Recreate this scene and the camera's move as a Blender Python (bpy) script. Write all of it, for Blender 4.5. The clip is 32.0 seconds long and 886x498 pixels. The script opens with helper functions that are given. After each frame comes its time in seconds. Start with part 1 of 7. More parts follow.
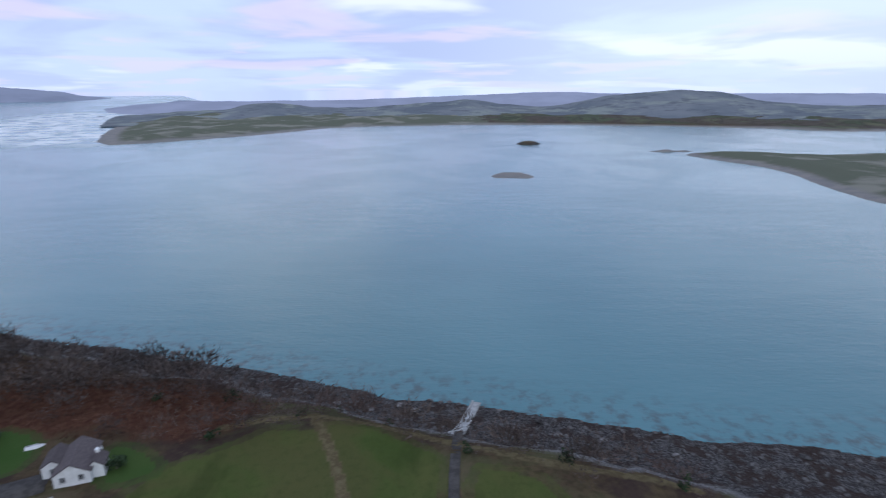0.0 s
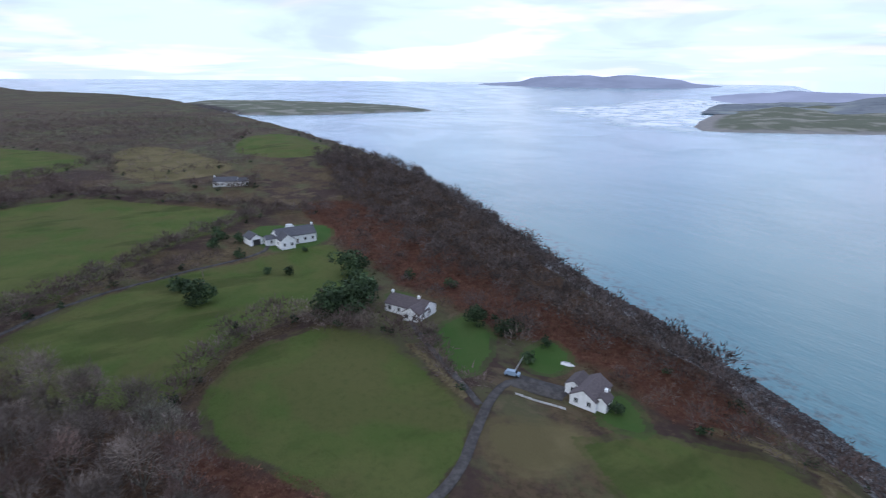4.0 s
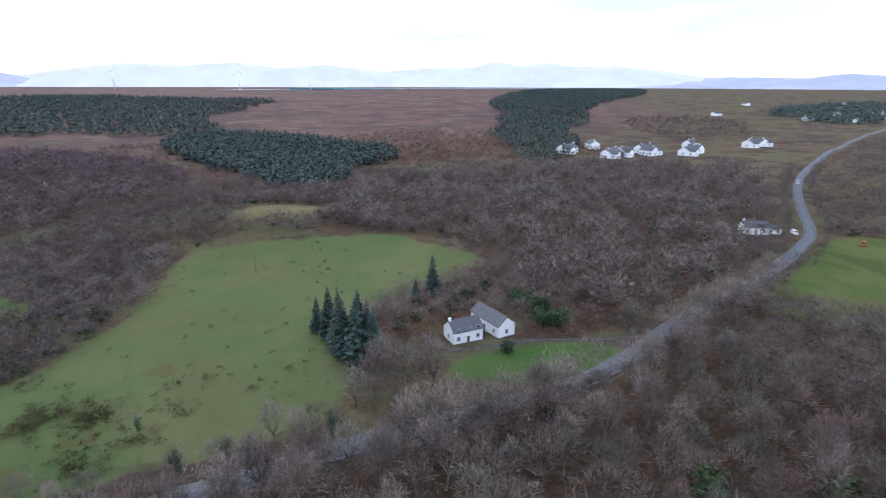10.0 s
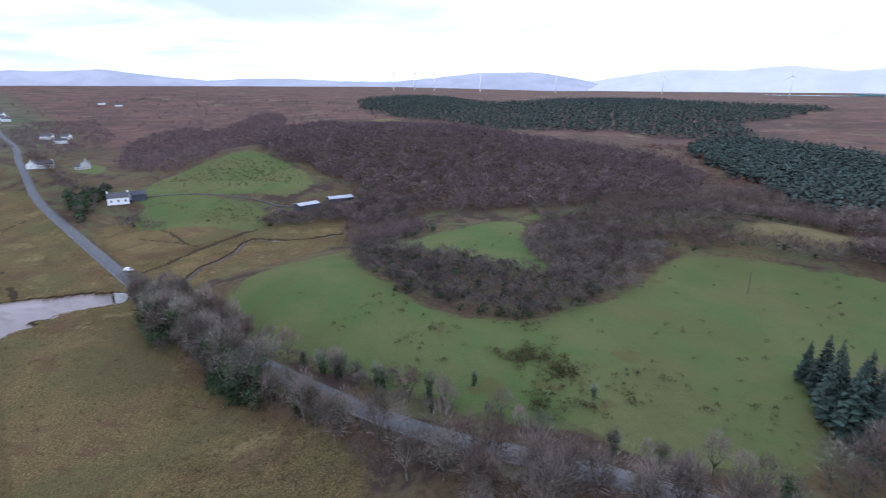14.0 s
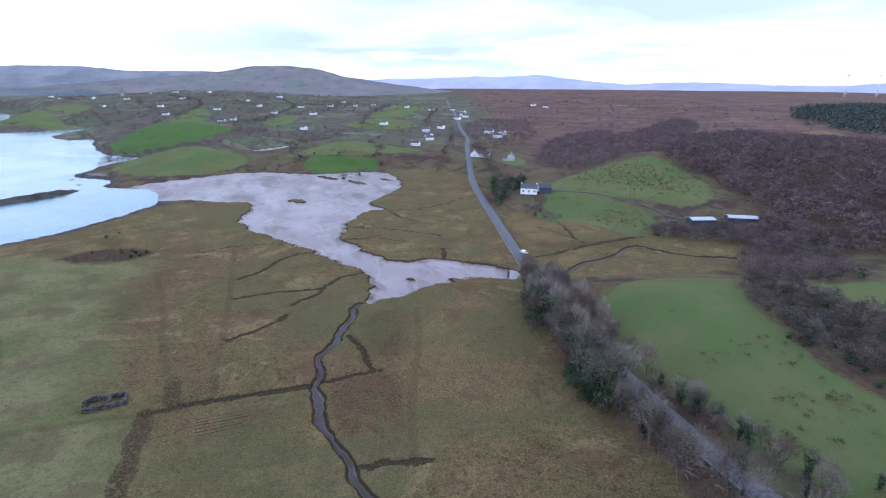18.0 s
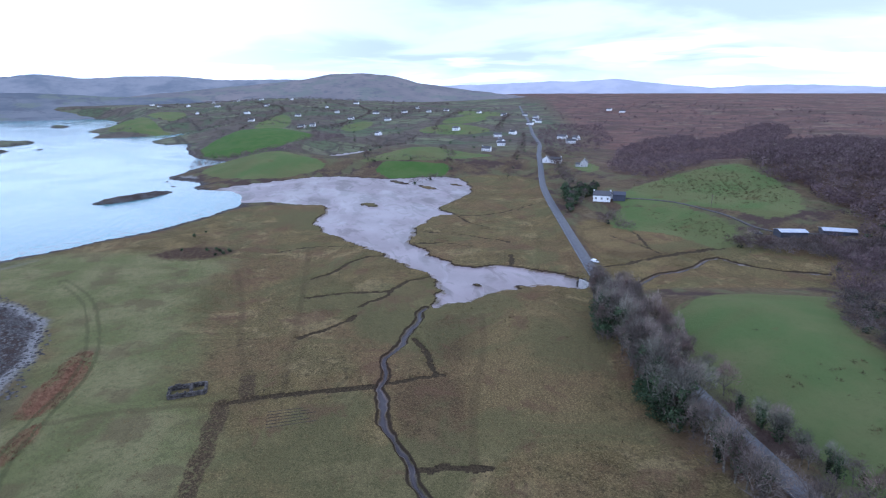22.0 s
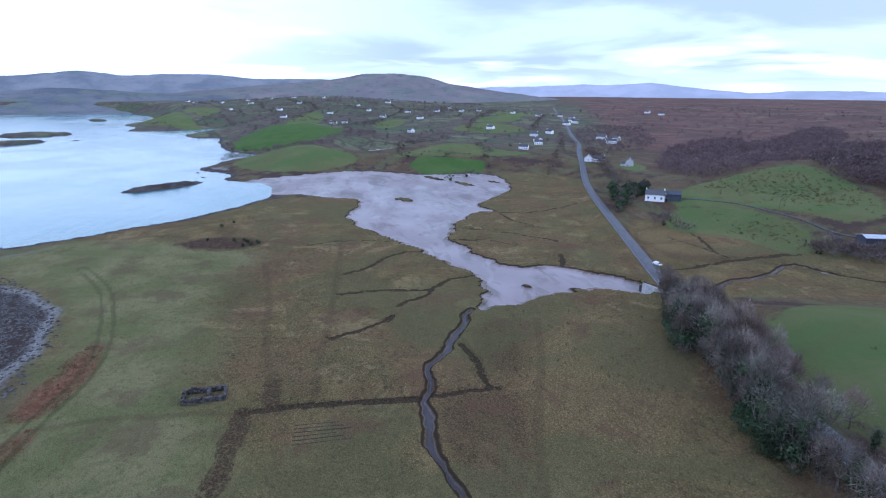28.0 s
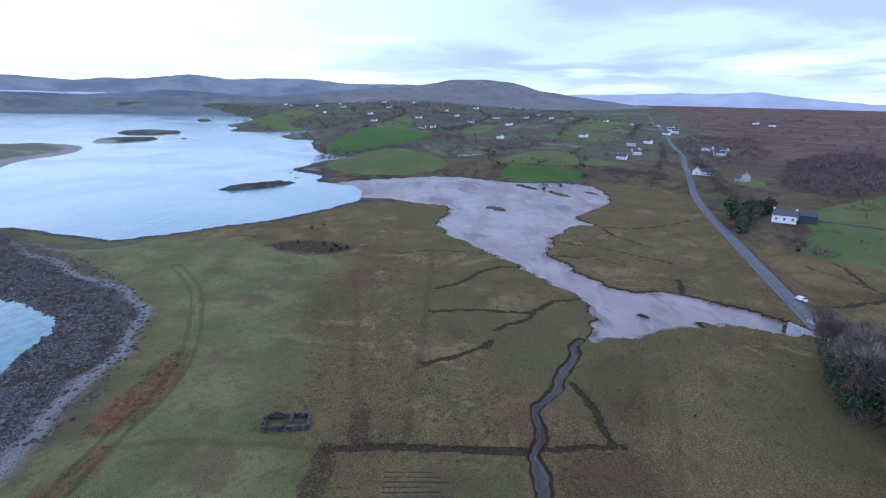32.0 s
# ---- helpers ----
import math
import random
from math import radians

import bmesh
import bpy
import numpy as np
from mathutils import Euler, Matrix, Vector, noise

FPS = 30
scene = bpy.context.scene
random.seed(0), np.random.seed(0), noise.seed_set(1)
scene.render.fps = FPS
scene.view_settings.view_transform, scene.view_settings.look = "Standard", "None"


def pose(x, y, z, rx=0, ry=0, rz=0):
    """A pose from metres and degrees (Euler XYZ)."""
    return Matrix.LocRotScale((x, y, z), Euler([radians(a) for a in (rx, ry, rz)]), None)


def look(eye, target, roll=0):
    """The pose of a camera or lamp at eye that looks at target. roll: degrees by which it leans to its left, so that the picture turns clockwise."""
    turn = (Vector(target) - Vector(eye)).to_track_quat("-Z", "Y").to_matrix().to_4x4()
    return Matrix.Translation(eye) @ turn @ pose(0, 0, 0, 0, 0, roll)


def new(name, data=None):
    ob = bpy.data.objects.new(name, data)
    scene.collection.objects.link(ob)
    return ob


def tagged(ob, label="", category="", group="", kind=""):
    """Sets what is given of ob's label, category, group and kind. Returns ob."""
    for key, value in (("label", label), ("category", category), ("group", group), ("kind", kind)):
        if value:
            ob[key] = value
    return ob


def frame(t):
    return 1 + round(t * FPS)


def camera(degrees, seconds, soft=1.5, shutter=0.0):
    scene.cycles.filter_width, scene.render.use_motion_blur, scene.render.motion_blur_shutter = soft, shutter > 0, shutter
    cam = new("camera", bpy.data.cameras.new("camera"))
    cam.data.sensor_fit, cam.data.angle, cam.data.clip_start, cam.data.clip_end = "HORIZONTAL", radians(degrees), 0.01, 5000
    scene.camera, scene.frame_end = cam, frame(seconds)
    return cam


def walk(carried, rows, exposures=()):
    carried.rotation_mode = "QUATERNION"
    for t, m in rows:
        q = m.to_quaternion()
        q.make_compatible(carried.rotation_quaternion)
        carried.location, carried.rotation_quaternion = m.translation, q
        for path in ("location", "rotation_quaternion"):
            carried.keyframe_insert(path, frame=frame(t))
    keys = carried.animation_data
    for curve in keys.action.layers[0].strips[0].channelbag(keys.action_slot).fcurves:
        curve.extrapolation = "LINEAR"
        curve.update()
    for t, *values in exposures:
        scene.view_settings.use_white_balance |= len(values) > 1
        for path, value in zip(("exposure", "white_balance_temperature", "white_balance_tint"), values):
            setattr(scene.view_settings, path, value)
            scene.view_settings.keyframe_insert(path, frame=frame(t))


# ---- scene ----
EXPOSURES = ((0, -0.80, 5750, 10), (2.5, -0.54, 5850, 10), (4.5, -0.32, 5740, 10), (6, -0.10, 5660, 10), (7, 0.22, 5780, 10), (8, 0.44, 5950, 10), (10, 0.42, 5950, 10), (13, 0.24, 5950, 10), (17, 0.28, 5600, 12),
             (21, 0.19, 5350, 12), (26, 0.10, 5220, 12), (32, -0.12, 5120, 12))
cam = camera(78.8, 32.0, 1.15, 0.4)
# seconds, place in the plan, yaw to the left from north, pitch up, roll
PATH = [
    (0, -0.00, -0.00, 70.00, 1.22, -16.36, -0.32),
    (0.5, 0.03, -0.05, 69.96, 10.84, -16.52, -0.13),
    (1, -0.03, 0.04, 69.88, 21.26, -16.71, 0.29),
    (1.5, 0.02, 0.19, 69.76, 30.97, -16.92, 0.51),
    (2, 0.31, 0.67, 69.59, 38.26, -17.08, 0.65),
    (2.5, 0.47, 0.82, 69.52, 41.81, -17.11, 0.63),
    (4.5, 0.34, 0.82, 69.50, 64.45, -17.63, 0.57),
    (5, 0.21, 0.78, 69.43, 70.92, -17.72, 0.69),
    (5.5, 0.12, 0.83, 69.31, 77.70, -17.82, 0.72),
    (6, -0.10, 0.92, 69.15, 84.98, -17.91, 0.75),
    (6.5, -0.32, 0.88, 69.16, 91.88, -19.66, 0.62),
    (7, -0.59, 0.89, 69.16, 100.05, -19.24, 0.63),
    (7.5, -0.58, 0.57, 68.92, 109.04, -17.93, 0.48),
    (8, -1.01, 0.38, 68.79, 121.64, -17.98, 0.31),
    (8.5, -1.11, 0.20, 68.70, 134.43, -17.27, 0.18),
    (9, -1.27, -0.11, 68.51, 147.10, -17.30, 0.20),
    (9.5, -1.47, -0.47, 68.29, 153.85, -17.25, 0.25),
    (10, -1.64, -0.81, 68.10, 157.73, -17.14, 0.21),
    (10.5, -1.79, -1.11, 67.92, 163.52, -17.08, 0.40),
    (11, -1.95, -1.41, 67.74, 169.02, -16.93, 0.30),
    (11.5, -2.03, -1.56, 67.66, 174.14, -16.90, 0.33),
    (12, -2.03, -1.58, 67.64, 180.46, -16.86, 0.50),
    (12.5, -2.03, -1.59, 67.64, 187.30, -16.87, 0.49),
    (13, -2.03, -1.62, 67.63, 195.04, -16.87, 0.50),
    (13.5, -2.23, -1.69, 67.55, 202.38, -16.85, 0.48),
    (14, -2.35, -1.86, 67.50, 209.31, -16.84, 0.24),
    (14.5, -2.54, -1.99, 67.65, 214.86, -16.79, 0.42),
    (16.5, -2.22, -1.04, 68.67, 236.95, -16.75, 0.43),
    (17, -2.34, -1.18, 68.76, 242.44, -16.78, 0.40),
    (17.5, -2.46, -1.28, 68.87, 246.38, -16.77, 0.49),
    (18, -2.59, -1.26, 68.94, 249.84, -16.74, 0.50),
    (18.5, -2.72, -1.43, 68.99, 253.14, -16.72, 0.43),
    (19, -2.68, -1.58, 68.97, 254.60, -16.63, 0.40),
    (19.5, -2.64, -1.74, 69.04, 254.12, -16.55, 0.38),
    (20, -2.68, -1.81, 69.12, 252.58, -16.44, 0.29),
    (20.5, -2.76, -1.77, 69.19, 251.25, -16.33, 0.25),
    (21, -2.75, -1.62, 69.19, 250.55, -16.26, 0.05),
    (21.5, -2.98, -1.60, 69.21, 251.66, -16.20, -0.02),
    (22, -2.69, -1.85, 69.13, 257.47, -16.22, -0.10),
    (22.5, -2.67, -2.03, 69.13, 258.41, -16.19, -0.13),
    (23, -2.75, -2.14, 69.09, 258.66, -16.16, -0.19),
    (23.5, -1.98, -1.85, 68.86, 258.96, -16.16, -0.26),
    (24, -0.73, -1.48, 68.43, 259.17, -16.10, -0.21),
    (24.5, 0.50, -1.21, 67.76, 259.51, -16.10, -0.19),
    (25, 2.16, -1.11, 66.91, 260.01, -16.15, -0.17),
    (25.5, 3.95, -0.87, 66.00, 260.27, -16.18, -0.09),
    (26, 6.00, -0.57, 65.10, 260.63, -16.19, 0.04),
    (26.5, 8.48, -0.14, 64.26, 260.95, -16.21, 0.14),
    (28.5, 18.60, 1.79, 60.65, 260.20, -15.87, 0.82),
    (29, 21.40, 2.48, 60.18, 261.42, -15.92, 1.07),
    (29.5, 24.39, 3.26, 59.70, 261.98, -15.94, 1.20),
    (30, 27.44, 4.08, 59.36, 263.26, -15.92, 1.33),
    (30.5, 30.10, 4.79, 59.22, 265.05, -15.76, 1.40),
    (31, 32.16, 5.75, 59.18, 267.37, -15.67, 1.49),
    (31.5, 33.10, 6.16, 59.25, 269.31, -15.56, 1.58),
    (32, 33.30, 6.46, 59.41, 268.85, -15.44, 1.53),
]


PLAN = 1.3      # metres to one unit of the plan


def aim(x, y, z, yaw, pitch, roll):
    return pose(x * PLAN, y * PLAN, z * PLAN, 90 + pitch, 0, yaw) @ pose(0, 0, 0, 0, 0, roll)


walk(cam, [(t, aim(*p)) for t, *p in PATH], EXPOSURES)

# ---- world, sun ----
world = bpy.data.worlds.new("world")
scene.world = world
world.use_nodes = True
wn, wl = world.node_tree.nodes, world.node_tree.links
wn.clear()


SUN_EL, SUN_YAW = 20.0, 188.0      # low winter sun behind cloud, to the south
sky = wn.new("ShaderNodeTexSky")
sky.sky_type = "NISHITA"
sky.sun_disc = False
sky.sun_elevation, sky.sun_rotation = radians(SUN_EL), radians(-SUN_YAW)
sky.air_density, sky.dust_density, sky.ozone_density = 1.0, 2.5, 1.5
tc = wn.new("ShaderNodeTexCoord")
sep = wn.new("ShaderNodeSeparateXYZ")
wl.new(tc.outputs["Generated"], sep.inputs[0])


def wmath(op, a, b=None, clamp=False):
    n = wn.new("ShaderNodeMath")
    n.operation, n.use_clamp = op, clamp
    for i, v in enumerate((a, b)):
        if v is None:
            continue
        if isinstance(v, (int, float)):
            n.inputs[i].default_value = v
        else:
            wl.new(v, n.inputs[i])
    return n.outputs[0]


def wmix(fac, a, b):
    n = wn.new("ShaderNodeMix")
    n.data_type = "RGBA"
    for i, v in ((0, fac), (6, a), (7, b)):
        if isinstance(v, (int, float, tuple)):
            n.inputs[i].default_value = v
        else:
            wl.new(v, n.inputs[i])
    return n.outputs[2]


def wramp(v, lo, hi):
    n = wn.new("ShaderNodeMapRange")
    n.interpolation_type = "SMOOTHSTEP"
    wl.new(v, n.inputs[0])
    n.inputs[1].default_value, n.inputs[2].default_value = lo, hi
    return n.outputs[0]


def clouds(low, scale, seed, detail):
    """Noise on a cloud layer seen in perspective: streaks that close up towards the horizon."""
    d = wmath("ADD", wmath("MAXIMUM", sep.outputs[2], 0.0), low)
    c = wn.new("ShaderNodeCombineXYZ")
    wl.new(wmath("DIVIDE", sep.outputs[0], d), c.inputs[0])
    wl.new(wmath("DIVIDE", sep.outputs[1], d), c.inputs[1])
    c.inputs[2].default_value = seed
    n = wn.new("ShaderNodeTexNoise")
    wl.new(c.outputs[0], n.inputs["Vector"])
    n.inputs["Scale"].default_value, n.inputs["Detail"].default_value = scale, detail
    n.inputs["Distortion"].default_value = 0.4
    return n.outputs["Fac"]


south = wramp(wmath("ADD", wmath("MULTIPLY", sep.outputs[1], -0.8), wmath("MULTIPLY", sep.outputs[0], 0.45)), -0.70, 0.60)
east = wramp(sep.outputs[0], -0.2, 1.0)
deck = wmix(south, (1.02, 1.16, 1.48, 1), wmix(east, (0.89, 0.94, 1.03, 1), (0.78, 0.87, 1.05, 1)))
deck = wmix(wmath("MULTIPLY", wramp(clouds(0.10, 0.55, 3.0, 5), 0.40, 0.60), 0.85), deck, wmix(south, (0.78, 0.87, 1.22, 1), (0.50, 0.57, 0.74, 1)))
deck = wmix(wmath("MULTIPLY", wramp(clouds(0.07, 0.35, 9.0, 4), 0.52, 0.64), 0.8), deck, wmix(south, (1.55, 1.56, 1.66, 1), (1.2, 1.24, 1.34, 1)))
pink = wmath("MULTIPLY", wramp(clouds(0.06, 0.5, 21.0, 4), 0.53, 0.66), wmath("SUBTRACT", 0.6, south))
deck = wmix(wmath("MAXIMUM", pink, 0.0), deck, (1.36, 1.14, 1.42, 1))
glow = wramp(wmath("ADD", wmath("MULTIPLY", sep.outputs[0], 0.72), wmath("MULTIPLY", sep.outputs[1], 0.69)), 0.60, 1.0)
deck = wmix(wmath("MULTIPLY", glow, 0.4), deck, (1.6, 1.68, 1.84, 1))
band = wmath("SUBTRACT", 1.0, wramp(sep.outputs[2], 0.0, 0.07))
deck = wmix(wmath("MULTIPLY", band, 0.45), deck, wmix(south, (1.05, 1.16, 1.5, 1), (0.92, 0.99, 1.06, 1)))
bg_sky, bg_deck = wn.new("ShaderNodeBackground"), wn.new("ShaderNodeBackground")
wl.new(sky.outputs[0], bg_sky.inputs[0])
bg_sky.inputs[1].default_value = 0.05
wl.new(deck, bg_deck.inputs[0])
bg_deck.inputs[1].default_value = 1.32
both = wn.new("ShaderNodeMixShader")
both.inputs[0].default_value = 0.88
wl.new(bg_sky.outputs[0], both.inputs[1])
wl.new(bg_deck.outputs[0], both.inputs[2])
wo = wn.new("ShaderNodeOutputWorld")
wl.new(both.outputs[0], wo.inputs[0])

sun_data = bpy.data.lights.new("sun", "SUN")
sun_data.energy, sun_data.angle, sun_data.color = 0.8, radians(25), (1.0, 0.98, 0.96)
sun = new("sun", sun_data)
sun.matrix_world = look((0, 0, 400), (400 * math.sin(radians(SUN_YAW)), -400 * math.cos(radians(SUN_YAW)), 400 - 400 * math.tan(radians(SUN_EL))))


# ---- materials ----
class Mat:
    """A small node builder: every method returns an output socket."""

    def __init__(self, name, rough=0.9, metal=0.0, spec=0.3):
        self.m = bpy.data.materials.new(name)
        self.m.use_nodes = True
        self.n, self.l = self.m.node_tree.nodes, self.m.node_tree.links
        self.b = self.n["Principled BSDF"]
        self.b.inputs["Roughness"].default_value = rough
        self.b.inputs["Metallic"].default_value = metal
        self.b.inputs["Specular IOR Level"].default_value = spec
        self.geo = None

    def put(self, sock, v):
        if isinstance(v, (int, float)):
            sock.default_value = v
        elif isinstance(v, tuple):
            sock.default_value = v if len(v) == 4 or sock.type == "VECTOR" else (*v, 1)
        else:
            self.l.new(v, sock)

    def where(self):
        if not self.geo:
            self.geo = self.n.new("ShaderNodeNewGeometry")
        return self.geo.outputs["Position"]

    def rand(self):
        return self.n.new("ShaderNodeObjectInfo").outputs["Random"]

    def island(self):
        self.where()
        return self.geo.outputs["Random Per Island"]

    def obj(self):
        return self.n.new("ShaderNodeTexCoord").outputs["Object"]

    def attr(self, name):
        a = self.n.new("ShaderNodeAttribute")
        a.attribute_name = name
        return a.outputs["Fac"]

    def noise(self, scale, detail=4.0, vec=None, rough=0.55, stretch=None, distort=0.0):
        v = vec or self.where()
        if stretch:
            s = self.n.new("ShaderNodeVectorMath")
            s.operation = "MULTIPLY"
            self.l.new(v, s.inputs[0])
            s.inputs[1].default_value = stretch
            v = s.outputs[0]
        t = self.n.new("ShaderNodeTexNoise")
        self.l.new(v, t.inputs["Vector"])
        t.inputs["Scale"].default_value, t.inputs["Detail"].default_value = scale, detail
        t.inputs["Roughness"].default_value, t.inputs["Distortion"].default_value = rough, distort
        return t.outputs["Fac"]

    def cells(self, scale, vec=None):
        t = self.n.new("ShaderNodeTexVoronoi")
        self.l.new(vec or self.where(), t.inputs["Vector"])
        t.inputs["Scale"].default_value = scale
        return t.outputs["Distance"], t.outputs["Color"]

    def seams(self, scale, vec):
        """Distance from the borders of a patchwork."""
        t = self.n.new("ShaderNodeTexVoronoi")
        t.feature = "DISTANCE_TO_EDGE"
        self.l.new(vec, t.inputs["Vector"])
        t.inputs["Scale"].default_value = scale
        return t.outputs["Distance"]

    def wobbled(self, scale, amount):
        """The place, shaken by noise."""
        t = self.n.new("ShaderNodeTexNoise")
        self.l.new(self.where(), t.inputs["Vector"])
        t.inputs["Scale"].default_value, t.inputs["Detail"].default_value = scale, 4.0
        v = self.n.new("ShaderNodeVectorMath")
        v.operation = "MULTIPLY_ADD"
        self.l.new(t.outputs["Color"], v.inputs[0])
        v.inputs[1].default_value = (amount, amount, 0)
        self.l.new(self.where(), v.inputs[2])
        return v.outputs[0]

    def math(self, op, a, b=0.0, clamp=False):
        t = self.n.new("ShaderNodeMath")
        t.operation, t.use_clamp = op, clamp
        self.put(t.inputs[0], a), self.put(t.inputs[1], b)
        return t.outputs[0]

    def ramp(self, v, lo, hi, to=(0.0, 1.0)):
        t = self.n.new("ShaderNodeMapRange")
        t.interpolation_type = "SMOOTHSTEP"
        self.put(t.inputs[0], v)
        t.inputs[1].default_value, t.inputs[2].default_value = lo, hi
        t.inputs[3].default_value, t.inputs[4].default_value = to
        return t.outputs[0]

    def mix(self, f, a, b):
        t = self.n.new("ShaderNodeMix")
        t.data_type = "RGBA"
        for i, v in ((0, f), (6, a), (7, b)):
            self.put(t.inputs[i], v)
        return t.outputs[2]

    def times(self, colour, v):
        t = self.n.new("ShaderNodeVectorMath")
        t.operation = "SCALE"
        self.put(t.inputs[0], colour), self.put(t.inputs["Scale"], v)
        return t.outputs[0]

    def bump(self, height, strength, dist):
        t = self.n.new("ShaderNodeBump")
        t.inputs["Strength"].default_value, t.inputs["Distance"].default_value = strength, dist
        self.l.new(height, t.inputs["Height"])
        self.l.new(t.outputs[0], self.b.inputs["Normal"])

    def done(self, colour=None, rough=None):
        if colour is not None:
            self.put(self.b.inputs["Base Color"], colour)
        if rough is not None:
            self.put(self.b.inputs["Roughness"], rough)
        return self.m


def ground_material():
    k = Mat("ground", 0.95, 0, 0.15)
    big, mid, fine = k.noise(0.006, 5), k.noise(0.05, 5), k.noise(0.55, 6, rough=0.7)
    tuft = k.noise(1.6, 4, rough=0.75)
    wob = k.math("MULTIPLY", k.math("SUBTRACT", k.noise(0.12, 4), 0.5), 9.0)

    def inside(name, soft=1.0, wobble=1.0):
        v = k.math("ADD", k.attr(name), k.math("MULTIPLY", wob, wobble))
        return k.ramp(v, -soft, soft)

    # rough grass and heath between the fields
    c = k.mix(k.ramp(mid, 0.35, 0.65), (0.104, 0.070, 0.047), (0.140, 0.104, 0.059))
    c = k.mix(k.math("MULTIPLY", k.ramp(fine, 0.42, 0.62), 0.7), c, (0.062, 0.048, 0.027))
    c = k.mix(k.math("MULTIPLY", k.ramp(k.noise(0.022, 6, rough=0.65), 0.46, 0.56), 0.8), c, (0.060, 0.040, 0.037))
    c = k.mix(k.math("MULTIPLY", k.ramp(k.noise(0.031, 6, stretch=(1.0, 1.6, 1.0), rough=0.65), 0.49, 0.60), 0.75), c, (0.112, 0.112, 0.056))
    c = k.mix(k.math("MULTIPLY", k.ramp(k.noise(0.045, 6, distort=0.8, rough=0.65), 0.58, 0.64), 0.6), c, (0.155, 0.120, 0.075))
    # open bog, rust and straw
    bog = k.mix(k.ramp(mid, 0.35, 0.66), (0.128, 0.070, 0.058), (0.172, 0.106, 0.084))
    bog = k.mix(k.ramp(k.noise(0.02, 6), 0.42, 0.62), bog, (0.100, 0.064, 0.058))
    bog = k.mix(k.math("MULTIPLY", k.ramp(k.noise(0.006, 6, rough=0.7, distort=0.8, stretch=(1.0, 1.7, 1.0)), 0.50, 0.58), 0.7), bog, (0.078, 0.056, 0.046))
    bog = k.mix(k.math("MULTIPLY", k.ramp(k.noise(0.011, 5, rough=0.7, distort=0.5), 0.56, 0.62), 0.55), bog, (0.185, 0.145, 0.10))
    bog = k.mix(k.math("MULTIPLY", k.ramp(k.noise(0.05, 6, rough=0.75), 0.54, 0.62), 0.6), bog, (0.062, 0.040, 0.038))
    c = k.mix(k.attr("bog"), c, bog)
    # far farmland in patches
    wb = k.wobbled(0.02, 26.0)
    d, cc = k.cells(0.0125, wb)
    farm = k.mix(k.ramp(cc, 0.25, 0.75), (0.086, 0.106, 0.062), (0.150, 0.152, 0.092))
    farm = k.mix(k.ramp(k.noise(0.009, 5), 0.44, 0.56), farm, (0.112, 0.092, 0.074))
    farm = k.mix(k.math("MULTIPLY", k.ramp(k.noise(0.05, 6, rough=0.7), 0.47, 0.60), 0.7), farm, (0.070, 0.060, 0.046))
    farm = k.mix(k.math("MULTIPLY", k.ramp(k.seams(0.0125, wb), 0.045, 0.02), 0.6), farm, (0.060, 0.053, 0.048))
    c = k.mix(k.attr("farm"), c, farm)
    # dunes and sand
    c = k.mix(inside("dune", 3.0, 0.5), c, k.mix(k.ramp(k.noise(0.011, 5, rough=0.6), 0.50, 0.62), (0.142, 0.150, 0.108), (0.275, 0.262, 0.215)))
    # woodland floor
    c = k.mix(inside("wood", 2.5, 0.6), c, k.mix(k.ramp(fine, 0.4, 0.6), (0.060, 0.040, 0.028), (0.095, 0.058, 0.036)))
    c = k.mix(inside("straw", 2.0, 0.6), c, k.mix(k.ramp(mid, 0.4, 0.6), (0.175, 0.142, 0.072), (0.135, 0.112, 0.055)))
    # salt marsh
    ms = k.mix(k.ramp(mid, 0.32, 0.68), (0.074, 0.056, 0.024), (0.165, 0.120, 0.054))
    ms = k.mix(k.ramp(k.noise(0.03, 5, distort=0.6), 0.45, 0.58), ms, (0.112, 0.090, 0.040))
    ms = k.mix(k.math("MULTIPLY", k.ramp(k.noise(0.019, 6, rough=0.62), 0.48, 0.58), 0.75), ms, (0.128, 0.080, 0.042))
    ms = k.mix(k.math("MULTIPLY", k.ramp(k.noise(0.033, 6, distort=0.6, rough=0.65), 0.53, 0.60), 0.6), ms, (0.080, 0.064, 0.030))
    ms = k.mix(k.math("MULTIPLY", k.ramp(k.noise(0.027, 6, distort=0.9, rough=0.7), 0.56, 0.62), 0.7), ms, (0.215, 0.160, 0.080))
    ms = k.mix(k.math("MULTIPLY", k.ramp(tuft, 0.46, 0.62), 0.6), ms, (0.235, 0.176, 0.084))
    ms = k.mix(k.math("MULTIPLY", k.ramp(fine, 0.50, 0.65), 0.62), ms, (0.052, 0.040, 0.022))
    vein = k.ramp(k.math("ABSOLUTE", k.math("SUBTRACT", k.noise(0.021, 3, distort=1.3), 0.5)), 0.006, 0.001)
    ms = k.mix(k.math("MULTIPLY", vein, 0.3), ms, (0.04, 0.03, 0.022))
    ms = k.mix(k.math("MULTIPLY", inside("peat", 1.5, 0.15), 0.55), ms, k.mix(k.ramp(tuft, 0.4, 0.65), (0.052, 0.034, 0.02), (0.105, 0.068, 0.038)))
    ms = k.mix(k.math("MULTIPLY", inside("tan", 3.0, 0.3), 0.65), ms, k.mix(k.ramp(tuft, 0.36, 0.68), (0.12, 0.084, 0.038), (0.24, 0.178, 0.086)))
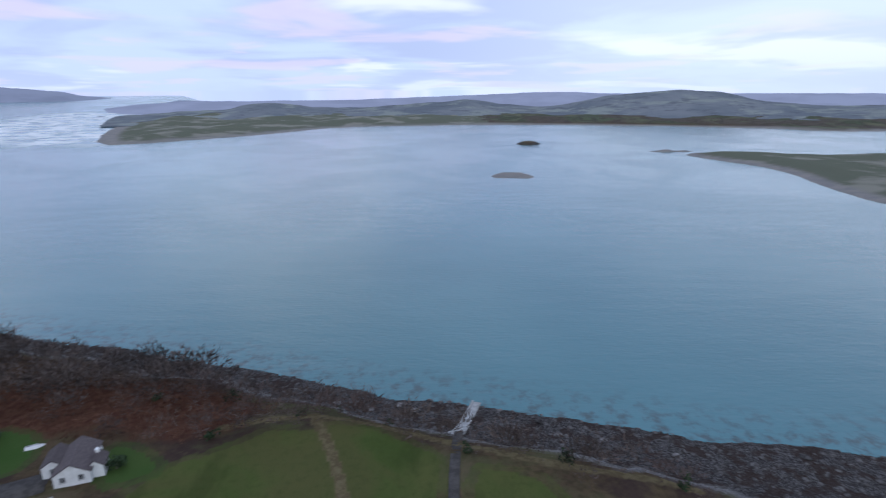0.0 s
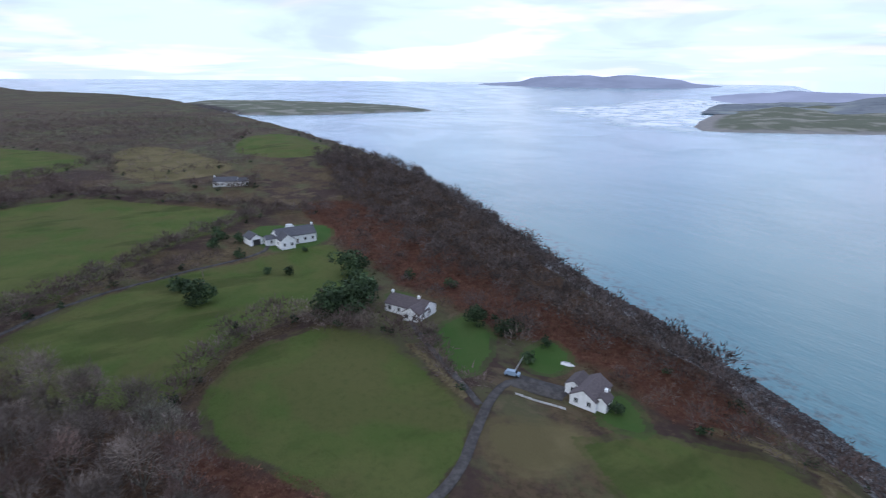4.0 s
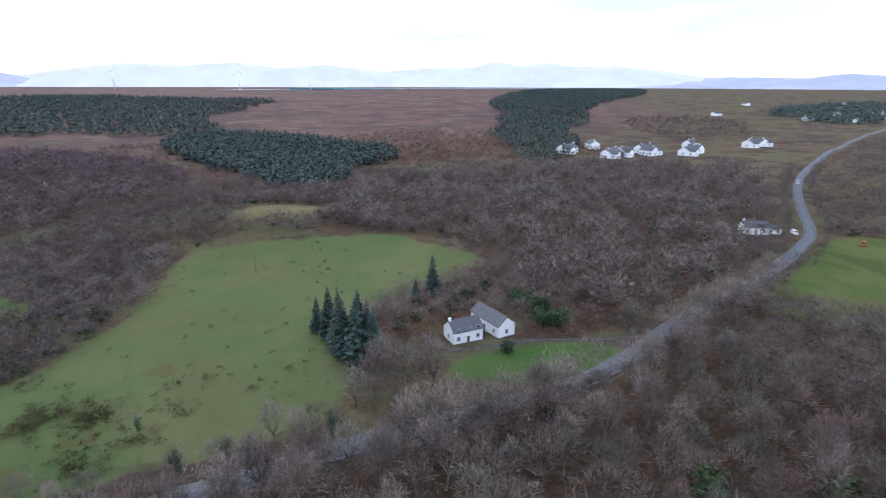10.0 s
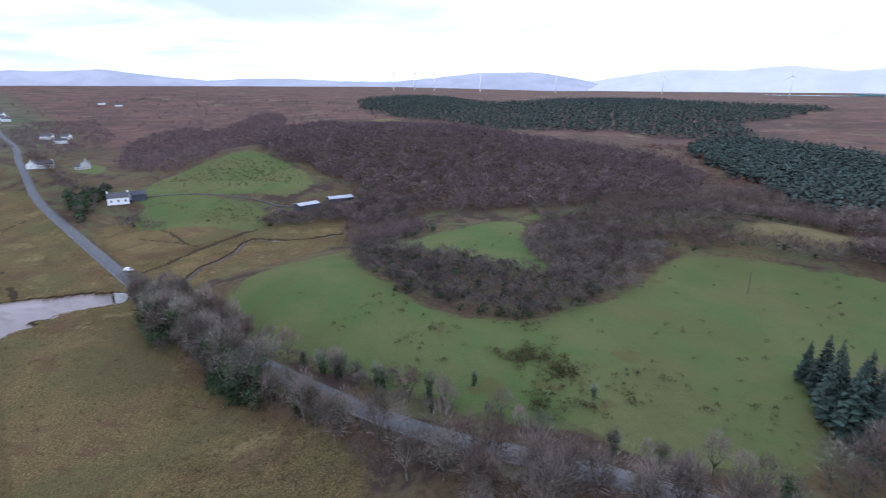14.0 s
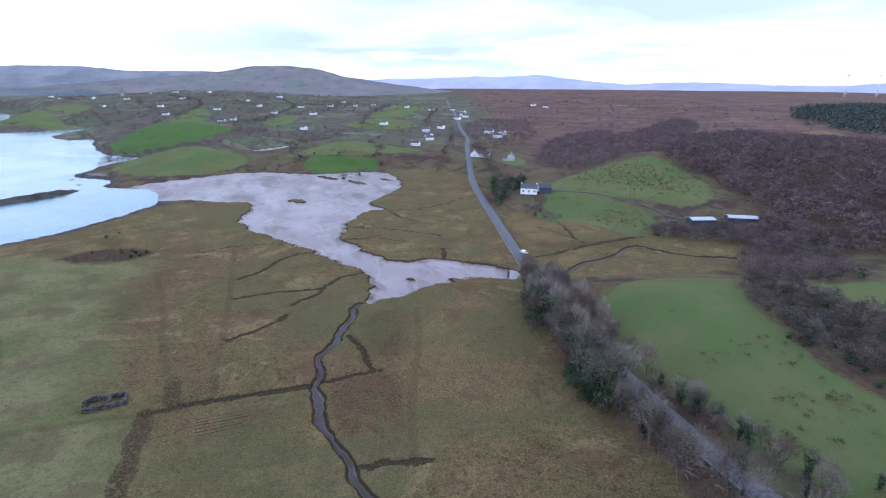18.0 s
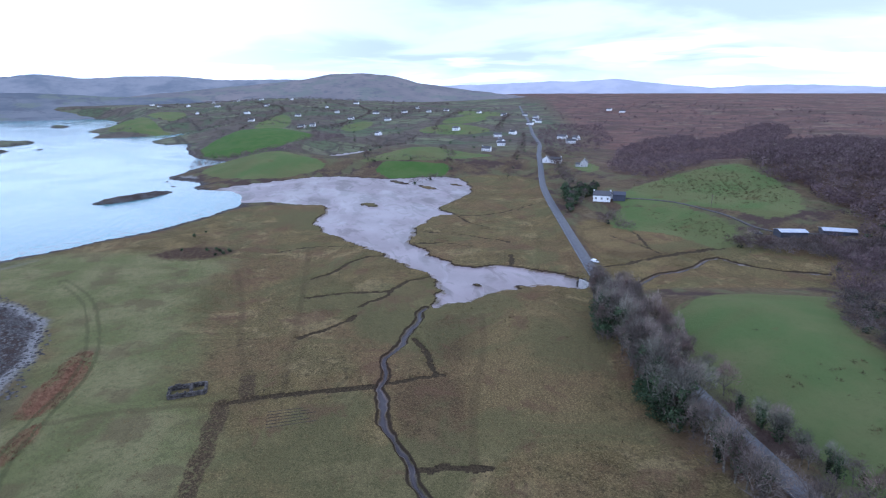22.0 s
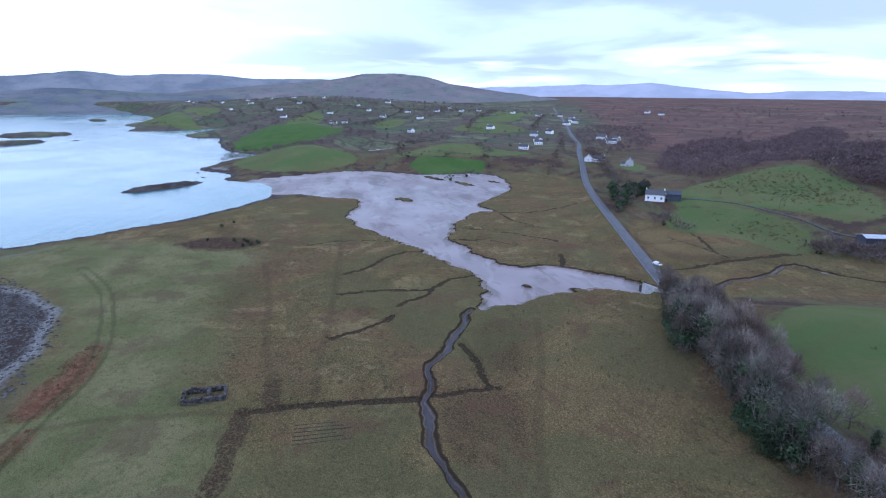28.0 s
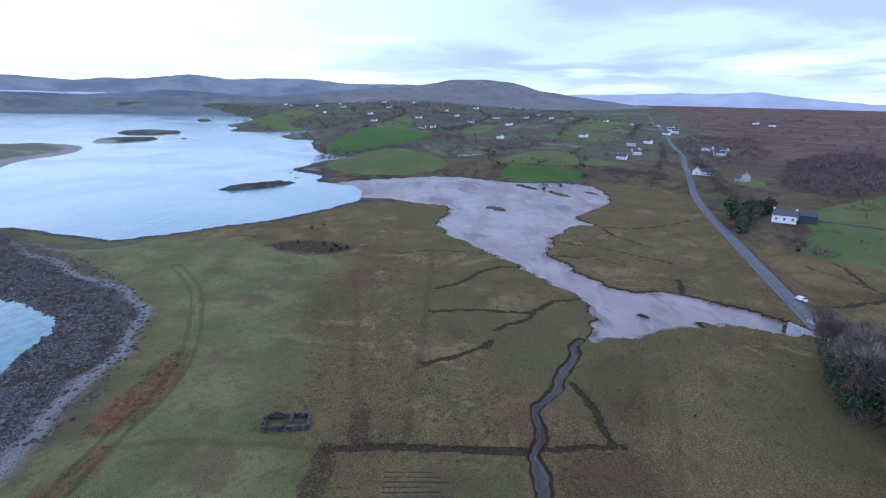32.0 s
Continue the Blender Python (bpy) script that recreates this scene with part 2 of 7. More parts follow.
    ms = k.mix(k.math("MULTIPLY", k.math("MULTIPLY", k.ramp(k.noise(0.9, 5, rough=0.8), 0.52, 0.62), k.ramp(k.noise(0.06, 4), 0.42, 0.60)), 0.45), ms, (0.06, 0.045, 0.026))
    ms = k.mix(k.math("MULTIPLY", k.ramp(k.noise(0.014, 6, distort=0.7, rough=0.62), 0.52, 0.60), 0.6), ms, (0.100, 0.094, 0.042))
    ms = k.mix(k.math("MULTIPLY", k.ramp(k.noise(0.040, 6, distort=0.5, rough=0.68), 0.55, 0.63), 0.6), ms, (0.112, 0.066, 0.040))
    ms = k.times(ms, k.ramp(k.noise(3.6, 3, rough=0.8), 0.30, 0.70, (0.60, 1.44)))
    c = k.mix(inside("marsh", 2.0, 0.4), c, ms)
    gm = k.mix(k.ramp(mid, 0.35, 0.65), (0.130, 0.132, 0.054), (0.186, 0.166, 0.080))
    gm = k.mix(k.math("MULTIPLY", k.ramp(fine, 0.45, 0.7), 0.6), gm, (0.085, 0.086, 0.040))
    gm = k.mix(k.math("MULTIPLY", k.ramp(k.noise(0.06, 5), 0.52, 0.64), 0.6), gm, (0.115, 0.088, 0.048))
    gm = k.times(gm, k.ramp(k.noise(3.2, 3, rough=0.8), 0.30, 0.70, (0.66, 1.36)))
    c = k.mix(inside("sward", 9.0, 2.2), c, gm)
    # bracken
    br = k.mix(k.ramp(fine, 0.35, 0.65), (0.088, 0.038, 0.026), (0.142, 0.070, 0.044))
    c = k.mix(inside("bracken", 2.5, 1.0), c, br)
    c = k.mix(inside("rust", 1.6, 0.5), c, k.mix(k.ramp(fine, 0.35, 0.65), (0.150, 0.072, 0.042), (0.235, 0.130, 0.078)))
    c = k.mix(k.ramp(k.math("ADD", k.attr("ditch"), k.math("MULTIPLY", wob, 0.03)), 0.24, 0.06), c, k.mix(k.ramp(tuft, 0.4, 0.6), (0.036, 0.027, 0.018), (0.078, 0.058, 0.034)))
    c = k.mix(k.math("MULTIPLY", k.attr("seam"), 0.3), c, (0.065, 0.046, 0.026))
    c = k.mix(k.math("MULTIPLY", k.attr("band"), k.ramp(k.noise(0.7, 5, rough=0.75), 0.34, 0.52)), c, k.mix(k.ramp(tuft, 0.4, 0.65), (0.045, 0.032, 0.02), (0.115, 0.08, 0.045)))
    c = k.mix(inside("heath", 2.0, 0.6), c, k.mix(k.ramp(fine, 0.4, 0.6), (0.055, 0.032, 0.024), (0.085, 0.06, 0.035)))
    # pasture
    pt = k.mix(k.ramp(mid, 0.34, 0.66), (0.082, 0.114, 0.030), (0.116, 0.127, 0.042))
    pt = k.mix(k.math("MULTIPLY", k.ramp(k.noise(0.028, 5, distort=0.8), 0.46, 0.60), 0.7), pt, (0.114, 0.108, 0.042))
    pt = k.mix(k.math("MULTIPLY", k.ramp(k.noise(0.05, 6, stretch=(1.0, 0.35, 1.0)), 0.54, 0.64), 0.5), pt, (0.044, 0.060, 0.017))
    pt = k.mix(k.math("MULTIPLY", k.ramp(fine, 0.45, 0.75), 0.4), pt, (0.05, 0.072, 0.019))
    c = k.mix(inside("field", 0.8, 0.35), c, pt)
    pp = k.mix(k.ramp(k.noise(0.03, 5), 0.36, 0.64), (0.094, 0.130, 0.046), (0.130, 0.138, 0.058))
    pp = k.mix(k.math("MULTIPLY", k.ramp(k.noise(0.014, 5, distort=0.7), 0.48, 0.62), 0.55), pp, (0.116, 0.112, 0.048))
    pp = k.mix(k.math("MULTIPLY", k.ramp(fine, 0.50, 0.75), 0.45), pp, (0.08, 0.10, 0.04))
    pp = k.mix(k.math("MULTIPLY", k.ramp(k.noise(0.045, 6), 0.63, 0.70), 0.7), pp, (0.11, 0.095, 0.04))
    c = k.mix(inside("pale", 0.8, 0.45), c, pp)
    lw = k.mix(k.ramp(mid, 0.35, 0.65), (0.060, 0.112, 0.028), (0.080, 0.120, 0.036))
    c = k.mix(inside("lawn", 0.5, 0.1), c, lw)
    c = k.mix(k.attr("strip"), c, k.mix(k.ramp(fine, 0.4, 0.6), (0.13, 0.10, 0.055), (0.19, 0.155, 0.085)))
    # stony shore: shingle high up, dark weed low down
    dd, dc = k.cells(1.1)
    st = k.mix(k.ramp(k.noise(2.4, 4), 0.44, 0.66), (0.038, 0.033, 0.032), (0.185, 0.175, 0.172))
    st = k.mix(k.math("MULTIPLY", k.ramp(k.noise(0.16, 5), 0.46, 0.58), 0.75), st, (0.046, 0.030, 0.024))
    sh = k.attr("shingle")
    st = k.mix(k.ramp(k.math("ADD", sh, k.math("MULTIPLY", wob, 0.35)), -0.5, 2.0), st, k.mix(k.ramp(k.noise(3.0, 3), 0.4, 0.6), (0.13, 0.125, 0.126), (0.27, 0.258, 0.25)))
    c = k.mix(k.attr("stony"), c, st)
    # beach sand at the foot of the spits
    c = k.mix(k.attr("sand"), c, k.mix(k.ramp(mid, 0.4, 0.6), (0.245, 0.232, 0.225), (0.30, 0.275, 0.25)))
    # tidal mud
    md = k.mix(k.ramp(k.noise(0.03, 5), 0.36, 0.66), (0.205, 0.166, 0.168), (0.26, 0.212, 0.218))
    md = k.mix(k.math("MULTIPLY", k.ramp(k.noise(0.012, 4, stretch=(1.0, 2.6, 1.0), distort=0.4), 0.55, 0.62), 0.75), md, (0.112, 0.092, 0.086))
    md = k.mix(k.math("MULTIPLY", k.ramp(k.noise(0.035, 5, stretch=(1.0, 2.2, 1.0), distort=1.4, rough=0.6), 0.53, 0.60), 0.6), md, (0.140, 0.112, 0.106))
    md = k.mix(k.math("MULTIPLY", k.ramp(k.noise(0.028, 5, stretch=(1.0, 1.8, 1.0), distort=1.2), 0.58, 0.66), 0.5), md, (0.30, 0.262, 0.27))
    md = k.mix(k.math("MULTIPLY", k.ramp(k.noise(0.35, 5, rough=0.7), 0.62, 0.70), 0.5), md, (0.085, 0.068, 0.058))
    mud = k.ramp(k.math("ADD", k.attr("mud"), k.math("MULTIPLY", wob, 0.10)), -0.35, 0.25)
    md = k.mix(k.ramp(k.attr("runnel"), -0.3, 0.3), md, (0.052, 0.042, 0.044))
    c = k.mix(mud, c, md)
    c = k.mix(k.math("MULTIPLY", k.attr("rut"), 0.6), c, (0.075, 0.078, 0.034))
    # dark rim in the colour shades the cut bank along the mud's edge
    bank = k.math("MULTIPLY", k.ramp(k.math("ABSOLUTE", k.math("ADD", k.attr("mud"), 0.5)), 0.5, 0.12), 0.92)
    c = k.mix(bank, c, (0.035, 0.024, 0.018))
    wet = k.ramp(k.noise(0.014, 4, stretch=(1.0, 2.0, 1.0), distort=0.3), 0.36, 0.60, (0.50, 0.32))
    wet = k.math("ADD", wet, k.ramp(k.attr("runnel"), -0.3, 0.3, (0.0, 0.15)))
    r = k.math("ADD", k.math("MULTIPLY", mud, wet), k.math("MULTIPLY", k.math("SUBTRACT", 1.0, mud), 0.95))
    k.put(k.b.inputs["Specular IOR Level"], k.math("ADD", k.math("MULTIPLY", mud, 0.24), 0.05))
    rough_bits = k.math("MULTIPLY", k.math("ADD", fine, tuft), k.math("SUBTRACT", 1.0, mud))
    k.bump(rough_bits, 1.0, 0.6)
    return k.done(c, r)


def water_material():
    k = Mat("sea_water", 0.08, 0, 0.5)
    deep = k.mix(k.ramp(k.noise(0.004, 4), 0.4, 0.65), (0.048, 0.166, 0.196), (0.068, 0.196, 0.228))
    shoal = k.math("MULTIPLY", k.attr("shoal"), k.ramp(k.noise(0.20, 5, rough=0.65), 0.46, 0.66))
    deep = k.mix(k.math("MULTIPLY", shoal, 0.7), deep, (0.022, 0.03, 0.032))
    foam = k.math("MULTIPLY", k.attr("surf"), k.ramp(k.noise(0.016, 6, rough=0.62), 0.45, 0.53))
    c = k.mix(foam, deep, (0.85, 0.86, 0.86))
    rip = k.math("ADD", k.noise(0.35, 4, stretch=(0.6, 1.6, 1.0)), k.math("MULTIPLY", k.noise(0.05, 3, stretch=(0.5, 1.5, 1.0)), 2.0))
    k.bump(rip, 0.35, 0.35)
    return k.done(c, k.math("ADD", k.ramp(k.noise(0.007, 5, distort=1.0), 0.38, 0.62, (0.12, 0.19)), k.math("MULTIPLY", foam, 0.5)))


def two_tone(name, a, b, scale, rough=0.85, spec=0.25, vary=0.25, bump=0.0, bscale=None, lo=0.38, hi=0.64):
    """A surface in two tones of noise with a little change from piece to piece."""
    k = Mat(name, rough, 0, spec)
    c = k.mix(k.ramp(k.noise(scale, 5, rough=0.65), lo, hi), a, b)
    c = k.times(c, k.ramp(k.rand(), 0.0, 1.0, (1 - vary, 1 + vary)))
    if bump:
        k.bump(k.noise(bscale or scale * 4, 4), bump, 0.05)
    return k.done(c)


def foliage(name, dark, light, vary=0.3, tone=None):
    k = Mat(name, 0.85, 0, 0.2)
    c = k.mix(k.island(), dark, light)
    c = k.times(c, k.ramp(k.noise(0.13, 3), 0.38, 0.62, (0.62, 1.24)))
    if tone:
        c = k.mix(k.math("MULTIPLY", k.ramp(k.noise(0.028, 5, rough=0.65), 0.46, 0.58), 0.55), c, tone)
        c = k.mix(k.math("MULTIPLY", k.ramp(k.noise(0.041, 5, distort=0.5, rough=0.65), 0.54, 0.64), 0.45), c, (0.150, 0.118, 0.096))
    c = k.times(c, k.ramp(k.rand(), 0.0, 1.0, (1 - vary, 1 + vary)))
    return k.done(c)


GROUND, WATER = ground_material(), water_material()
ASPHALT = two_tone("asphalt", (0.075, 0.075, 0.085), (0.12, 0.12, 0.13), 0.9, 0.8, 0.35, 0.0, 0.3)
GRAVEL = two_tone("gravel_lane", (0.058, 0.052, 0.050), (0.098, 0.090, 0.084), 0.5, 0.9, 0.15, 0.0, 0.1, 6.0)
LINE = two_tone("road_paint", (0.34, 0.34, 0.33), (0.22, 0.22, 0.22), 2.0, 0.7)
RENDER = two_tone("white_render", (0.86, 0.86, 0.86), (0.76, 0.76, 0.75), 0.7, 0.85, 0.2, 0.06)
GREY_RENDER = two_tone("grey_render", (0.40, 0.39, 0.38), (0.52, 0.51, 0.50), 0.7, 0.85, 0.2, 0.1)
SLATE = two_tone("slate_roof", (0.045, 0.045, 0.055), (0.085, 0.082, 0.09), 2.2, 0.6, 0.4, 0.25, 0.4, 6.0)
TILE = two_tone("brown_tile_roof", (0.075, 0.060, 0.062), (0.115, 0.092, 0.092), 2.2, 0.75, 0.3, 0.15, 0.4, 6.0)
PANE = two_tone("window_glass", (0.02, 0.024, 0.03), (0.03, 0.034, 0.04), 0.5, 0.08, 0.6, 0.3)
FRAME = two_tone("window_frame_paint", (0.55, 0.55, 0.55), (0.45, 0.45, 0.45), 2.0, 0.6)
TIMBER = two_tone("weathered_timber", (0.11, 0.085, 0.065), (0.19, 0.16, 0.13), 3.0, 0.9)
STONE = two_tone("field_stone", (0.040, 0.035, 0.032), (0.115, 0.104, 0.095), 1.6, 0.95, 0.2, 0.3, 0.8, 5.0)
PEATY = two_tone("wet_peat", (0.035, 0.026, 0.018), (0.07, 0.05, 0.032), 1.5, 0.9)
ROCK = two_tone("shore_rock", (0.036, 0.029, 0.026), (0.175, 0.162, 0.155), 0.8, 0.85, 0.3, 0.5, 0.7, 3.0)
CONCRETE = two_tone("concrete", (0.33, 0.33, 0.32), (0.46, 0.45, 0.44), 0.8, 0.9, 0.2, 0.1, 0.3)
SHEET = two_tone("galvanised_sheet", (0.32, 0.34, 0.40), (0.44, 0.46, 0.52), 0.6, 0.45, 0.5, 0.1)
BLUE_WALL = two_tone("dark_blue_cladding", (0.05, 0.055, 0.075), (0.07, 0.075, 0.095), 1.0, 0.6)
BLACK = two_tone("black_plastic", (0.015, 0.015, 0.016), (0.03, 0.03, 0.03), 2.0, 0.6)
BARK = two_tone("grey_bark", (0.085, 0.076, 0.060), (0.17, 0.154, 0.125), 1.5, 0.95, 0.1, 0.25)
TWIG = foliage("bare_twigs", (0.120, 0.095, 0.080), (0.228, 0.184, 0.158), 0.32)
TWIG_RED = foliage("birch_twigs", (0.104, 0.070, 0.060), (0.200, 0.140, 0.120), 0.28)
TWIG_PALE = foliage("lichened_twigs", (0.092, 0.086, 0.066), (0.220, 0.206, 0.164), 0.25)
# darker copy of bare_twigs: tone makes up for weaker self-shading in sparse crowns
TWIG_FAR = foliage("shaded_distant_twigs", (0.092, 0.069, 0.058), (0.208, 0.162, 0.140), 0.2, (0.100, 0.062, 0.056))
RED_FAR = foliage("distant_birch_twigs", (0.096, 0.066, 0.068), (0.168, 0.120, 0.118), 0.2, (0.090, 0.058, 0.062))
TWIG_SOUTH = foliage("grey_crown_twigs", (0.134, 0.108, 0.092), (0.246, 0.204, 0.176), 0.2, (0.142, 0.102, 0.088))
# lighter twig copy for the eastern hillside, aerial haze put into its colour
TWIG_HAZED = foliage("hazed_scrub_twigs", (0.112, 0.090, 0.084), (0.205, 0.168, 0.152), 0.2)
COAST_TWIG = foliage("dark_thorn_twigs", (0.080, 0.064, 0.057), (0.170, 0.136, 0.122), 0.2)
RUSTY = foliage("rusty_larch_twigs", (0.105, 0.05, 0.042), (0.21, 0.105, 0.085), 0.2)
DARKLEAF = foliage("evergreen_leaves", (0.026, 0.044, 0.022), (0.066, 0.098, 0.044), 0.3)
LEAF = foliage("green_leaves", (0.034, 0.060, 0.026), (0.068, 0.105, 0.042), 0.25)
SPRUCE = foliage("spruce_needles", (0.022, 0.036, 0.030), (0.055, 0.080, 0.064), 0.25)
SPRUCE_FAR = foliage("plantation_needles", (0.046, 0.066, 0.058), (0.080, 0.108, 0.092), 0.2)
RUSH = foliage("rush_and_gorse", (0.045, 0.048, 0.018), (0.115, 0.095, 0.042), 0.3)
SEDGE = foliage("dead_sedge", (0.115, 0.08, 0.035), (0.235, 0.172, 0.080), 0.3)
FERN = foliage("dead_bracken", (0.110, 0.054, 0.037), (0.196, 0.104, 0.068), 0.3)
RUST_FERN = foliage("rust_red_bracken", (0.165, 0.078, 0.046), (0.25, 0.132, 0.080), 0.2)
WHITE_PAINT = two_tone("white_vehicle_paint", (0.75, 0.75, 0.76), (0.70, 0.70, 0.72), 0.5, 0.3, 0.5, 0.0)
BLUE_PAINT = two_tone("pale_blue_paint", (0.24, 0.32, 0.42), (0.28, 0.36, 0.45), 0.5, 0.3, 0.5, 0.0)
DARK_PAINT = two_tone("dark_vehicle_paint", (0.03, 0.03, 0.035), (0.05, 0.05, 0.055), 0.5, 0.3, 0.5, 0.0)
ORANGE = two_tone("orange_machine_paint", (0.42, 0.13, 0.03), (0.32, 0.10, 0.03), 1.0, 0.5)


# hills with distance haze painted in: bluish base tones plus an emission glow
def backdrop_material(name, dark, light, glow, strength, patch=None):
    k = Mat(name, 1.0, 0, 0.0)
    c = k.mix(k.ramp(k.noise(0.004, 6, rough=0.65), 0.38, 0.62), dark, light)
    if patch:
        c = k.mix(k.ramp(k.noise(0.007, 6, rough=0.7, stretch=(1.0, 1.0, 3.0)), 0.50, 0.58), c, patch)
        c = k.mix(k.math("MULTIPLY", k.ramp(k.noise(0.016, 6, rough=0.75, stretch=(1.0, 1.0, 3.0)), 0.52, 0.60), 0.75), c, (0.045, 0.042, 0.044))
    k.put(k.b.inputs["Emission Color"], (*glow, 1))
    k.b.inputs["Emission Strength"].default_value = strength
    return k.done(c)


# nearer farm, shore and dune hills carry the same haze as a weaker glow
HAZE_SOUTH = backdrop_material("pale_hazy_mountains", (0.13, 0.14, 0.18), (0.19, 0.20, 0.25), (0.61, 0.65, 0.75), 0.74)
HAZE_NEAR = backdrop_material("hazy_blue_grey_farm_hills", (0.065, 0.072, 0.078), (0.15, 0.145, 0.145), (0.30, 0.36, 0.52), 0.34)
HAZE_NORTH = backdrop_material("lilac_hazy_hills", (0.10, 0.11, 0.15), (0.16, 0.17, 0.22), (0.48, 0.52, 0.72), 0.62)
HAZE_MID = backdrop_material("hazy_lilac_grey_mountains", (0.11, 0.12, 0.16), (0.18, 0.18, 0.23), (0.50, 0.55, 0.72), 0.58)
HAZE_FARM = backdrop_material("hazy_brown_green_farm_hills", (0.085, 0.072, 0.066), (0.130, 0.106, 0.092), (0.30, 0.34, 0.46), 0.30, (0.086, 0.090, 0.066))
HAZE_HEAD = backdrop_material("hazy_lilac_headland", (0.10, 0.11, 0.15), (0.16, 0.17, 0.22), (0.44, 0.49, 0.68), 0.50)
HAZE_SHORE = backdrop_material("hazy_dark_shore_hills", (0.050, 0.056, 0.062), (0.105, 0.105, 0.105), (0.30, 0.36, 0.52), 0.24, (0.085, 0.095, 0.065))
HAZE_DUNE = backdrop_material("hazy_grey_green_north_hills", (0.080, 0.088, 0.092), (0.140, 0.142, 0.140), (0.38, 0.46, 0.64), 0.27, (0.19, 0.20, 0.165))


# ---- the lie of the land ----
def rounded(poly, times=2, closed=True):
    """Cut the corners of a plan line."""
    p = np.array(poly, float)
    for _ in range(times):
        q = np.roll(p, -1, 0) if closed else p[1:]
        a = p if closed else p[:-1]
        mid = np.stack([0.75 * a + 0.25 * q, 0.25 * a + 0.75 * q], 1).reshape(-1, 2)
        p = mid if closed else np.concatenate([p[:1], mid, p[-1:]])
    return p


def inside_by(x, y, poly, reach=60.0, times=2):
    """Metres inside a closed plan line, negative outside, cut off at reach."""
    p = rounded(poly, times)
    out = np.full(x.shape, -reach)
    near = (x > p[:, 0].min() - reach) & (x < p[:, 0].max() + reach) & (y > p[:, 1].min() - reach) & (y < p[:, 1].max() + reach)
    if not near.any():
        return out
    px, py = x[near], y[near]
    best, odd = np.full(px.shape, 1e12), np.zeros(px.shape, bool)
    for (ax, ay), (bx, by) in zip(p, np.roll(p, -1, 0)):
        dx, dy = bx - ax, by - ay
        f = np.clip(((px - ax) * dx + (py - ay) * dy) / (dx * dx + dy * dy + 1e-9), 0, 1)
        best = np.minimum(best, (px - ax - f * dx) ** 2 + (py - ay - f * dy) ** 2)
        if dy:
            odd ^= ((ay > py) != (by > py)) & (px < ax + (py - ay) * dx / dy)
    d = np.sqrt(best)
    out[near] = np.clip(np.where(odd, d, -d), -reach, reach)
    return out


def off_line(x, y, line, reach=40.0, times=2):
    """Metres from an open plan line."""
    p = rounded(line, times, False)
    out = np.full(x.shape, reach)
    near = (x > p[:, 0].min() - reach) & (x < p[:, 0].max() + reach) & (y > p[:, 1].min() - reach) & (y < p[:, 1].max() + reach)
    if not near.any():
        return out
    px, py = x[near], y[near]
    best = np.full(px.shape, reach * reach)
    for (ax, ay), (bx, by) in zip(p[:-1], p[1:]):
        dx, dy = bx - ax, by - ay
        f = np.clip(((px - ax) * dx + (py - ay) * dy) / (dx * dx + dy * dy + 1e-9), 0, 1)
        best = np.minimum(best, (px - ax - f * dx) ** 2 + (py - ay - f * dy) ** 2)
    out[near] = np.sqrt(best)
    return out


def union(x, y, polys, reach=60.0, times=2):
    return np.max([inside_by(x, y, p, reach, times) for p in polys], 0)


def step(v, lo, hi):
    f = np.clip((v - lo) / (hi - lo), 0, 1)
    return f * f * (3 - 2 * f)


def waves(x, y, size, seed, octaves=4):
    """Cheap smooth relief of -1 to 1 from a few crossed sines."""
    r, out, amp, tot = np.random.RandomState(seed), 0.0, 1.0, 0.0
    for _ in range(octaves):
        for _ in range(3):
            a, ph = r.uniform(0, 6.28, 2)
            k = 6.28 / size * r.uniform(0.7, 1.4)
            out = out + amp / 3 * np.sin(k * (x * math.cos(a) + y * math.sin(a)) + ph + 0.8 * np.sin(k * 0.6 * (y * math.cos(a) - x * math.sin(a)) + 2 * ph))
        tot, amp, size = tot + amp, amp * 0.5, size * 0.47
    return out / tot


COAST_WEST = [(-2600, -300), (-2200, 60), (-1500, 185), (-1150, 195), (-900, 200), (-626, 216), (-388, 209), (-298, 191), (-212, 168), (-156, 153),
              (-120, 141), (-91, 136), (-74, 129), (-55, 126), (-43, 121), (-14, 112), (4, 108.5), (25, 103.5), (47, 97), (69, 94), (86, 92)]
COAST_BAY = [(110, 97), (139, 98), (151, 100), (166, 103), (177, 118), (186, 135), (205, 160), (225, 190), (262, 205), (271, 200), (263, 172),
             (249, 139), (258, 130), (265, 119), (279, 105), (292, 89), (311, 74), (336, 60), (358, 48)]
COAST_EAST = [(413, 60), (411, 78), (432, 97), (452, 88), (464, 106), (490, 131), (514, 120), (556, 117), (597, 88), (620, 131), (746, 168), (838, 182), (800, 198), (866, 247),
              (947, 237), (1082, 218), (1010, 244), (960, 290), (940, 353), (1068, 368), (1109, 417), (1209, 427), (1390, 437), (1613, 540), (1683, 600), (1690, 800), (1552, 986), (2200, 1300),
              (6000, 1800), (6000, -6000), (-6000, -6000), (-6000, -1300)]
MAINLAND = COAST_WEST + COAST_BAY + COAST_EAST
SPIT_WEST = [(-1150, 190), (-1063, 282), (-1040, 420), (-1070, 563), (-1050, 655), (-1292, 695), (-1678, 527), (-1821, 250), (-1500, 170)]
NORTH_LAND = [(-511, 713), (-415, 790), (-312, 934), (-235, 1123), (-4, 1163), (229, 1147), (441, 1097), (599, 992), (701, 907), (1200, 1150),
              (2500, 1600), (6000, 2600), (6000, 6000), (-2400, 6000), (-1400, 3200), (-978, 1718)]
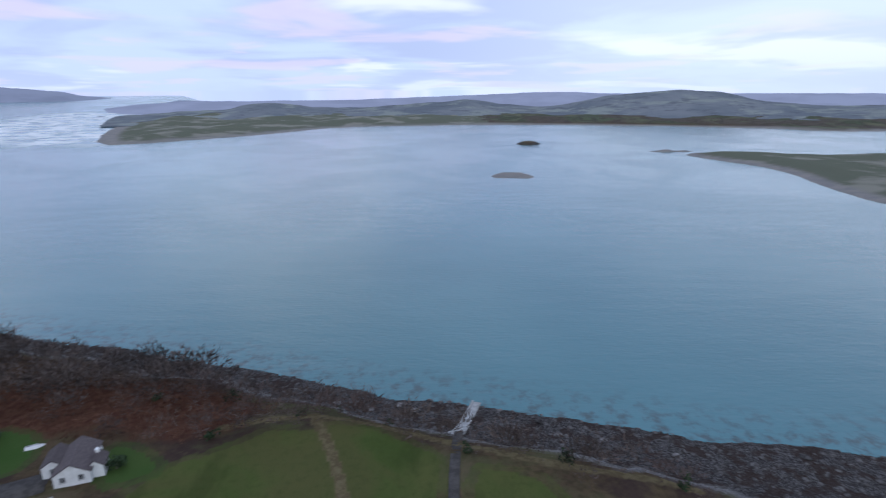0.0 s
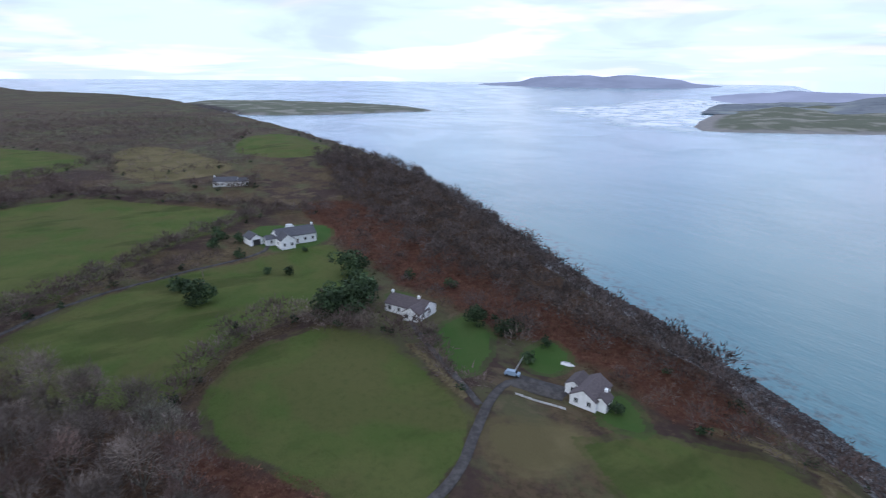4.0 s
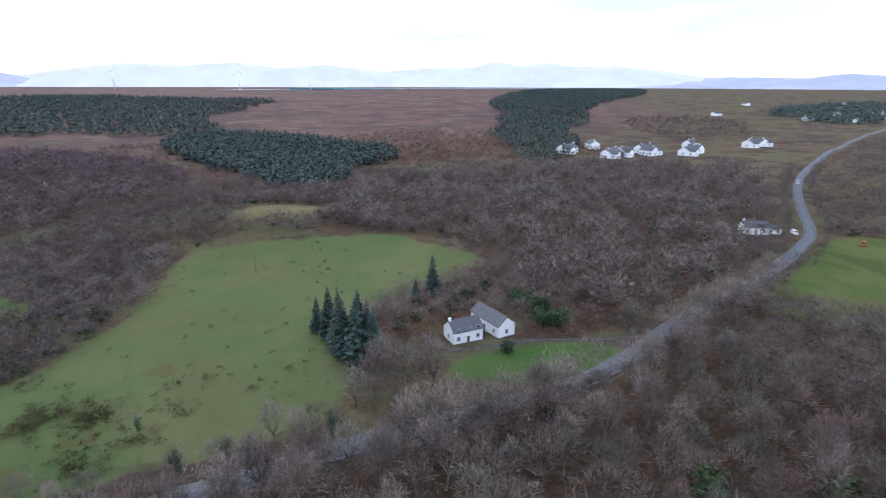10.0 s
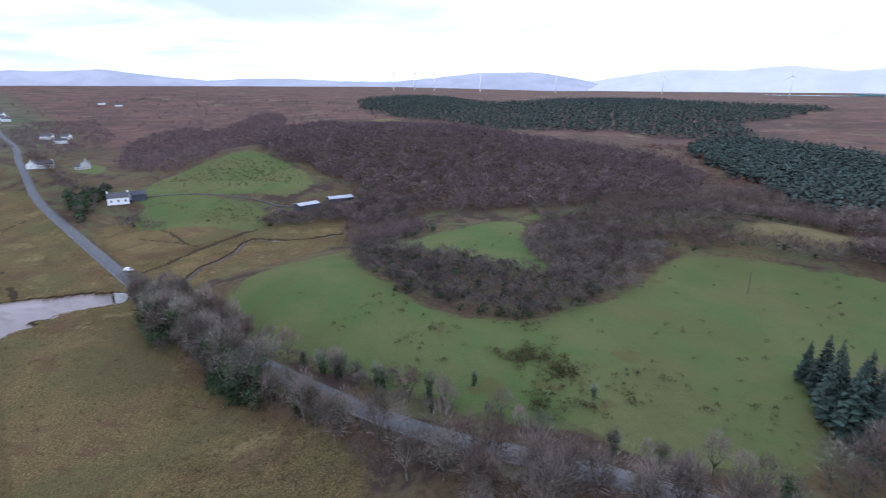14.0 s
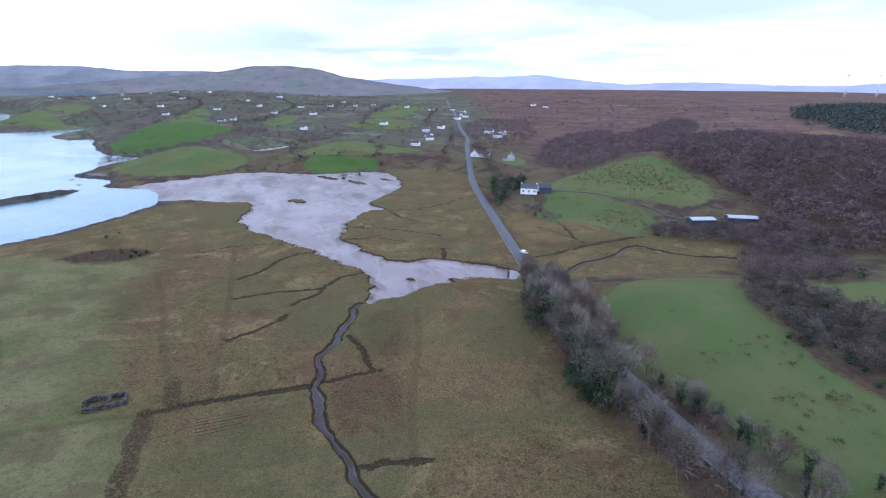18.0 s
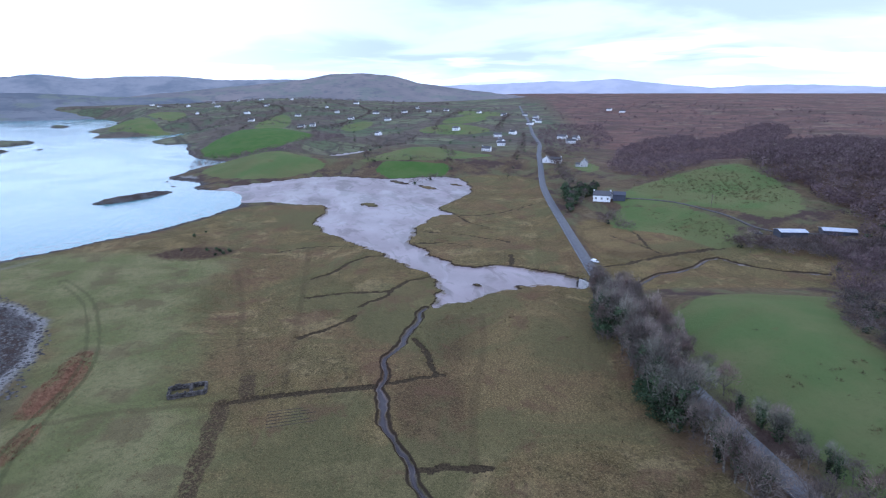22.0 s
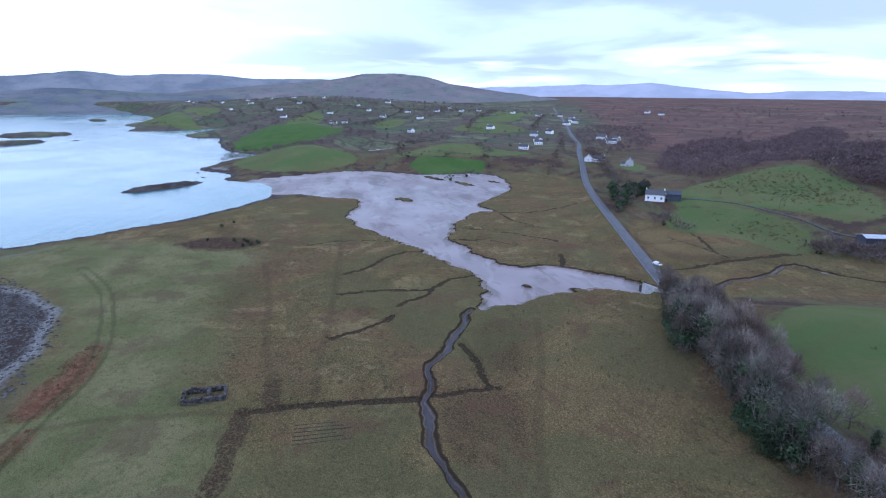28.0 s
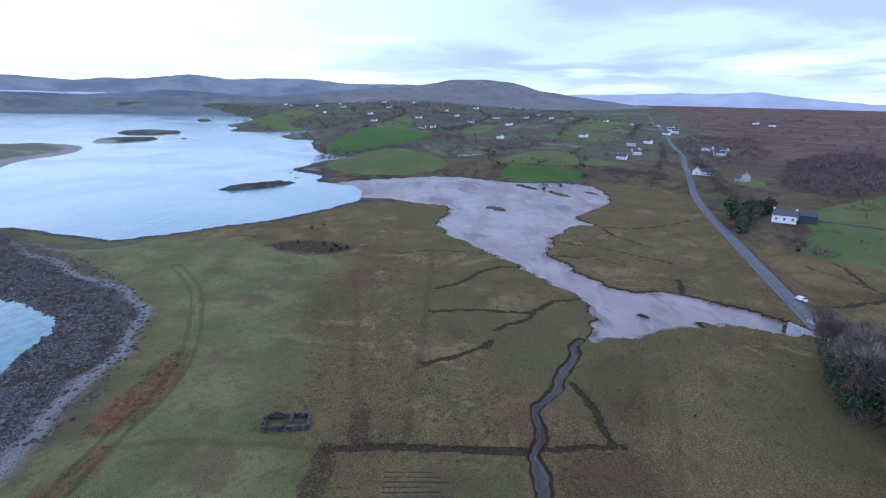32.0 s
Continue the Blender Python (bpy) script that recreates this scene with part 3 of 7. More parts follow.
SPIT_EAST = [(251, 624), (329, 646), (372, 600), (482, 618), (640, 480), (669, 409), (569, 353), (498, 365), (380, 300), (270, 315), (269, 382), (295, 495), (263, 571)]
ISLETS = [[(380, 147), (391, 143), (405, 130), (426, 107), (413, 104), (397, 112), (383, 126), (374, 140)], [(78, 746), (110, 788), (122, 736), (94, 722)],
          [(818, 421), (828, 464), (900, 497), (934, 428), (886, 387)], [(1222, 500), (1315, 512), (1386, 569), (1312, 560)], [(784, 357), (792, 342), (766, 339)],
          [(690, 425), (758, 430), (778, 384), (760, 364), (694, 388)], [(92, 712), (120, 710), (112, 700), (95, 702)],
          [(48, 786), (62, 790), (60, 780)], [(155, 750), (170, 754), (166, 744)], [(262, 722), (288, 720), (276, 712)], [(196, 642), (208, 644), (204, 637)], [(214, 648), (262, 655), (290, 645), (250, 636)],
          [(462, 124), (474, 124), (470, 114)], [(436, 112), (446, 114), (442, 106)]]
SANDBANK = [(22, 441), (40, 489), (66, 484), (74, 440)]
MUD_ISLES = ((337, -29, 9, 4), (399, -101, 8, 3), (391, -78, 12, 4), (178, -55, 2.6, 1.3), (170, -71, 5, 2.5), (420, -60, 14, 4))
MUD = [(374, 66), (361, 42), (358, 28), (346, 9), (338, -8), (290, 7), (250, -12), (233, -23), (197, -39), (178, -44), (159, -31), (163, -45), (171, -62), (175, -79), (160, -96),
       (175, -95), (187, -85), (194, -74), (201, -52), (232, -41), (252, -40), (297, -61), (296, -77), (317, -65), (360, -106), (420, -113), (432, -108),
       (441, -93), (437, -50), (470, -8), (449, 30), (437, 56), (424, 74), (400, 92)]
LAGOON = [(575, -2), (600, 10), (640, -25), (690, -80), (660, -75), (610, -40)]
CREEK = [(160, -32), (150, -27), (142, -24), (130, -16), (118, -13), (104, -11), (91, -13), (77, -15), (66, -20)]
DITCHES = [(0.6, [(114, -12), (114.6, 0), (115.2, 15.5), (114, 24)]), (0.30, [(138, -25), (128.5, -26.4), (117.4, -26.3)]), (0.26, [(115.6, -14), (115.8, -20), (116.2, -28)]),
           (0.30, [(146, 8), (149, 2), (154, -6), (159, -8.5)]), (0.30, [(166, -11), (173, -20.5), (180, -24.5), (187, -28), (191, -40)]), (0.20, [(178, 6.6), (179.5, 0.8), (180, -11), (178, -23.5)]),
           (0.26, [(82.6, -14), (81.3, -21.7), (80.3, -29)]), (0.33, [(302, -65), (291, -83), (291.5, -97), (303, -117), (314, -131)]), (0.40, [(198.5, -55), (198.7, -63), (193.7, -72), (201, -77), (212, -79.5)]),
           (0.26, [(291, -76), (274, -78), (262, -85)]), (0.26, [(225, -30), (222, -14), (204, -4), (198, 6)]), (0.26, [(262, -48), (250, -70), (232, -86)]), (0.23, [(240, -42), (238, -58), (228, -66)]),
           (0.23, [(240, -14), (246, 4), (238, 20)]), (0.23, [(186, -110), (195, -145), (199, -177)]), (0.20, [(256, -159), (228, -152), (204, -144)]), (0.20, [(232, -139), (214, -143), (199, -145)]),
           (0.23, [(186.4, -112), (190, -130), (196.5, -146), (200.5, -178)])]
DRAIN = [(160, -102), (164, -113), (174, -126), (174, -141), (183, -152), (188, -166), (181.6, -165), (172, -170), (164, -178), (158, -190)]
ROAD = [(1500, -560), (1000, -390), (700, -283), (604, -255), (500, -210), (420, -180), (348, -152), (231, -117), (157, -95), (126, -87), (100, -82),
        (76, -79), (52, -77), (23, -76), (0, -77), (-30, -78), (-63, -80), (-84, -86), (-104, -95), (-149, -109), (-204, -131), (-224, -142), (-247, -160),
        (-290, -196), (-330, -224), (-373, -251), (-517, -326), (-760, -420), (-1200, -560)]
LANES = [[(-42, -113), (-42.6, -104), (-48, -101.8), (-60, -101.3), (-71, -99), (-82, -94.6), (-92, -92.5)], [(-52, 22), (-56, 39), (-66, 50), (-72, 57), (-76, 64), (-74, 70), (-66, 72)], [(-72, 55), (-86, 57), (-102, 59), (-113, 62)],
         [(-120, -70), (-141, -45), (-152, -32), (-173, -14), (-181, 9), (-186, 31), (-191, 45), (-198, 48)], [(0, 60), (0, 77), (1, 92)],
         [(287, -172), (270, -195), (235, -205), (206, -205), (190, -228)], [(-75.5, 66.6), (-71, 69.4), (-66.4, 72.2)]]
FIELDS = {
    "slip_field": [(-58, 60), (-49, 76), (-43, 82), (-36, 87), (-28, 88), (-20, 90), (-12, 87), (-6, 83), (-2, 79), (-1, 60)],
    "slip_plot": [(2, 77), (9, 77), (17, 75), (20, 60), (2, 58)],
    "round_field": [(-98, 9), (-111, 15), (-120, 29), (-121, 42), (-108, 51), (-89, 53), (-75, 52), (-69, 52), (-64, 48), (-57, 38), (-52, 32), (-60, 22), (-69, 19), (-79, 13), (-87, 9)],
    "mid_field": [(-145, -34), (-157, -24), (-172, -8), (-180, 12), (-184, 39), (-194, 70), (-170, 70), (-146, 68), (-136, 50), (-129, 32), (-124, 21), (-109, 9), (-104, 3), (-114, -13), (-130, -27)],
    "big_field": [(-128, -93), (-169, -110), (-227, -137), (-251, -116), (-295, -76), (-337, -17), (-285, 30), (-255, 57), (-230, 40), (-213, 14), (-178, -15), (-165, -39), (-152, -66), (-141, -83)],
    "far_field": [(-371, -138), (-587, -187), (-632, -139), (-564, -57), (-468, 0), (-409, -34), (-382, -86), (-348, -99)],
    "dome_field": [(-458, 86), (-571, 137), (-572, 168), (-395, 161), (-381, 122), (-403, 98)]}
PALE = {
    "south_field": [(124, -90), (144, -131), (128, -158), (112, -140), (98, -130), (84, -126), (76, -117), (64, -116), (50, -119), (40, -123), (33, -137), (26, -154), (20, -172), (16, -200), (0, -203), (-55, -208), (-71, -189), (-84, -165), (-79, -153), (-54, -142), (-38, -137), (-22, -121), (-20, -91), (-7, -84), (14, -86), (33, -84), (59, -86), (82, -87), (96, -88)],
    "back_field": [(111, -163), (103, -193), (93, -216), (79, -221), (70, -190), (47, -166), (54, -163), (89, -166)],
    "back_strip": [(84, -236), (58, -276), (53, -261), (79, -221)],
    "hill_field": [(294, -177), (319, -216), (326, -252), (316, -280), (292, -273), (262, -265), (234, -253), (214, -233), (215, -217), (225, -212), (240, -211), (257, -197), (270, -182), (277, -168)],
    "farm_field": [(275, -167), (266, -185), (255, -196), (233, -201), (215, -200), (198, -184), (199, -170), (215, -171), (229, -165), (238, -154), (248, -146)],
    "house_plot": [(400, -200), (452, -226), (418, -232), (372, -205)],
    "point_field": [(507, 107), (560, 92), (556, 50), (500, -6), (482, -2), (447, 43), (464, 83)],
    "shore_field": [(494, -33), (544, -88), (561, -127), (503, -179), (478, -112), (488, -42)],
    "estuary_field": [(1005, 346), (1300, 420), (1400, 453), (1200, 330), (1052, 275), (988, 224)],
    "ridge_field": [(961, 113), (1218, 77), (1111, 48), (900, 50), (800, 68)],
    "brow_field": [(923, -30), (1029, -82), (943, -97), (799, -44)],
    "far_estuary_field": [(1373, 394), (1359, 301), (1205, 257), (1080, 268)],
    "village_field": [(783, -132), (860, -178), (830, -230), (752, -250), (714, -185)],
    "village_upper": [(870, -184), (949, -233), (930, -300), (840, -236)], "village_top": [(960, -240), (1405, -354), (1177, -431), (942, -306)]}
LAWNS = [[(-131, 63), (-133, 70), (-115, 71), (-113, 63)], [(-106, 65), (-109, 79), (-90, 74), (-79, 58), (-91, 58)], [(-84, 75), (-87, 87), (-76, 85), (-72, 76), (-77, 71)],
         [(-63, 83), (-56, 82), (-48, 76), (-55, 71), (-59, 73)], [(-230, 45), (-219, 75), (-202, 77), (-188, 63), (-192, 44)],
         [(-40, -95), (-52, -99), (-65, -99), (-79, -94.5), (-86, -87), (-74, -84), (-60, -83), (-48, -86)],
         [(485, -39), (474, -105), (456, -115), (410, -66)], [(718, 145), (913, 108), (765, 10), (738, 2), (600, 54), (618, 108), (640, 127)]]
MARSH = [[(285, 109), (354, 48), (331, -10), (444, -116), (423, -176), (336, -148), (227, -117), (161, -98), (130, -84), (99, -76), (64, -71), (40, -64), (40, 44), (94, 66), (150, 72), (230, 140)],
         [(157, -101), (158, -120), (150, -154), (140, -200), (167, -226), (201, -190), (268, -159), (260, -130), (198, -111)]]
SWARD = [(272, 200), (243, 127), (259, 112), (241, 53), (227, 33), (206, 45), (171, 44), (145, 35), (123, 38), (116, 26), (70, 24), (60, 64), (99, 72), (120, 72), (146, 72), (166, 80), (190, 96), (214, 124)]
PEAT = [[(204, -118), (221, -150), (200, -156.5), (190, -127)], [(113, -14), (117, -34), (82, -27), (83, -15), (97, -13)], [(152, -33), (155, -49), (126, -44), (119, -28), (140, -28)]]
STRIPS = [[(-27, 91), (-21, 80), (-16, 66)], [(-100, 55), (-90, 55), (-76, 54)], [(-44, 88), (-30, 92), (-18, 92), (-5, 86), (16, 79), (40, 74)]]
TAN_EAST = [(263, -134), (262, -158), (240, -170), (205, -165), (200, -130), (225, -122)]
TAN = [(158, -50), (160, -72), (140, -78), (112, -64), (88, -58), (81, -28), (117, -34)]
SEAMS = [[(213, 34), (180, 27.5), (148, 24.7), (120, 19)], [(241, 6.7), (200, 7.1), (157, 8.6), (131, 10.6), (117, 10.4)],
         [(114, 60), (115.6, 49.5), (115.2, 36.5), (114, 25)], [(150, -48.5), (127, -42.5), (105, -33), (80, -26)], [(220, -119), (226, -153)], [(247, -127), (245, -156)], [(219, -116), (249, -132), (251, -166)]]
BANDS = [[(-106, 8), (-108.5, 10), (-119.3, 21.3), (-123, 29), (-126, 36)], [(-124, 33), (-134, 47), (-147, 54)], [(114, 24), (103, 24.2), (92.5, 24.8), (83, 25.4), (70, 26)], [(124, 19.6), (117, 19)]]
HEATH = [(244, 76), (254, 66), (254, 49), (244, 36), (234, 45), (234, 62)]
KNOLL = [(-6, -234), (-30, -262), (-52, -256), (-46, -236), (-20, -222), (0, -220)]
HOMES = ((-202.5, -152, 12), (-210, -152, 9), (287, -163, 9), (284, -173, 8), (-51, -108, 7.5), (-60, -110.5, 7.5), (200, -212, 9), (190, -229, 10), (415, -216, 12), (-325, 58, 12), (-199, 58, 11), (-117, 64, 9), (-63, 75, 8))
STRAW = [[(-26, 89), (-24.6, 89), (-16, 69), (-17.6, 69)], [(-517, 5), (-542, 45), (-424, 71), (-369, 78), (-362, 23), (-395, 6)], [(-70, 52), (-58, 68), (-46, 64), (-54, 46)], [(188, -173), (157, -214), (143, -196), (154, -167), (183, -155)], [(247, -127), (245, -156), (229, -155), (224, -136), (223, -119)], [(488, -472), (436, -433), (330, -295), (345, -292)], [(486, -644), (396, -618), (467, -694), (498, -689)], [(355, -640), (237, -599), (200, -487), (299, -575)], KNOLL]
BRACKEN = [[(-270, 80), (-240, 116), (-163, 104), (-128, 100), (-102, 100), (-83, 103), (-64, 105), (-44, 103), (-36, 94), (-48, 84), (-65, 85), (-87, 84), (-96, 76), (-117, 78), (-139, 72), (-170, 74), (-194, 72)],
           [(-98, 0), (-86, 9), (-76, 13), (-66, 20), (-58, 26), (-54, 20), (-66, 10), (-84, 2)], [(150, 64), (144, 66.5), (135, 66), (126, 68), (117, 66.5), (118, 63), (128, 60.4), (138, 60.2)], [(114, 61), (109, 63), (101, 64.5), (92, 66), (92, 64), (101, 62.6), (110, 60)]]
WOODS = {
    "near_wood": [(28, -60), (28, -70), (0, -72), (-20, -72), (-40, -73), (-60, -75), (-84, -81), (-105, -91), (-128, -99), (-140, -86), (-152, -68), (-150, -43), (-138, -29), (-109, -15), (-101, -2), (-86, 2), (-70, 8), (-50, 0), (-30, -30), (-10, -52)],
    "south_wood": [(-92, -104), (-110, -104), (-149, -117), (-200, -141), (-236, -175), (-300, -228), (-330, -270), (-270, -325), (-150, -330), (-60, -300), (-30, -262), (-40, -222), (-70, -212), (-90, -190), (-95, -160), (-80, -136)],
    "birch_hill": [(290, -278), (244, -268), (216, -256), (186, -246), (148, -224), (112, -232), (85, -250), (60, -285), (20, -330), (40, -420), (120, -520), (200, -480), (300, -570), (390, -585), (422, -552), (517, -586), (500, -500), (396, -368)],
    "coast_wood": [(-420, 150), (-330, 172), (-290, 168), (-182, 143), (-122, 125), (-86, 118), (-60, 112), (-52, 104), (-69, 98), (-85, 99), (-102, 96), (-141, 95), (-184, 97), (-238, 104), (-330, 120)]}


def ground_height(x, y, masks=False):
    x, y = np.asarray(x, float), np.asarray(y, float)
    r = np.hypot(x, y)
    main = inside_by(x + 3.0 * waves(x, y, 34, 66, 4), y + 3.0 * waves(x, y, 34, 67, 4), MAINLAND, 90)
    spits = union(x, y, [SPIT_WEST, SPIT_EAST], 60)
    north = inside_by(x, y, NORTH_LAND, 200)
    isles = union(x, y, ISLETS, 20)
    bank = inside_by(x, y, SANDBANK, 25)
    land = np.maximum.reduce([main, spits, north, isles, np.minimum(bank - 2, 1.6)])
    marsh = np.maximum.reduce([union(x, y, MARSH), inside_by(x, y, SWARD), inside_by(x, y, MUD) + 6, inside_by(x, y, LAGOON) + 8])
    wx, wy = x + 4.2 * waves(x, y, 26, 61, 5), y + 4.2 * waves(x, y, 26, 62, 5)
    mud = np.maximum(inside_by(wx, wy, MUD, 40), inside_by(x, y, LAGOON, 40))
    wx, wy = x + 1.5 * waves(x, y, 15, 63, 4), y + 1.5 * waves(x, y, 15, 64, 4)
    creek = 0.5 - off_line(wx, wy, CREEK) + 0.35 * waves(x, y, 13, 5, 3) + 0.4 * step(x, 118, 150)
    drain = 0.6 - off_line(wx, wy, DRAIN)
    ditch = np.min([(off_line(x, y, d, 40, 1) if w > 0.5 else off_line(wx, wy, d, 40, 1)) - 0.8 * w for w, d in DITCHES], 0)
    runnel = np.maximum(creek, drain)
    for cx, cy, rx, ry in MUD_ISLES:
        u, v = 0.9 * (x - cx) + 0.43 * (y - cy), -0.43 * (x - cx) + 0.9 * (y - cy)
        mud = np.minimum(mud, (np.hypot(u / rx, v / ry) - 1 + 0.25 * waves(x, y, 9, 68, 2)) * ry)
    mud = np.maximum.reduce([mud, creek, drain])
    road = off_line(x, y, ROAD, 30)
    low = step(-marsh, -4, 42)
    bay = step(off_line(x, y, [(40, 100), (110, 97), (170, 110), (225, 190)], 90), 25, 85)
    rise = step(main, 3 + 5 * (1 - bay), 26 + 60 * step(x, 380, 480))
    h = 0.95 * step(land, -0.5, 9.0) + np.clip(-1.5 + 0.22 * np.clip(land, -14, 0) + 1.5 * step(land, -9, 0), -4, 0)
    up = 8.2 + 1.3 * waves(x, y, 130, 11, 3) + 7 * step(-x, 300, 900) + 24 * step(x, 520, 2100) + 27 * step(-y, 260, 1300)
    h = h + np.maximum(rise * low * up, 0)
    for cx, cy, hh, rx, ry in ((-1165, -290, 56, 170, 80), (-1500, 330, 7, 260, 150), (1650, 60, 22, 420, 260),
                               (215, -370, 20, 110, 95), (350, -455, 10, 130, 100), (330, -285, 9, 60, 55), (0, -240, 8, 42, 32), (95, -125, 2.5, 40, 30), (540, 45, 6, 60, 45),
                               (560, -90, 6, 70, 45), (760, 70, 10, 120, 60), (1000, -260, 14, 240, 140), (-460, 130, 6, 110, 50), (-330, 140, 3, 120, 40), (-90, 34, 1.5, 30, 20)):
        h = h + hh * np.exp(-(((x - cx) / rx) ** 2 + ((y - cy) / ry) ** 2)) * step(main, 0, 30)
    h = h + step(spits, 4, 40) * (4 + 2.0 * waves(x, y, 90, 21, 3)) + step(isles, 0.5, 7) * 1.9
    h = h + step(north, 6, 130) * (8 + 9 * waves(x, y, 210, 31, 4)) * (1 - 0.8 * step(y, 1500, 2300))
    h = h + 0.3 * waves(x, y, 17, 41, 3) * step(land, 3, 10) * (0.35 + 0.65 * low)
    flat = np.exp(-(road / 7.0) ** 4)
    lift = 1.6 * np.exp(-(road / 5.5) ** 4) * (1 - low) * step(main, 0, 10)
    h = h + lift
    bed = 0.06 + 0.05 * waves(x, y, 30, 51, 3)
    h = h + (bed - h) * step(mud, -0.75, 0.55) * step(h, -0.5, 0.0) * (1 - step(5 - road, 0, 1))
    h = h - 0.5 * step(ditch, 0.5, -0.2) * step(h, 0.4, 0.8)
    h = np.where(r > 1700, np.maximum(h, 50 * step(r, 1700, 3800) * (1 - step(north, -200, 0)) + np.where(land > 0, 0.9, -3.0)), h)
    if masks:
        return h, dict(main=main, land=land, north=north, spits=spits, isles=isles, bank=bank, marsh=marsh, mud=mud, road=road, low=low, bay=bay, runnel=runnel, ditch=ditch)
    return h


def one_height(x, y):
    return float(ground_height(np.array([x]), np.array([y]))[0])


def mesh_of(name, verts, faces, material, smooth=False):
    me = bpy.data.meshes.new(name)
    me.from_pydata([tuple(v) for v in verts], [], [tuple(f) for f in faces])
    me.materials.append(material)
    if smooth:
        me.polygons.foreach_set("use_smooth", [True] * len(me.polygons))
    me.update()
    return me


def grid_mesh(name, px, py, pz, material, wrap):
    """A quad sheet over a 2D array of places."""
    rows, cols = px.shape
    me = bpy.data.meshes.new(name)
    me.vertices.add(rows * cols)
    me.vertices.foreach_set("co", np.stack([px, py, pz], -1).astype(np.float32).ravel())
    c = cols if wrap else cols - 1
    i, j = np.meshgrid(np.arange(rows - 1), np.arange(c), indexing="ij")
    a, b = i * cols + j, i * cols + (j + 1) % cols
    q = np.stack([a, b, b + cols, a + cols], -1).reshape(-1, 4)[:, ::-1]
    me.loops.add(q.size)
    me.loops.foreach_set("vertex_index", q.ravel().astype(np.int32))
    me.polygons.add(len(q))
    me.polygons.foreach_set("loop_start", np.arange(0, q.size, 4, dtype=np.int32))
    me.polygons.foreach_set("use_smooth", np.ones(len(q), bool))
    me.update(calc_edges=True)
    me.materials.append(material)
    return me


def give(me, name, values):
    me.attributes.new(name, "FLOAT", "POINT").data.foreach_set("value", np.asarray(values, np.float32).ravel())


def ring_steps(r0, r1, steps):
    out = [r0]
    while out[-1] < r1:
        r = out[-1]
        out.append(r + next(max(lo, f * r) for top, lo, f in steps if r < top))
    return np.array(out)


def build_ground():
    rr = np.concatenate([[1.0, 20.0, 40.0], ring_steps(52, 3800, ((220, 0.56, 0.005), (330, 1, 0.008), (900, 1, 0.014), (9999, 1, 0.025)))])
    aa = np.radians(np.r_[np.arange(-60, 50, 0.19), np.arange(50, 300, 0.36)])
    R, A = np.meshgrid(rr, aa, indexing="ij")
    x, y = R * np.cos(A), R * np.sin(A)
    h, m = ground_height(x, y, True)
    me = grid_mesh("ground", x, y, h, GROUND, True)
    give(me, "field", union(x + 1.2 * waves(x, y, 24, 73, 4), y + 1.2 * waves(x, y, 24, 74, 4), FIELDS.values(), 30, 1))
    qx, qy = x + 2.2 * waves(x, y, 30, 71, 4), y + 2.2 * waves(x, y, 30, 72, 4)
    give(me, "pale", union(qx, qy, PALE.values(), 30, 1))
    give(me, "lawn", union(x, y, LAWNS, 30, 1))
    give(me, "marsh", np.where(m["main"] > 2, union(x, y, MARSH), -60))
    give(me, "sward", inside_by(x, y, SWARD))
    give(me, "heath", inside_by(x, y, HEATH, 30))
    give(me, "peat", union(x, y, PEAT, 20, 1))
    give(me, "tan", union(x, y, [TAN, TAN_EAST], 30))
    give(me, "seam", step(np.min([off_line(x + 0.6 * waves(x, y, 14, 65, 2), y, q, 20, 1) for q in SEAMS], 0), 0.5, 0.1))
    give(me, "band", step(np.min([off_line(x + 0.9 * waves(x, y, 9, 69, 3), y + 0.9 * waves(x, y, 9, 70, 3), q, 20, 1) for q in BANDS], 0), 2.1, 0.7))
    give(me, "strip", step(np.min([off_line(x, y, q, 20, 1) for q in STRIPS], 0), 0.75, 0.35))
    give(me, "straw", union(x, y, STRAW, 30))
    give(me, "bracken", union(x, y, BRACKEN[:2], 30))
    give(me, "rust", union(x, y, BRACKEN[2:], 30))
    give(me, "wood", union(x, y, WOODS.values(), 40))
    give(me, "mud", m["mud"])
    give(me, "shingle", m["main"] - 8 - 9.5 * (1 - m["bay"]))
    give(me, "runnel", m["runnel"])
    give(me, "ditch", np.clip(m["ditch"], -1, 3))
    rut = np.abs(off_line(x, y, [(215, 96), (192, 79), (170, 70), (150, 63), (132, 60), (117, 62), (95, 62), (70, 50)], 20) - 0.9)
    give(me, "rut", step(rut, 0.65, 0.2))
    rocky = step(m["main"], 13 + 10 * (1 - m["bay"]), 10 + 10 * (1 - m["bay"])) * step(x, 262, 200) * step(m["main"], -60, -40)
    rocky = np.maximum(rocky, step(m["main"], 6, 3) * step(m["main"], -60, -40) * (R < 1000))
    rocky = np.maximum(rocky, step(m["isles"], 8, 5) * step(m["isles"], -19, -15))
    give(me, "stony", rocky * (m["mud"] < -1))
    sand = np.maximum(step(m["spits"], 15, 10) * step(m["spits"], -58, -50), step(m["bank"], -22, -20)) * step(m["main"], 0, -30)
    give(me, "sand", np.maximum(sand, step(m["north"], 34, 22) * step(m["north"], -190, -170)))
    give(me, "dune", np.where((m["north"] > -150) & (x < 60 + 60 * waves(x, y, 300, 37, 3)) & (y < 1500 - 0.5 * x), m["north"], np.where(m["spits"] > 0, m["spits"], -30)))
    south = step(-y - 0.15 * np.abs(x), 330, 620) * (1 - step(-x - 0.7 * -y, 0, 300))
    south = np.maximum(south, step(-0.36 * x - 27 - y, 25, 110) * step(x, 300, 400))
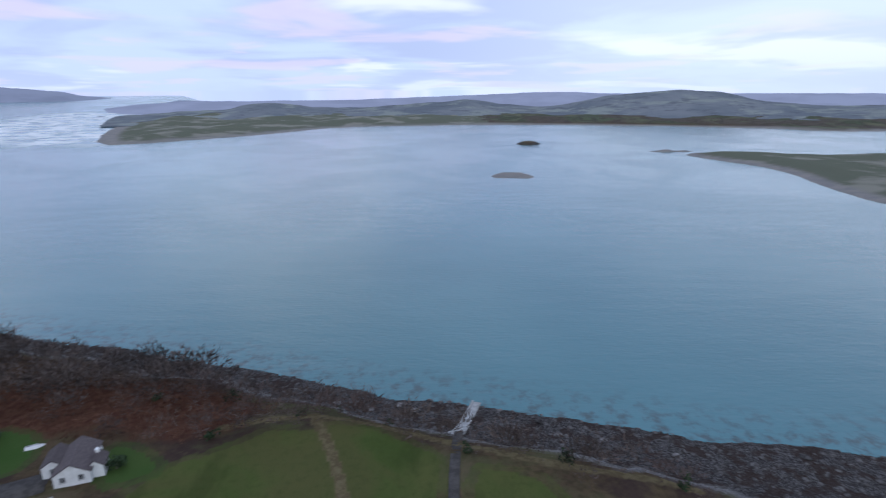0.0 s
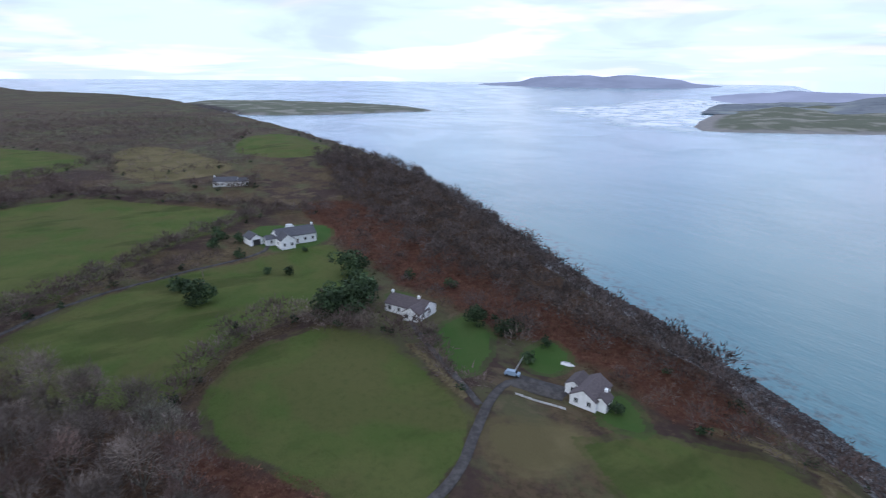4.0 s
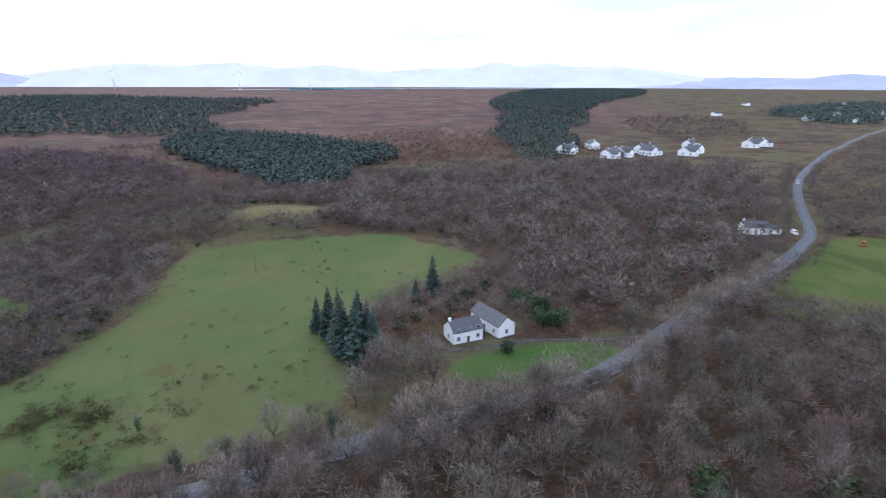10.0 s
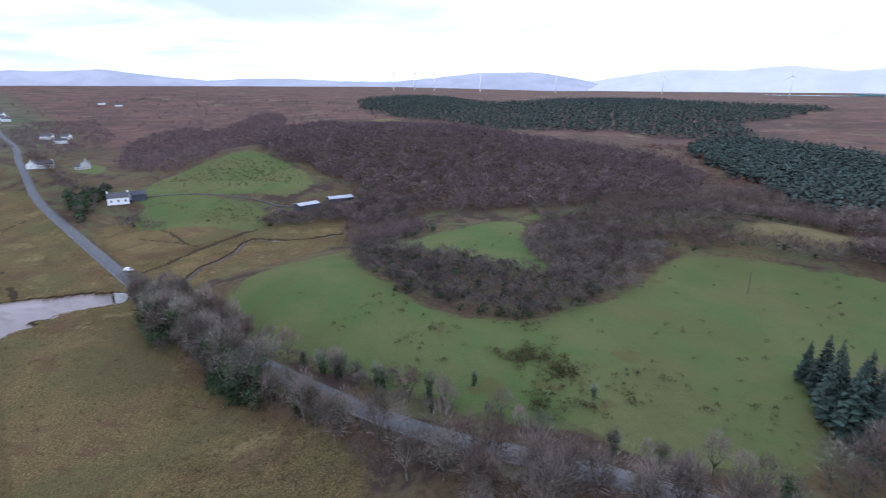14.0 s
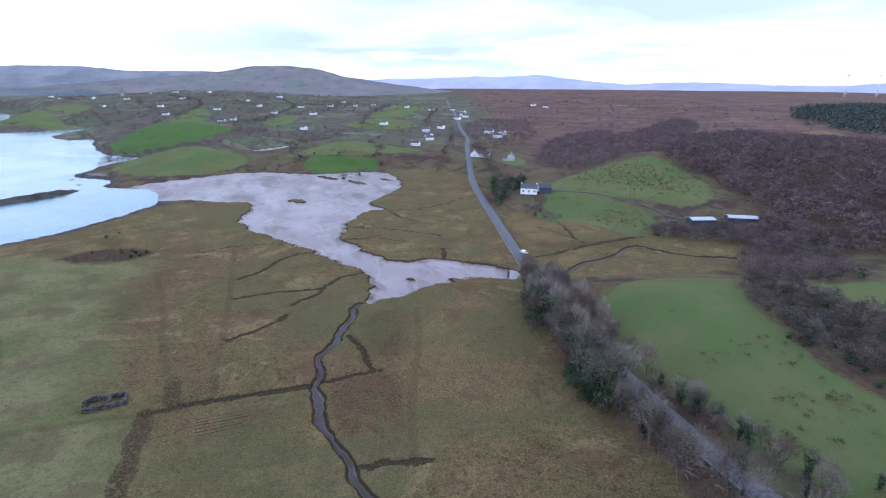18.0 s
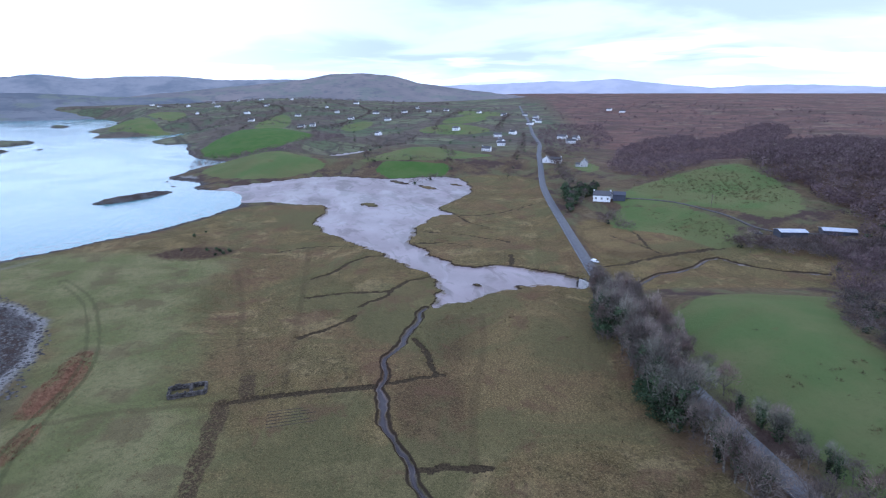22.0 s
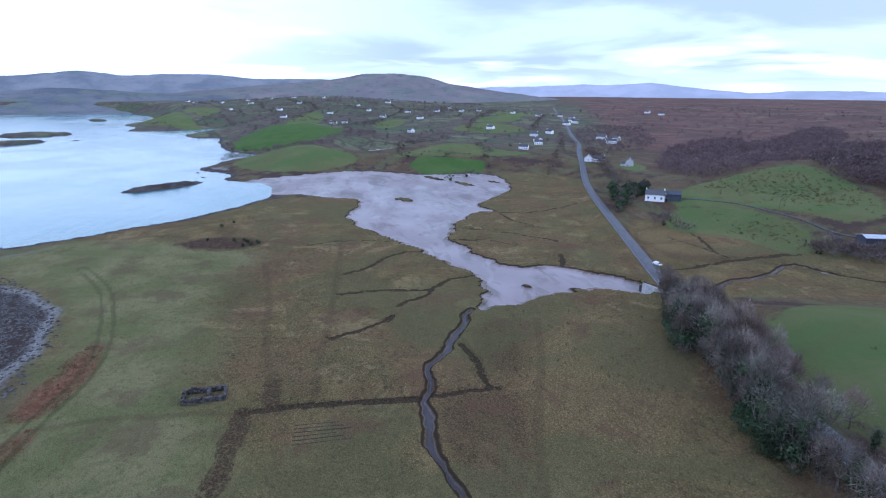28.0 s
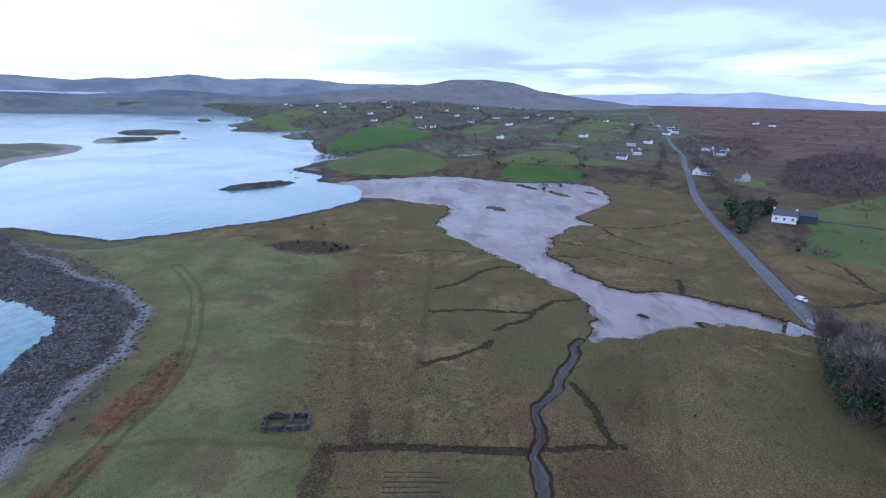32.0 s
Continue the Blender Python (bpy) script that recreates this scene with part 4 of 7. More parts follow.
    give(me, "bog", np.maximum(south, 0.75 * np.exp(-((x + 1165) / 380) ** 2 - ((y + 290) / 190) ** 2)))
    give(me, "farm", np.maximum(step(x, 480, 640) * step(y + 0.62 * x, -60, 160) * (1 - south), step(m["north"], 30, 80)) + 0.45 * step(-x, 340, 480) * step(y - 0.5 * x + 50, 0, 60) * step(m["main"], 10, 40) * (1 - np.exp(-((x + 1165) / 330) ** 2 - ((y + 290) / 170) ** 2)))
    tagged(new("ground", me), "rolling coastal farmland, brown marsh and bog", "ground", kind="structure")


def build_water():
    rr = np.concatenate([[1.0, 50.0], ring_steps(85, 3805, ((600, 2.0, 0.02), (9999, 1, 0.035)))])
    aa = np.linspace(0, 2 * math.pi, 360, endpoint=False)
    R, A = np.meshgrid(rr, aa, indexing="ij")
    x, y = R * np.cos(A), R * np.sin(A)
    main, north, spit = inside_by(x, y, MAINLAND, 90), inside_by(x, y, NORTH_LAND, 200), inside_by(x, y, SPIT_WEST, 200, 1)
    me = grid_mesh("water", x, y, 50 * step(R, 1700, 3800) * (1 - step(north, -200, 0)), WATER, True)
    give(me, "shoal", step(main, -20, -3) * (R < 700))
    bar = [(-1120, 971), (-1056, 1216), (-1265, 1624), (-1239, 1845), (-1022, 1815), (-577, 958), (-538, 758), (-590, 734), (-739, 854)]
    surf = np.maximum(step(inside_by(x, y, bar, 150, 1), -60, 30), step(north, -60, -10) * step(-x, 420, 560))
    surf = np.maximum(surf, step(spit, -110, -20) * step(y, 560, 700) * 0.7)
    give(me, "surf", np.clip(surf, 0, 1))
    tagged(new("water", me), "calm grey-blue estuary sea with faint ripples", "water", kind="structure")


def build_mountains():
    """Far ranges round the horizon, each by its skyline: yaw in degrees and rise in thousandths of its distance."""
    def hill_range(name, dist, skyline, seed, label, haze, foot=15, relief=1.0):
        sky_yaw, rise = np.array(skyline, float).T
        yaw = np.arange(sky_yaw[0], sky_yaw[-1] + 0.01, 0.25)
        aa = np.radians(yaw)
        prof = np.array([0.0, 0.2, 0.42, 0.62, 0.84, 1.0, 0.8, 0.3])
        rr = dist + np.array([-420.0, -330, -250, -170, -80, 0, 90, 180])
        top = 69 + np.interp(yaw, sky_yaw, rise) / 1000 * dist
        k = np.ones(5) / 5
        top = np.convolve(np.pad(top, 2, mode="edge"), k, "valid")
        R, A = np.meshgrid(rr, aa, indexing="ij")
        x, y = -R * np.sin(A), R * np.cos(A)
        h = foot + (top - foot)[None] * prof[:, None]
        rough = prof * (1 - 0.8 * (prof == 1.0))
        h = h + (14 * waves(x, y, 420, seed, 5) + 7 * waves(x, y, 120, seed + 1, 3)) * relief * rough[:, None] + 2.2 * waves(x, y, 110, seed + 2, 3)
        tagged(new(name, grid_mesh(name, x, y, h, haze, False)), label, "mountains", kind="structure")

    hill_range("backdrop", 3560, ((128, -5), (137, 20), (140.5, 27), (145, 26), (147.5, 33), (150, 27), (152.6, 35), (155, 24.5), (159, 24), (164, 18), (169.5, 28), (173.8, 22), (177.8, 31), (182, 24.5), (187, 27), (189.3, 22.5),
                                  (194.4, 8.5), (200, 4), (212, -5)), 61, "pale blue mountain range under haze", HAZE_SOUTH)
    hill_range("backdrop_hills_west", 3540, ((103, -14), (107, -6), (108.5, 11.8), (112, 12.3), (116.3, 5.4), (119.8, 11.5), (122.2, 14.5), (125, 7.5), (130, 9.5), (134, 8.2), (139, 7), (143, 4), (152, -8)), 67, "hazy grey-blue hills above the western bog", HAZE_MID, 30, 0.5)
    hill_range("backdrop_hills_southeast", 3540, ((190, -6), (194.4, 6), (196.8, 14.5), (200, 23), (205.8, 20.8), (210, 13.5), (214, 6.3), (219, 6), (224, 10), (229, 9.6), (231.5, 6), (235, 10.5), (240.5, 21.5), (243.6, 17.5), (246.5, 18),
                                                  (252.5, 13), (256, 12), (264, 6)), 65, "hazy lilac-grey hills beyond the bog", HAZE_MID)
    hill_range("backdrop_farm_hills", 2900, ((262, -8), (268, 18), (274.2, 21.5), (278.9, 19.5), (282.5, 25), (286, 24.8), (289.7, 20.3), (293.2, 26), (298, 15.7), (299.8, 17.5), (302, 11.7), (307, 15), (314, 10), (322, -4)), 75, "hazy blue-grey farmed hills above the estuary", HAZE_NEAR, 5, 1.2)
    hill_range("backdrop_mesa", 2350, ((244, -18), (251, -4), (255, 4), (259.9, 16), (261.5, 23.5), (262.7, 28.5), (266, 32), (269, 29.5), (270.6, 23), (274, 16), (280, 6), (288, -8)), 78, "hazy brown-green farmed hill with a flat top", HAZE_FARM, 0, 0.6)
    hill_range("backdrop_shore_hills", 2150, ((276, -24), (282, -8), (288, -6), (293, -1), (295.3, -0.5), (298, -5.7), (302, -10), (308, -8), (316, -20)), 73, "hazy dark blue-grey wooded hills along the far shore", HAZE_SHORE, -5, 0.7)
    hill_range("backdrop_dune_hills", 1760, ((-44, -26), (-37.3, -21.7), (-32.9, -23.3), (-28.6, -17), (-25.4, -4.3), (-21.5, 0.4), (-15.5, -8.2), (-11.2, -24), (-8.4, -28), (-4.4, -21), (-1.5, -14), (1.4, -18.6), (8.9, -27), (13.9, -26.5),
                                             (17.2, -18.3), (19.8, -17.8), (22.4, -28), (27, -31), (33, -40)), 85, "hazy blue-grey low hills behind the dunes", HAZE_DUNE, 2, 0.4)
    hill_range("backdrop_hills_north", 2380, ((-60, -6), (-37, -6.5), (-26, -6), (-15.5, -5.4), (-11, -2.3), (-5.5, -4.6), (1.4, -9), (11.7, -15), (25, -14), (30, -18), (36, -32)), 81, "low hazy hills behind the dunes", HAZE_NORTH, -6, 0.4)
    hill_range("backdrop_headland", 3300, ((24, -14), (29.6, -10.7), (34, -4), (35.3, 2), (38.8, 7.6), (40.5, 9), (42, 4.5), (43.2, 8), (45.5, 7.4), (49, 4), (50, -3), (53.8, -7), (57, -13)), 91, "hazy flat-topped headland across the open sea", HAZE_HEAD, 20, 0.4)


def build_lakes():
    for yaw, dist, wide, deep in ((163, 2500, 420, 90), (151, 2700, 330, 110), (176, 2600, 160, 60)):
        cx, cy = -dist * math.sin(radians(yaw)), dist * math.cos(radians(yaw))
        u, v = np.array([math.cos(radians(yaw)), math.sin(radians(yaw))]), np.array([-math.sin(radians(yaw)), math.cos(radians(yaw))])
        ring = [np.array([cx, cy]) + u * wide * math.cos(a) * (1 + 0.15 * math.sin(3 * a)) + v * deep * math.sin(a) for a in np.linspace(0, 6.2832, 40, endpoint=False)]
        z = max(one_height(p[0], p[1]) for p in ring) + 0.6
        top = [(p[0], p[1], z) for p in ring]
        low = [(p[0], p[1], z - 6) for p in ring]
        n = len(ring)
        tagged(new("water_lake", mesh_of("water_lake", top + low, [tuple(range(n))] + [(i, i + n, (i + 1) % n + n, (i + 1) % n) for i in range(n)], WATER)), "pale distant lough on the plain", "lake", kind="structure")


build_ground()
build_lakes()
build_water()
build_mountains()


# ---- building blocks ----
def tri_mesh(name, tris, material):
    tris = np.asarray(tris, np.float32).reshape(-1, 3, 3)
    me = bpy.data.meshes.new(name)
    n = len(tris)
    me.vertices.add(3 * n)
    me.vertices.foreach_set("co", tris.ravel())
    me.loops.add(3 * n)
    me.loops.foreach_set("vertex_index", np.arange(3 * n, dtype=np.int32))
    me.polygons.add(n)
    me.polygons.foreach_set("loop_start", np.arange(0, 3 * n, 3, dtype=np.int32))
    me.update(calc_edges=True)
    me.materials.append(material)
    return me


def child(name, me, parent, label="", at=None):
    ob = new(name, me)
    ob.parent = parent
    if at is not None:
        ob.matrix_basis = at
    if label:
        tagged(ob, label)
    return ob


def base(name, x, y, rot=0.0, sink=0.0, z=None, scale=1.0):
    ob = new(name)
    ob.empty_display_size = 0.5
    ob.matrix_basis = Matrix.LocRotScale((x, y, (one_height(x, y) if z is None else z) - sink), Euler((0, 0, radians(rot))), (scale,) * 3)
    return ob


class Solid:
    """Gathers boxes, prisms and tubes into one mesh."""

    def __init__(self):
        self.v, self.f = [], []

    def add(self, verts, faces):
        o = len(self.v)
        self.v += [tuple(p) for p in verts]
        self.f += [tuple(i + o for i in f) for f in faces]
        return self

    def box(self, x0, y0, z0, x1, y1, z1, b=0.0):
        v = [(x0, y0, z0), (x1, y0, z0), (x1, y1, z0), (x0, y1, z0), (x0 + b, y0 + b, z1), (x1 - b, y0 + b, z1), (x1 - b, y1 - b, z1), (x0 + b, y1 - b, z1)]
        return self.add(v, [(3, 2, 1, 0), (4, 5, 6, 7), (0, 1, 5, 4), (1, 2, 6, 5), (2, 3, 7, 6), (3, 0, 4, 7)])

    def gable(self, L, W, eave, rise, z0=-0.6):
        """Walls of a gabled block with the ridge along x."""
        a, b = L / 2, W / 2
        v = []
        for s in (-a, a):
            v += [(s, -b, z0), (s, b, z0), (s, b, eave), (s, 0, eave + rise), (s, -b, eave)]
        return self.add(v, [(4, 3, 2, 1, 0), (5, 6, 7, 8, 9), (0, 5, 9, 4), (6, 1, 2, 7), (0, 1, 6, 5)])

    def roof(self, L, W, eave, rise, over=0.3, t=0.16):
        a, b, k = L / 2 + over * 0.6, W / 2 + over, rise / (W / 2)
        for s in (-1, 1):
            e = eave - over * k + 0.03
            r = eave + rise + 0.03
            v = []
            for x in (-a, a):
                v += [(x, s * b, e), (x, 0, r), (x, 0, r + t), (x, s * b, e + t)]
            self.add(v, [(3, 2, 1, 0), (4, 5, 6, 7), (0, 1, 5, 4), (2, 3, 7, 6), (1, 2, 6, 5), (3, 0, 4, 7)])
        return self

    def tube(self, p, q, r0, r1, n=6):
        p, q = Vector(p), Vector(q)
        d = (q - p).normalized()
        u = d.cross(Vector((0.3, 1, 0.2))).normalized()
        w = d.cross(u)
        v = []
        for c, r in ((p, r0), (q, r1)):
            v += [c + (u * math.cos(6.2832 * i / n) + w * math.sin(6.2832 * i / n)) * r for i in range(n)]
        fs = [(i, (i + 1) % n, n + (i + 1) % n, n + i) for i in range(n)] + [tuple(range(n - 1, -1, -1)), tuple(range(n, 2 * n))]
        return self.add(v, fs)

    def mesh(self, name, material, smooth=False):
        return mesh_of(name, self.v, self.f, material, smooth)


# ---- trees and shrubs ----
def twig_crown(rng, n, cz, rx, rz, length, width, lift=0.5, hollow=0.35):
    """Thin spikes that fill a dome, pointing outwards and up."""
    d = rng.normal(size=(n, 3))
    d /= np.linalg.norm(d, axis=1)[:, None]
    d[:, 2] = np.where(d[:, 2] < -0.35, -d[:, 2], d[:, 2])
    lump = 1 + 0.22 * np.sin(3 * np.arctan2(d[:, 1], d[:, 0]) + rng.uniform(0, 6)) + 0.15 * np.sin(5 * d[:, 2] + rng.uniform(0, 6))
    q = (hollow + (1 - hollow) * rng.uniform(0, 1, n) ** 0.6) * lump
    p = d * q[:, None] * np.array([rx, rx, rz]) + np.array([0, 0, cz])
    way = d + rng.normal(size=(n, 3)) * 0.55 + np.array([0, 0, lift])
    way /= np.linalg.norm(way, axis=1)[:, None]
    side = np.cross(way, rng.normal(size=(n, 3)))
    side /= np.linalg.norm(side, axis=1)[:, None]
    ln, wd = length * rng.uniform(0.5, 1.3, n)[:, None], width * rng.uniform(0.6, 1.4, n)[:, None]
    return np.stack([p - side * wd / 2, p + side * wd / 2, p + way * ln], 1)


def leaf_crown(rng, n, cz, rx, rz, size, lumps=7):
    """Leaf sprays on a handful of overlapping lobes, with gaps between them."""
    c = rng.normal(size=(lumps, 3)) * np.array([rx, rx, rz]) * 0.42
    k = rng.randint(0, lumps, n)
    d = rng.normal(size=(n, 3))
    d /= np.linalg.norm(d, axis=1)[:, None]
    p = c[k] + d * np.array([rx, rx, rz]) * 0.55 * rng.uniform(0.75, 1.08, n)[:, None] + np.array([0, 0, cz])
    t = d + rng.normal(size=(n, 3)) * 0.6
    u = np.cross(t, rng.normal(size=(n, 3)))
    u /= np.linalg.norm(u, axis=1)[:, None]
    w = np.cross(t / np.linalg.norm(t, axis=1)[:, None], u)
    s = size * rng.uniform(0.6, 1.4, n)[:, None]
    return np.stack([p - u * s - w * s * 0.5, p + u * s - w * s * 0.5, p + w * s], 1)


def bare_tree(seed, height, spread, twig=TWIG, twigs=760):
    """Meshes of a leafless tree: trunk with limbs, and a crown of fine twigs."""
    rng = np.random.RandomState(seed)
    s = Solid()
    fork = height * rng.uniform(0.22, 0.34)
    lean = rng.normal(size=2) * 0.25
    s.tube((0, 0, -0.4), (lean[0], lean[1], fork), 0.022 * height, 0.016 * height, 7)
    crown = []
    for i in range(6):
        a = 6.283 * (i + rng.uniform(-0.3, 0.3)) / 6
        top = Vector((lean[0] + spread * 0.62 * math.cos(a), lean[1] + spread * 0.62 * math.sin(a), height * rng.uniform(0.66, 0.86)))
        foot = Vector((lean[0], lean[1], fork * rng.uniform(0.8, 1.0)))
        mid = foot.lerp(top, 0.5) + Vector((math.cos(a), math.sin(a), -0.4)) * spread * 0.12
        s.tube(foot, mid, 0.011 * height, 0.007 * height, 5)
        s.tube(mid, top, 0.007 * height, 0.003 * height, 4)
        for _ in range(4):
            f = mid.lerp(top, rng.uniform(0.0, 0.9))
            e = f + Vector((rng.normal(), rng.normal(), rng.uniform(0.3, 1.4))) * spread * 0.22
            s.tube(f, e, 0.0045 * height, 0.0015 * height, 3)
    crown = twig_crown(rng, twigs, height * 0.62, spread * 0.88, height * 0.36, height * 0.12, 0.0085 * height)
    return s.mesh("trunk", BARK), tri_mesh("crown", crown, twig)


def spruce(seed, height, spread):
    rng = np.random.RandomState(seed)
    s = Solid().tube((0, 0, -0.4), (0, 0, height * 0.96), 0.018 * height, 0.004 * height, 6)
    out = []
    for i in range(760):
        z = rng.uniform(0.10, 1.0) ** 0.9
        rad = spread * (1 - z) ** 0.85 * rng.uniform(0.45, 1.12) + 0.12
        a = rng.uniform(0, 6.283)
        foot, tip = np.array([0.25 * rad * math.cos(a), 0.25 * rad * math.sin(a), z * height]), np.array([rad * math.cos(a), rad * math.sin(a), z * height - rad * rng.uniform(0.1, 0.5)])
        side = np.array([-math.sin(a), math.cos(a), 0.25 * rng.normal()]) * rad * 0.24
        out.append((foot, tip - side, tip + side))
    return s.mesh("trunk", BARK), tri_mesh("crown", out, SPRUCE)


def ivy_tree(seed, height):
    rng = np.random.RandomState(seed)
    trunk, crown = bare_tree(seed, height, height * 0.30, TWIG_PALE, 420)
    ivy = np.concatenate([leaf_crown(rng, 260, height * 0.32, 1.1, height * 0.36, 0.30, 9), leaf_crown(rng, 130, height * 0.62, 1.3, height * 0.16, 0.28, 5)])
    return trunk, crown, tri_mesh("ivy", ivy, DARKLEAF)


def plant(name, meshes, x, y, rot, scale, label, category, group, z=None):
    ob = base(name, x, y, rot, 0.0, z, scale)
    for n, me in meshes:
        child(n, me, ob)
    return tagged(ob, label, category, group)


def scatter(poly, gap, seed, keep=None, times=2, margin=0.0, rag=0.0):
    rng = np.random.RandomState(seed)
    p = np.array(poly, float)
    gx, gy = np.meshgrid(np.arange(p[:, 0].min(), p[:, 0].max(), gap), np.arange(p[:, 1].min(), p[:, 1].max(), gap))
    x, y = (gx + rng.uniform(-0.48, 0.48, gx.shape) * gap).ravel(), (gy + rng.uniform(-0.48, 0.48, gx.shape) * gap).ravel()
    ok = (inside_by(x, y, poly, 60, times) > margin + (5.0 if gap > 2.9 else 1.5) * -0.8 + (5.0 if gap > 2.9 else 1.5) * waves(x, y, 34, seed, 3) + rag * waves(x, y, 150, seed + 1, 4)) & (off_line(x, y, ROAD, 20) > 4.6) & (inside_by(x, y, LAGOON, 20) < -7) & (inside_by(x, y, MUD, 20) < -4) & (union(x, y, LAWNS, 20, 1) < -0.8) & (union(x, y, [*FIELDS.values(), *PALE.values()], 20, 1) < 0.5)
    for hx, hy, rad in HOMES:
        ok &= np.hypot(x - hx, y - hy) > rad
    if gap > 2.0:
        ok &= inside_by(x, y, KNOLL, 20) < -1.5 + 4 * waves(x, y, 9, seed, 2)
    x, y = x[ok], y[ok]
    if keep is not None:
        ok = keep(x, y)
        x, y = x[ok], y[ok]
    return x, y


def along(line, gap, wide, seed, times=1, clear=True):
    """Places strewn along a plan line."""
    rng = np.random.RandomState(seed)
    p = rounded(line, times, False)
    d = np.r_[0, np.cumsum(np.hypot(*np.diff(p, axis=0).T))]
    s = np.arange(0, d[-1], gap) + rng.uniform(-0.4, 0.4, len(np.arange(0, d[-1], gap))) * gap
    x, y = np.interp(s, d, p[:, 0]) + rng.normal(size=len(s)) * wide, np.interp(s, d, p[:, 1]) + rng.normal(size=len(s)) * wide
    ok = (off_line(x, y, ROAD, 20) > 4.2) & (union(x, y, LAWNS, 20, 1) < 0)
    for hx, hy, rad in HOMES:
        ok &= np.hypot(x - hx, y - hy) > rad - 2
    return (x[ok], y[ok]) if clear else (x, y)


def strew(templates, x, y, seed, smin, smax, sink=0.1, flat=None):
    """Copies of template triangles set on the ground at the places given, joined."""
    rng = np.random.RandomState(seed)
    z = ground_height(x, y)
    out = []
    for i, t in enumerate(templates):
        pick = np.arange(len(x)) % len(templates) == i
        n = pick.sum()
        a, s = rng.uniform(0, 6.283, n), rng.uniform(smin, smax, n)
        ca, sa = (np.cos(a) * s)[:, None, None], (np.sin(a) * s)[:, None, None]
        px = t[None, :, :, 0] * ca - t[None, :, :, 1] * sa + x[pick][:, None, None]
        py = t[None, :, :, 0] * sa + t[None, :, :, 1] * ca + y[pick][:, None, None]
        pz = t[None, :, :, 2] * (s * (flat or 1.0))[:, None, None] + z[pick][:, None, None] - sink
        out.append(np.stack([px, py, pz], -1).reshape(-1, 3, 3))
    return np.concatenate(out)


def stuff(name, tris, material, label, category):
    tagged(new(name, tri_mesh(name, tris, material)), label, category, kind="stuff")


# ---- houses ----
def window_meshes():
    f = Solid()
    for a in ((-0.6, -0.03, -0.7, 0.6, 0.05, -0.58), (-0.6, -0.03, 0.58, 0.6, 0.05, 0.7), (-0.6, -0.03, -0.58, -0.5, 0.05, 0.58), (0.5, -0.03, -0.58, 0.6, 0.05, 0.58), (-0.04, -0.03, -0.58, 0.04, 0.05, 0.58)):
        f.box(*a)
    sill = Solid().box(-0.68, -0.03, -0.80, 0.68, 0.12, -0.70)
    return f.mesh("window_frame", FRAME), Solid().box(-0.5, -0.03, -0.58, 0.5, 0.01, 0.58).mesh("pane", PANE), sill.mesh("window_sill", CONCRETE)


WINDOW = window_meshes()
DOOR = Solid().box(-0.5, -0.03, 0.0, 0.5, 0.05, 2.05).box(-0.38, 0.05, 1.1, 0.38, 0.07, 1.9).mesh("door", TIMBER)


BLOCKS = {}
SMALL = Matrix.Diagonal((0.82, 0.82, 0.82, 1))


def block(parent, L, W, eave, rise, x=0, y=0, rot=0, wall=RENDER, roof=SLATE, chimneys=(), front=3, back=0, ends=1, door=True, storeys=1, detail=True):
    """One gabled block of a house with its roof, chimneys, windows and door."""
    key = (L, W, eave, rise, wall.name, roof.name)
    if key not in BLOCKS:
        BLOCKS[key] = Solid().gable(L, W, eave, rise).mesh("wall", wall), Solid().roof(L, W, eave, rise).mesh("roof", roof)
    m = pose(x, y, 0, 0, 0, rot)
    child("wall", BLOCKS[key][0], parent, at=m)
    child("roof", BLOCKS[key][1], parent, at=m)
    for c in chimneys:
        s = Solid().box(c * L / 2 - 0.32, -0.28, eave + rise - 0.6, c * L / 2 + 0.32, 0.28, eave + rise + 0.62).box(c * L / 2 - 0.38, -0.34, eave + rise + 0.62, c * L / 2 + 0.38, 0.34, eave + rise + 0.72)
        for q in (-0.15, 0.15):
            s.tube((c * L / 2 + q, 0, eave + rise + 0.72), (c * L / 2 + q, 0, eave + rise + 0.98), 0.1, 0.08, 8)
        child("chimney", s.mesh("chimney", wall), parent, at=m)
    if not detail:
        return
    for side, count in ((-1, front), (1, back)):
        for i in range(count):
            px = (i + 0.5) / count * L - L / 2
            if door and side == -1 and i == count // 2:
                child("door", DOOR, parent, at=m @ pose(px, side * W / 2, 0, 0, 0, 180) @ SMALL)
                if storeys < 2:
                    continue
            for st in range(storeys):
                if door and side == -1 and i == count // 2 and st == 0:
                    continue
                q = m @ pose(px, side * W / 2, 1.4 + 2.2 * st, 0, 0, 180 if side < 0 else 0) @ SMALL
                win = child("window", WINDOW[0], parent, at=q)
                child("pane", WINDOW[1], win)
                child("window_sill", WINDOW[2], win)
    for side in (-1, 1):
        for i in range(ends):
            py = (i + 0.5) / ends * W - W / 2
            q = m @ pose(side * L / 2, py, 1.4, 0, 0, -90 * side) @ SMALL
            win = child("window", WINDOW[0], parent, at=q)
            child("pane", WINDOW[1], win)
            child("window_sill", WINDOW[2], win)


def house(x, y, rot, label, group="", sink=0.0):
    return tagged(base("house", x, y, rot, sink), label, "house", group)


